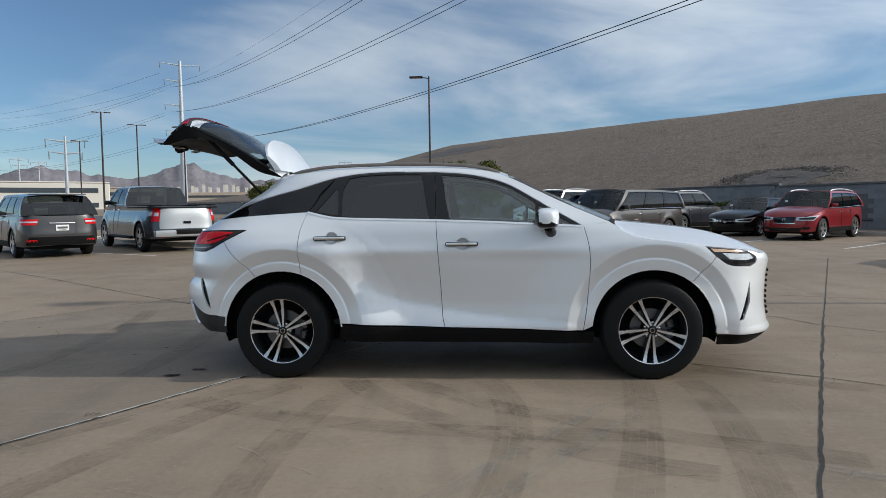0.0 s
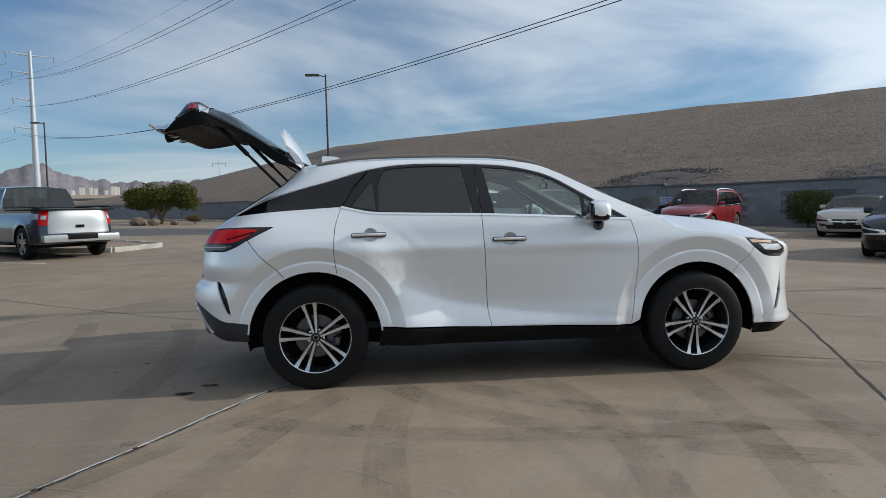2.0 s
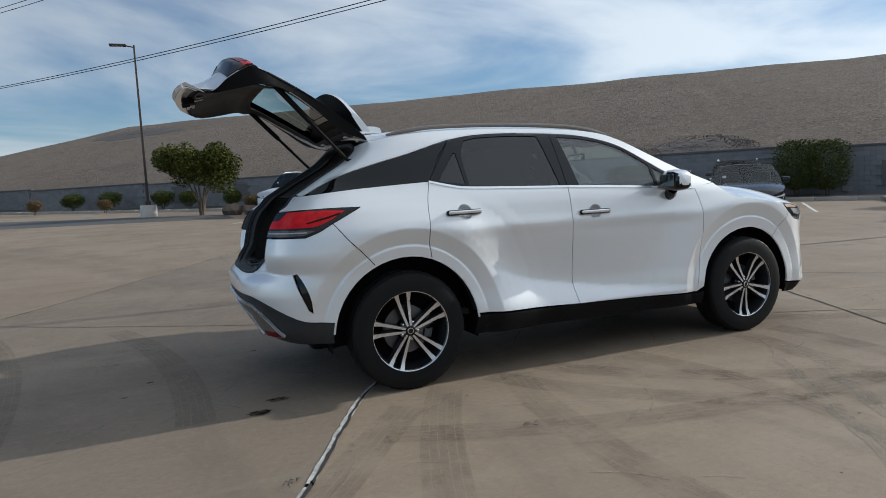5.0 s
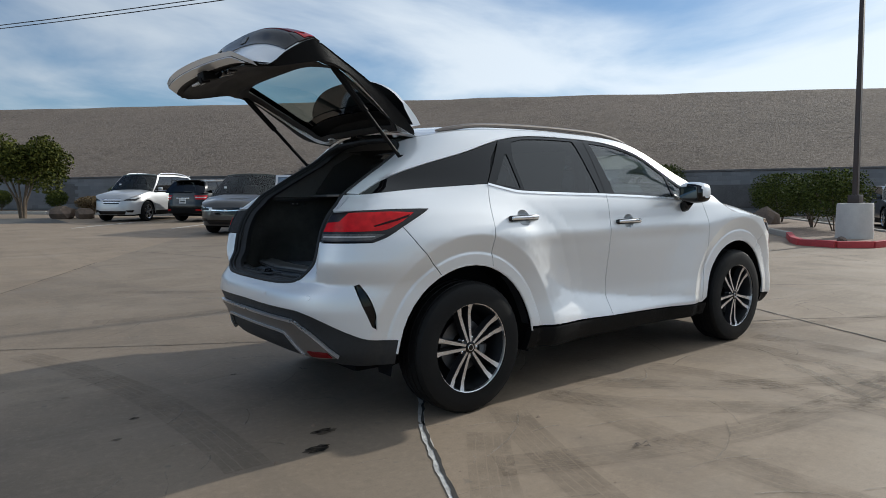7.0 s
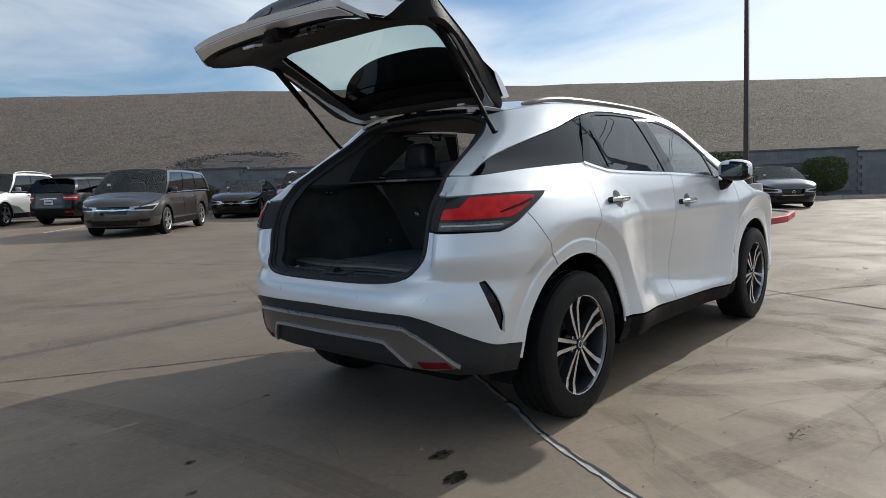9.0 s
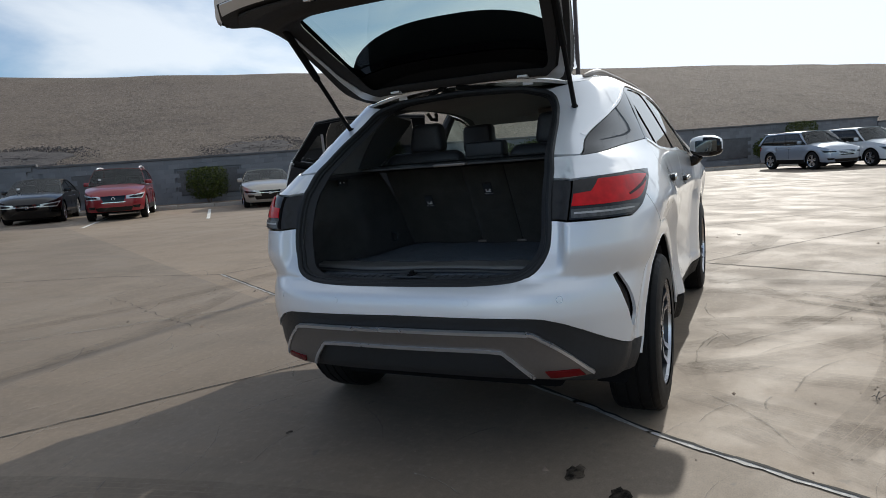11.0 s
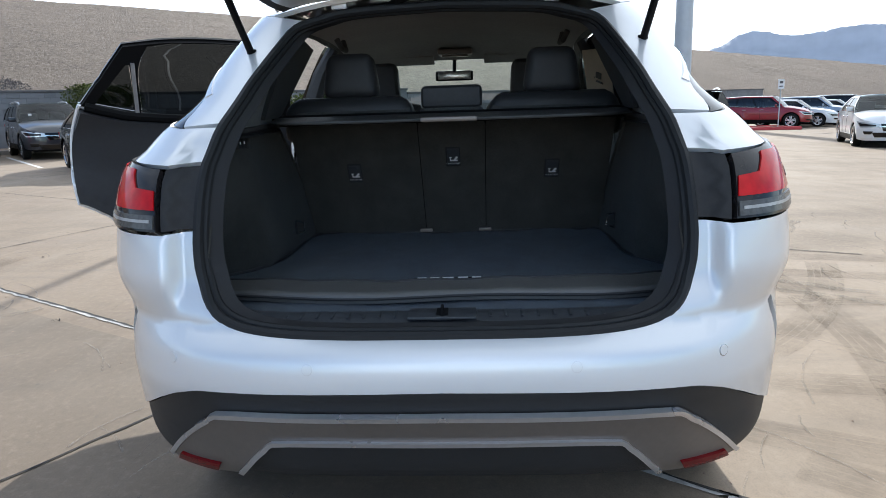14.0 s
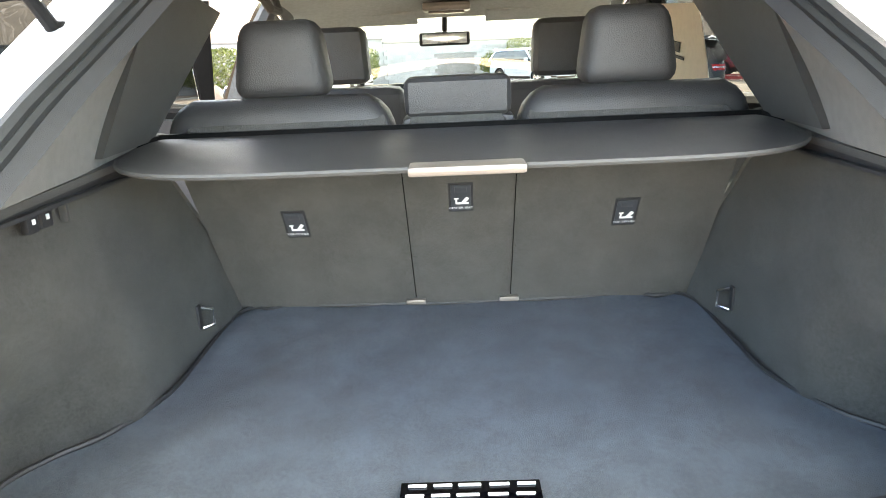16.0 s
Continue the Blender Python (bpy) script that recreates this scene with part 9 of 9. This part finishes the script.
    # grille: two mirrored halves in one part
    gw = hw * 0.40
    def two(nm, pts, mt, back, par=None):
        p = patch(sk, pts, step=0.07, gap=0, back=back - 0.008, flange=0.022, centre=ctr)
        return mkp(nm, join3(p, mirror(p)), mt, par or top)
    gr = two("grille", [(SE - gw, fz + 0.04), (SE, fz + 0.04), (SE, fz - 0.16), (SE - gw * 0.8, fz - 0.16)], M_GLOSSBLACK, -0.004)
    if front == "bar":
        two("grille_bar", [(SE - gw * 1.05, fz - 0.02), (SE, fz - 0.035), (SE, fz - 0.065), (SE - gw * 1.05, fz - 0.05)], M_CHROME, -0.014, gr)
    elif front == "ring":
        two("grille_bar", [(SE - gw * 1.0, fz - 0.15), (SE, fz - 0.15), (SE, fz - 0.175), (SE - gw * 0.95, fz - 0.175)], M_CHROME, -0.014, gr)
    elif front == "bars":
        for k in range(3):
            zz = fz + 0.02 - 0.055 * k
            two("grille_bar", [(SE - gw, zz), (SE, zz), (SE, zz - 0.022), (SE - gw, zz - 0.022)], M_SILVER, -0.014, gr)
    em = lathe([(-0.004, 0.052), (0.006, 0.047), (0.006, 0.038), (-0.004, 0.034)], (0, 0, 0), 20)
    e_ = mk("emblem", *em, M_CHROME, gr)
    e_.matrix_basis = Matrix.Translation((float(xfz(fz - 0.05)) + 0.02, 0, fz - 0.05)) @ Matrix.Rotation(radians(90), 4, "Z")
    two("lower_intake", [(SE - hw * 0.62, 0.43), (SE, 0.43), (SE, 0.30), (SE - hw * 0.55, 0.30)], M_GLOSSBLACK, -0.004)
    # plates and rear details
    pz = 0.80 if kind in ("suv", "van", "sedan", "coupe") else 0.56
    pl = mk("number_plate", *rbox((float(xrz(pz)) - 0.016, 0, pz), (0.012, 0.31, 0.155), 0.01, 1), M_WHITEPRINT, top)
    mk("plate_bars", *join(rbox((float(xrz(pz)) - 0.024, 0, pz + 0.005), (0.004, 0.24, 0.055), 0, 1), rbox((float(xrz(pz)) - 0.024, 0, pz - 0.055), (0.004, 0.18, 0.016), 0, 1)), M_BLOCKDARK, pl)
    mk("rear_bar", *rbox((float(xrz(pz + 0.12)) - 0.012, 0, pz + (0.125 if kind != "pickup" else 0.31)), (0.03, 0.62 if kind != "pickup" else 0.20, 0.035 if kind != "pickup" else 0.07), 0.01), M_CHROME if kind != "pickup" else M_GLOSSBLACK, top)
    if kind == "pickup":
        mk("rear_bumper", *rbox((xr - 0.06, 0, 0.56), (0.20, W * 0.94, 0.19), 0.04, 2), P_GATE, top, "silver step bumper")
        p = patch(sk, [(0, belt - 0.05), (hw * 0.77, belt - 0.05), (hw * 0.77, 0.69), (0, 0.69)], step=0.07, gap=0, back=-0.012, flange=0.014, centre=ctr)
        mkp("tailgate", join3(p, mirror(p)), P_GATE, top, "bright silver tailgate")
        mk("bumper_step", *rbox((xr - 0.09, 0, 0.60), (0.18, 0.75, 0.14), 0.02, 2), M_BLACK, top)
        mk("side_step", *join(*[tube([(-1.0, m * (hw - 0.02), 0.40), (1.2, m * (hw - 0.02), 0.40)], 0.045, 8) for m in (1, -1)]), M_BLACK, top)
    else:
        sm = hw * 0.8
        p = patch(sk, [(0, bot + 0.30), (sm, bot + 0.30), (sm * 1.15, bot + 0.09), (0, bot + 0.08)], step=0.08, gap=0, back=-0.014, flange=0.012, centre=ctr)
        mkp("rear_valance", join3(p, mirror(p)), M_BLACK if trim_black else paint_m, top)
    if suvish:
        v, f = rbox((X(rtop) - 0.10, 0, rz + 0.0), (0.24, wr_ * 1.86, 0.035), 0.012, 2)
        mk("roof_spoiler", v, f, paint_m, top)
    # wheels
    ty, rf, bk = car_wheel_set(rad)
    rm = rim_m or M_RIMFACE
    base = {}
    for ac in (axf, axr):
        for m in (1, -1):
            Mw = Matrix.Translation((ac, m * (hw - 0.125), rad)) @ (Matrix() if m > 0 else Matrix.Rotation(math.pi, 4, "Z"))
            if not base:
                w = mk("wheel", *ty, M_RUBBER, top)
                base = {"w": w, "r": mk("rim", *rf, rm, w), "b": mk("wheel_back", *bk, M_DARK, w)}
            else:
                w = new("wheel", base["w"].data)
                w.parent = top
                for nm, key in (("rim", "r"), ("wheel_back", "b")):
                    o = new(nm, base[key].data)
                    o.parent = w
            w.matrix_basis = Mw
            us_ = np.linspace(-0.25, math.pi + 0.25, 14)
            v, f = sheet(lambda a, k: (ac + (ar + 0.004) * math.cos(a), m * (hw * 0.985 - 0.30 + 0.28 * k), rad + (ar + 0.004) * math.sin(a)), list(us_), [0, 1])
            v2, f2 = sheet(lambda a, k: (ac + (ar + 0.004) * k * math.cos(a), m * (hw * 0.985 - 0.30), rad + (ar + 0.004) * k * math.sin(a)), list(us_), [0, 1])
            mk("wheel_liner", *join((v, f), (v2, f2)), M_DARK, top)
    return top


P_GREY = paint("dark_grey_metallic_paint", (0.045, 0.042, 0.042), 0.35, 0.5, 0.01, 0.02, spec=0.4, coat=1.0)
P_SILVER = paint("silver_metallic_paint", (0.33, 0.34, 0.36), 0.33, 0.6)
# pickup body: the dark reflections on its sides are put into this colour
P_STEEL = paint("pickup_paint_dark_reflection", (0.085, 0.095, 0.115), 0.26, 0.7, 0.0, 0.01, spec=0.3)
P_GATE = paint("bright_silver_tailgate_paint", (0.36, 0.37, 0.38), 0.35, 0.4)
P_LXSILVER = paint("bright_silver_paint", (0.52, 0.52, 0.53), 0.35, 0.4)
P_TAUPE = paint("taupe_brown_metallic_paint", (0.066, 0.060, 0.056), 0.30, 0.6, 0.01, 0.02, spec=0.4, coat=1.0)
P_BLACK = paint("black_car_paint", (0.004, 0.004, 0.005), 0.2, 0.0, 0.001, 0.002, spec=0.3, coat=0.45)
P_RED = paint("deep_red_metallic_paint", (0.27, 0.008, 0.016), 0.30, 0.3, 0.01, 0.015, spec=0.4, coat=1.0)
P_CHAMP = paint("champagne_beige_paint", (0.45, 0.40, 0.34), 0.35, 0.45)
P_NAVY = paint("dark_blue_black_paint", (0.016, 0.018, 0.026), 0.3, 0.2, 0.004, 0.01, spec=0.4, coat=1.0)
P_ICE = paint("silver_blue_metallic_paint", (0.34, 0.38, 0.45), 0.33, 0.5)
P_WHITE2 = paint("plain_white_paint", (0.74, 0.75, 0.76), 0.4)

parked_car("suv", (-9.7, 10.6), 138, P_GREY, "dark grey SUV parked with its rear to the lane", 4.86, 1.93, 1.73, 2.79, 0.98, 0.37, 1.08, 1.04, anchor="rear", rails=False)
parked_car("pickup", (-7.25, 12.6), 136, P_STEEL, "crew-cab pickup, dark reflections put into its slate body colour, bright silver tailgate", 5.81, 2.03, 1.98, 3.70, 0.98, 0.425, 1.36, 1.32, anchor="rear", trim_black=False)
parked_car("suv", (11.25, 16.8), 224, P_RED, "deep red SUV with silver roof rails", 4.68, 1.83, 1.68, 2.83, 0.86, 0.37, 1.05, 1.03, front="ring", rails=True, stickers=1)
parked_car("sedan", (10.3, 19.6), 225, P_BLACK, "black four-door saloon facing the lane", 4.88, 1.83, 1.47, 2.78, 0.96, 0.335, 0.95, 0.90, stickers=1)
parked_car("van", (3.95, 14.5), 225, P_TAUPE, "taupe-grey minivan facing the lane", 5.20, 2.0, 1.76, 3.0, 1.02, 0.36, 1.08, 1.02, stickers=1)
parked_car("suv", (2.9, 24.3), 225, P_LXSILVER, "large silver SUV with a chrome barred grille", 5.07, 1.97, 1.91, 2.85, 0.95, 0.40, 1.16, 1.15, front="bars", rails=True, stickers=1)
parked_car("suv", (5.1, 22.6), 36, P_BLACK, "black SUV parked nose-in to the wall", 4.69, 1.86, 1.68, 2.83, 0.92, 0.37, 1.08, 1.04, anchor="rear", chrome=False)
parked_car("suv", (8.1, 22.3), 41, P_NAVY, "dark SUV parked nose-in to the wall", 4.80, 1.90, 1.75, 2.80, 0.92, 0.37, 1.10, 1.05, anchor="rear", rails=True)
parked_car("coupe", (15.5, 14.1), 223, P_CHAMP, "champagne-coloured coupe facing the lane", 4.60, 1.86, 1.38, 2.62, 0.90, 0.345, 0.90, 0.86, trim_black=False)
parked_car("sedan", (11.3, 6.8), 222, P_BLACK, "black four-door saloon with dark windows", 4.55, 1.80, 1.44, 2.67, 0.92, 0.33, 0.93, 0.88, stickers=1, trim_black=False)
parked_car("suv", (16.6, 12.0), 222, P_NAVY, "dark compact SUV facing the lane", 4.55, 1.83, 1.65, 2.65, 0.90, 0.36, 1.04, 1.02, rails=True, stickers=1)
parked_car("sedan", (21.6, 3.3), 212, P_NAVY, "dark blue saloon with a chrome grille", 4.83, 1.85, 1.45, 2.78, 0.98, 0.34, 0.94, 0.90, front="ring", stickers=1)
parked_car("suv", (16.0, -5.95), -14, P_BLACK, "black SUV seen from behind on the open lot", 4.89, 1.90, 1.69, 2.79, 0.96, 0.38, 1.07, 1.03, anchor="rear", rails=True)
parked_car("suv", (28.6, -5.0), 214, P_ICE, "silver-blue SUV with a dark barred grille", 4.66, 1.87, 1.66, 2.69, 0.92, 0.37, 1.05, 1.02, front="bars")
parked_car("suv", (30.0, -7.3), 218, P_WHITE2, "white compact SUV with black lower trim", 4.60, 1.86, 1.69, 2.69, 0.92, 0.36, 1.06, 1.03)
parked_car("sedan", (36.5, -10.0), 205, P_SILVER, "silver saloon in the far row", 4.80, 1.84, 1.45, 2.78, 0.96, 0.34, 0.94, 0.90)
parked_car("suv", (33.4, -17.6), 238, P_RED, "dark red SUV in the far row", 4.70, 1.88, 1.66, 2.75, 0.92, 0.37, 1.05, 1.02)
parked_car("sedan", (34.6, -19.6), 238, P_WHITE2, "white saloon in the far row", 4.80, 1.84, 1.45, 2.78, 0.96, 0.34, 0.94, 0.90)
parked_car("suv", (36.6, -21.6), 238, P_ICE, "silver-blue SUV in the far row", 4.70, 1.88, 1.62, 2.75, 0.92, 0.37, 1.02, 1.0, front="bars")
parked_car("sedan", (38.2, -23.6), 238, P_SILVER, "silver saloon in the far row", 4.80, 1.84, 1.45, 2.78, 0.96, 0.34, 0.94, 0.90)
parked_car("suv", (42.0, -26.5), 238, P_NAVY, "dark SUV in the far row", 4.90, 1.92, 1.75, 2.85, 0.92, 0.37, 1.08, 1.05)
parked_car("sedan", (16.6, -11.6), 160, P_WHITE2, "white hatchback facing the lane with a front plate", 4.48, 1.75, 1.49, 2.70, 0.93, 0.32, 0.98, 0.92)
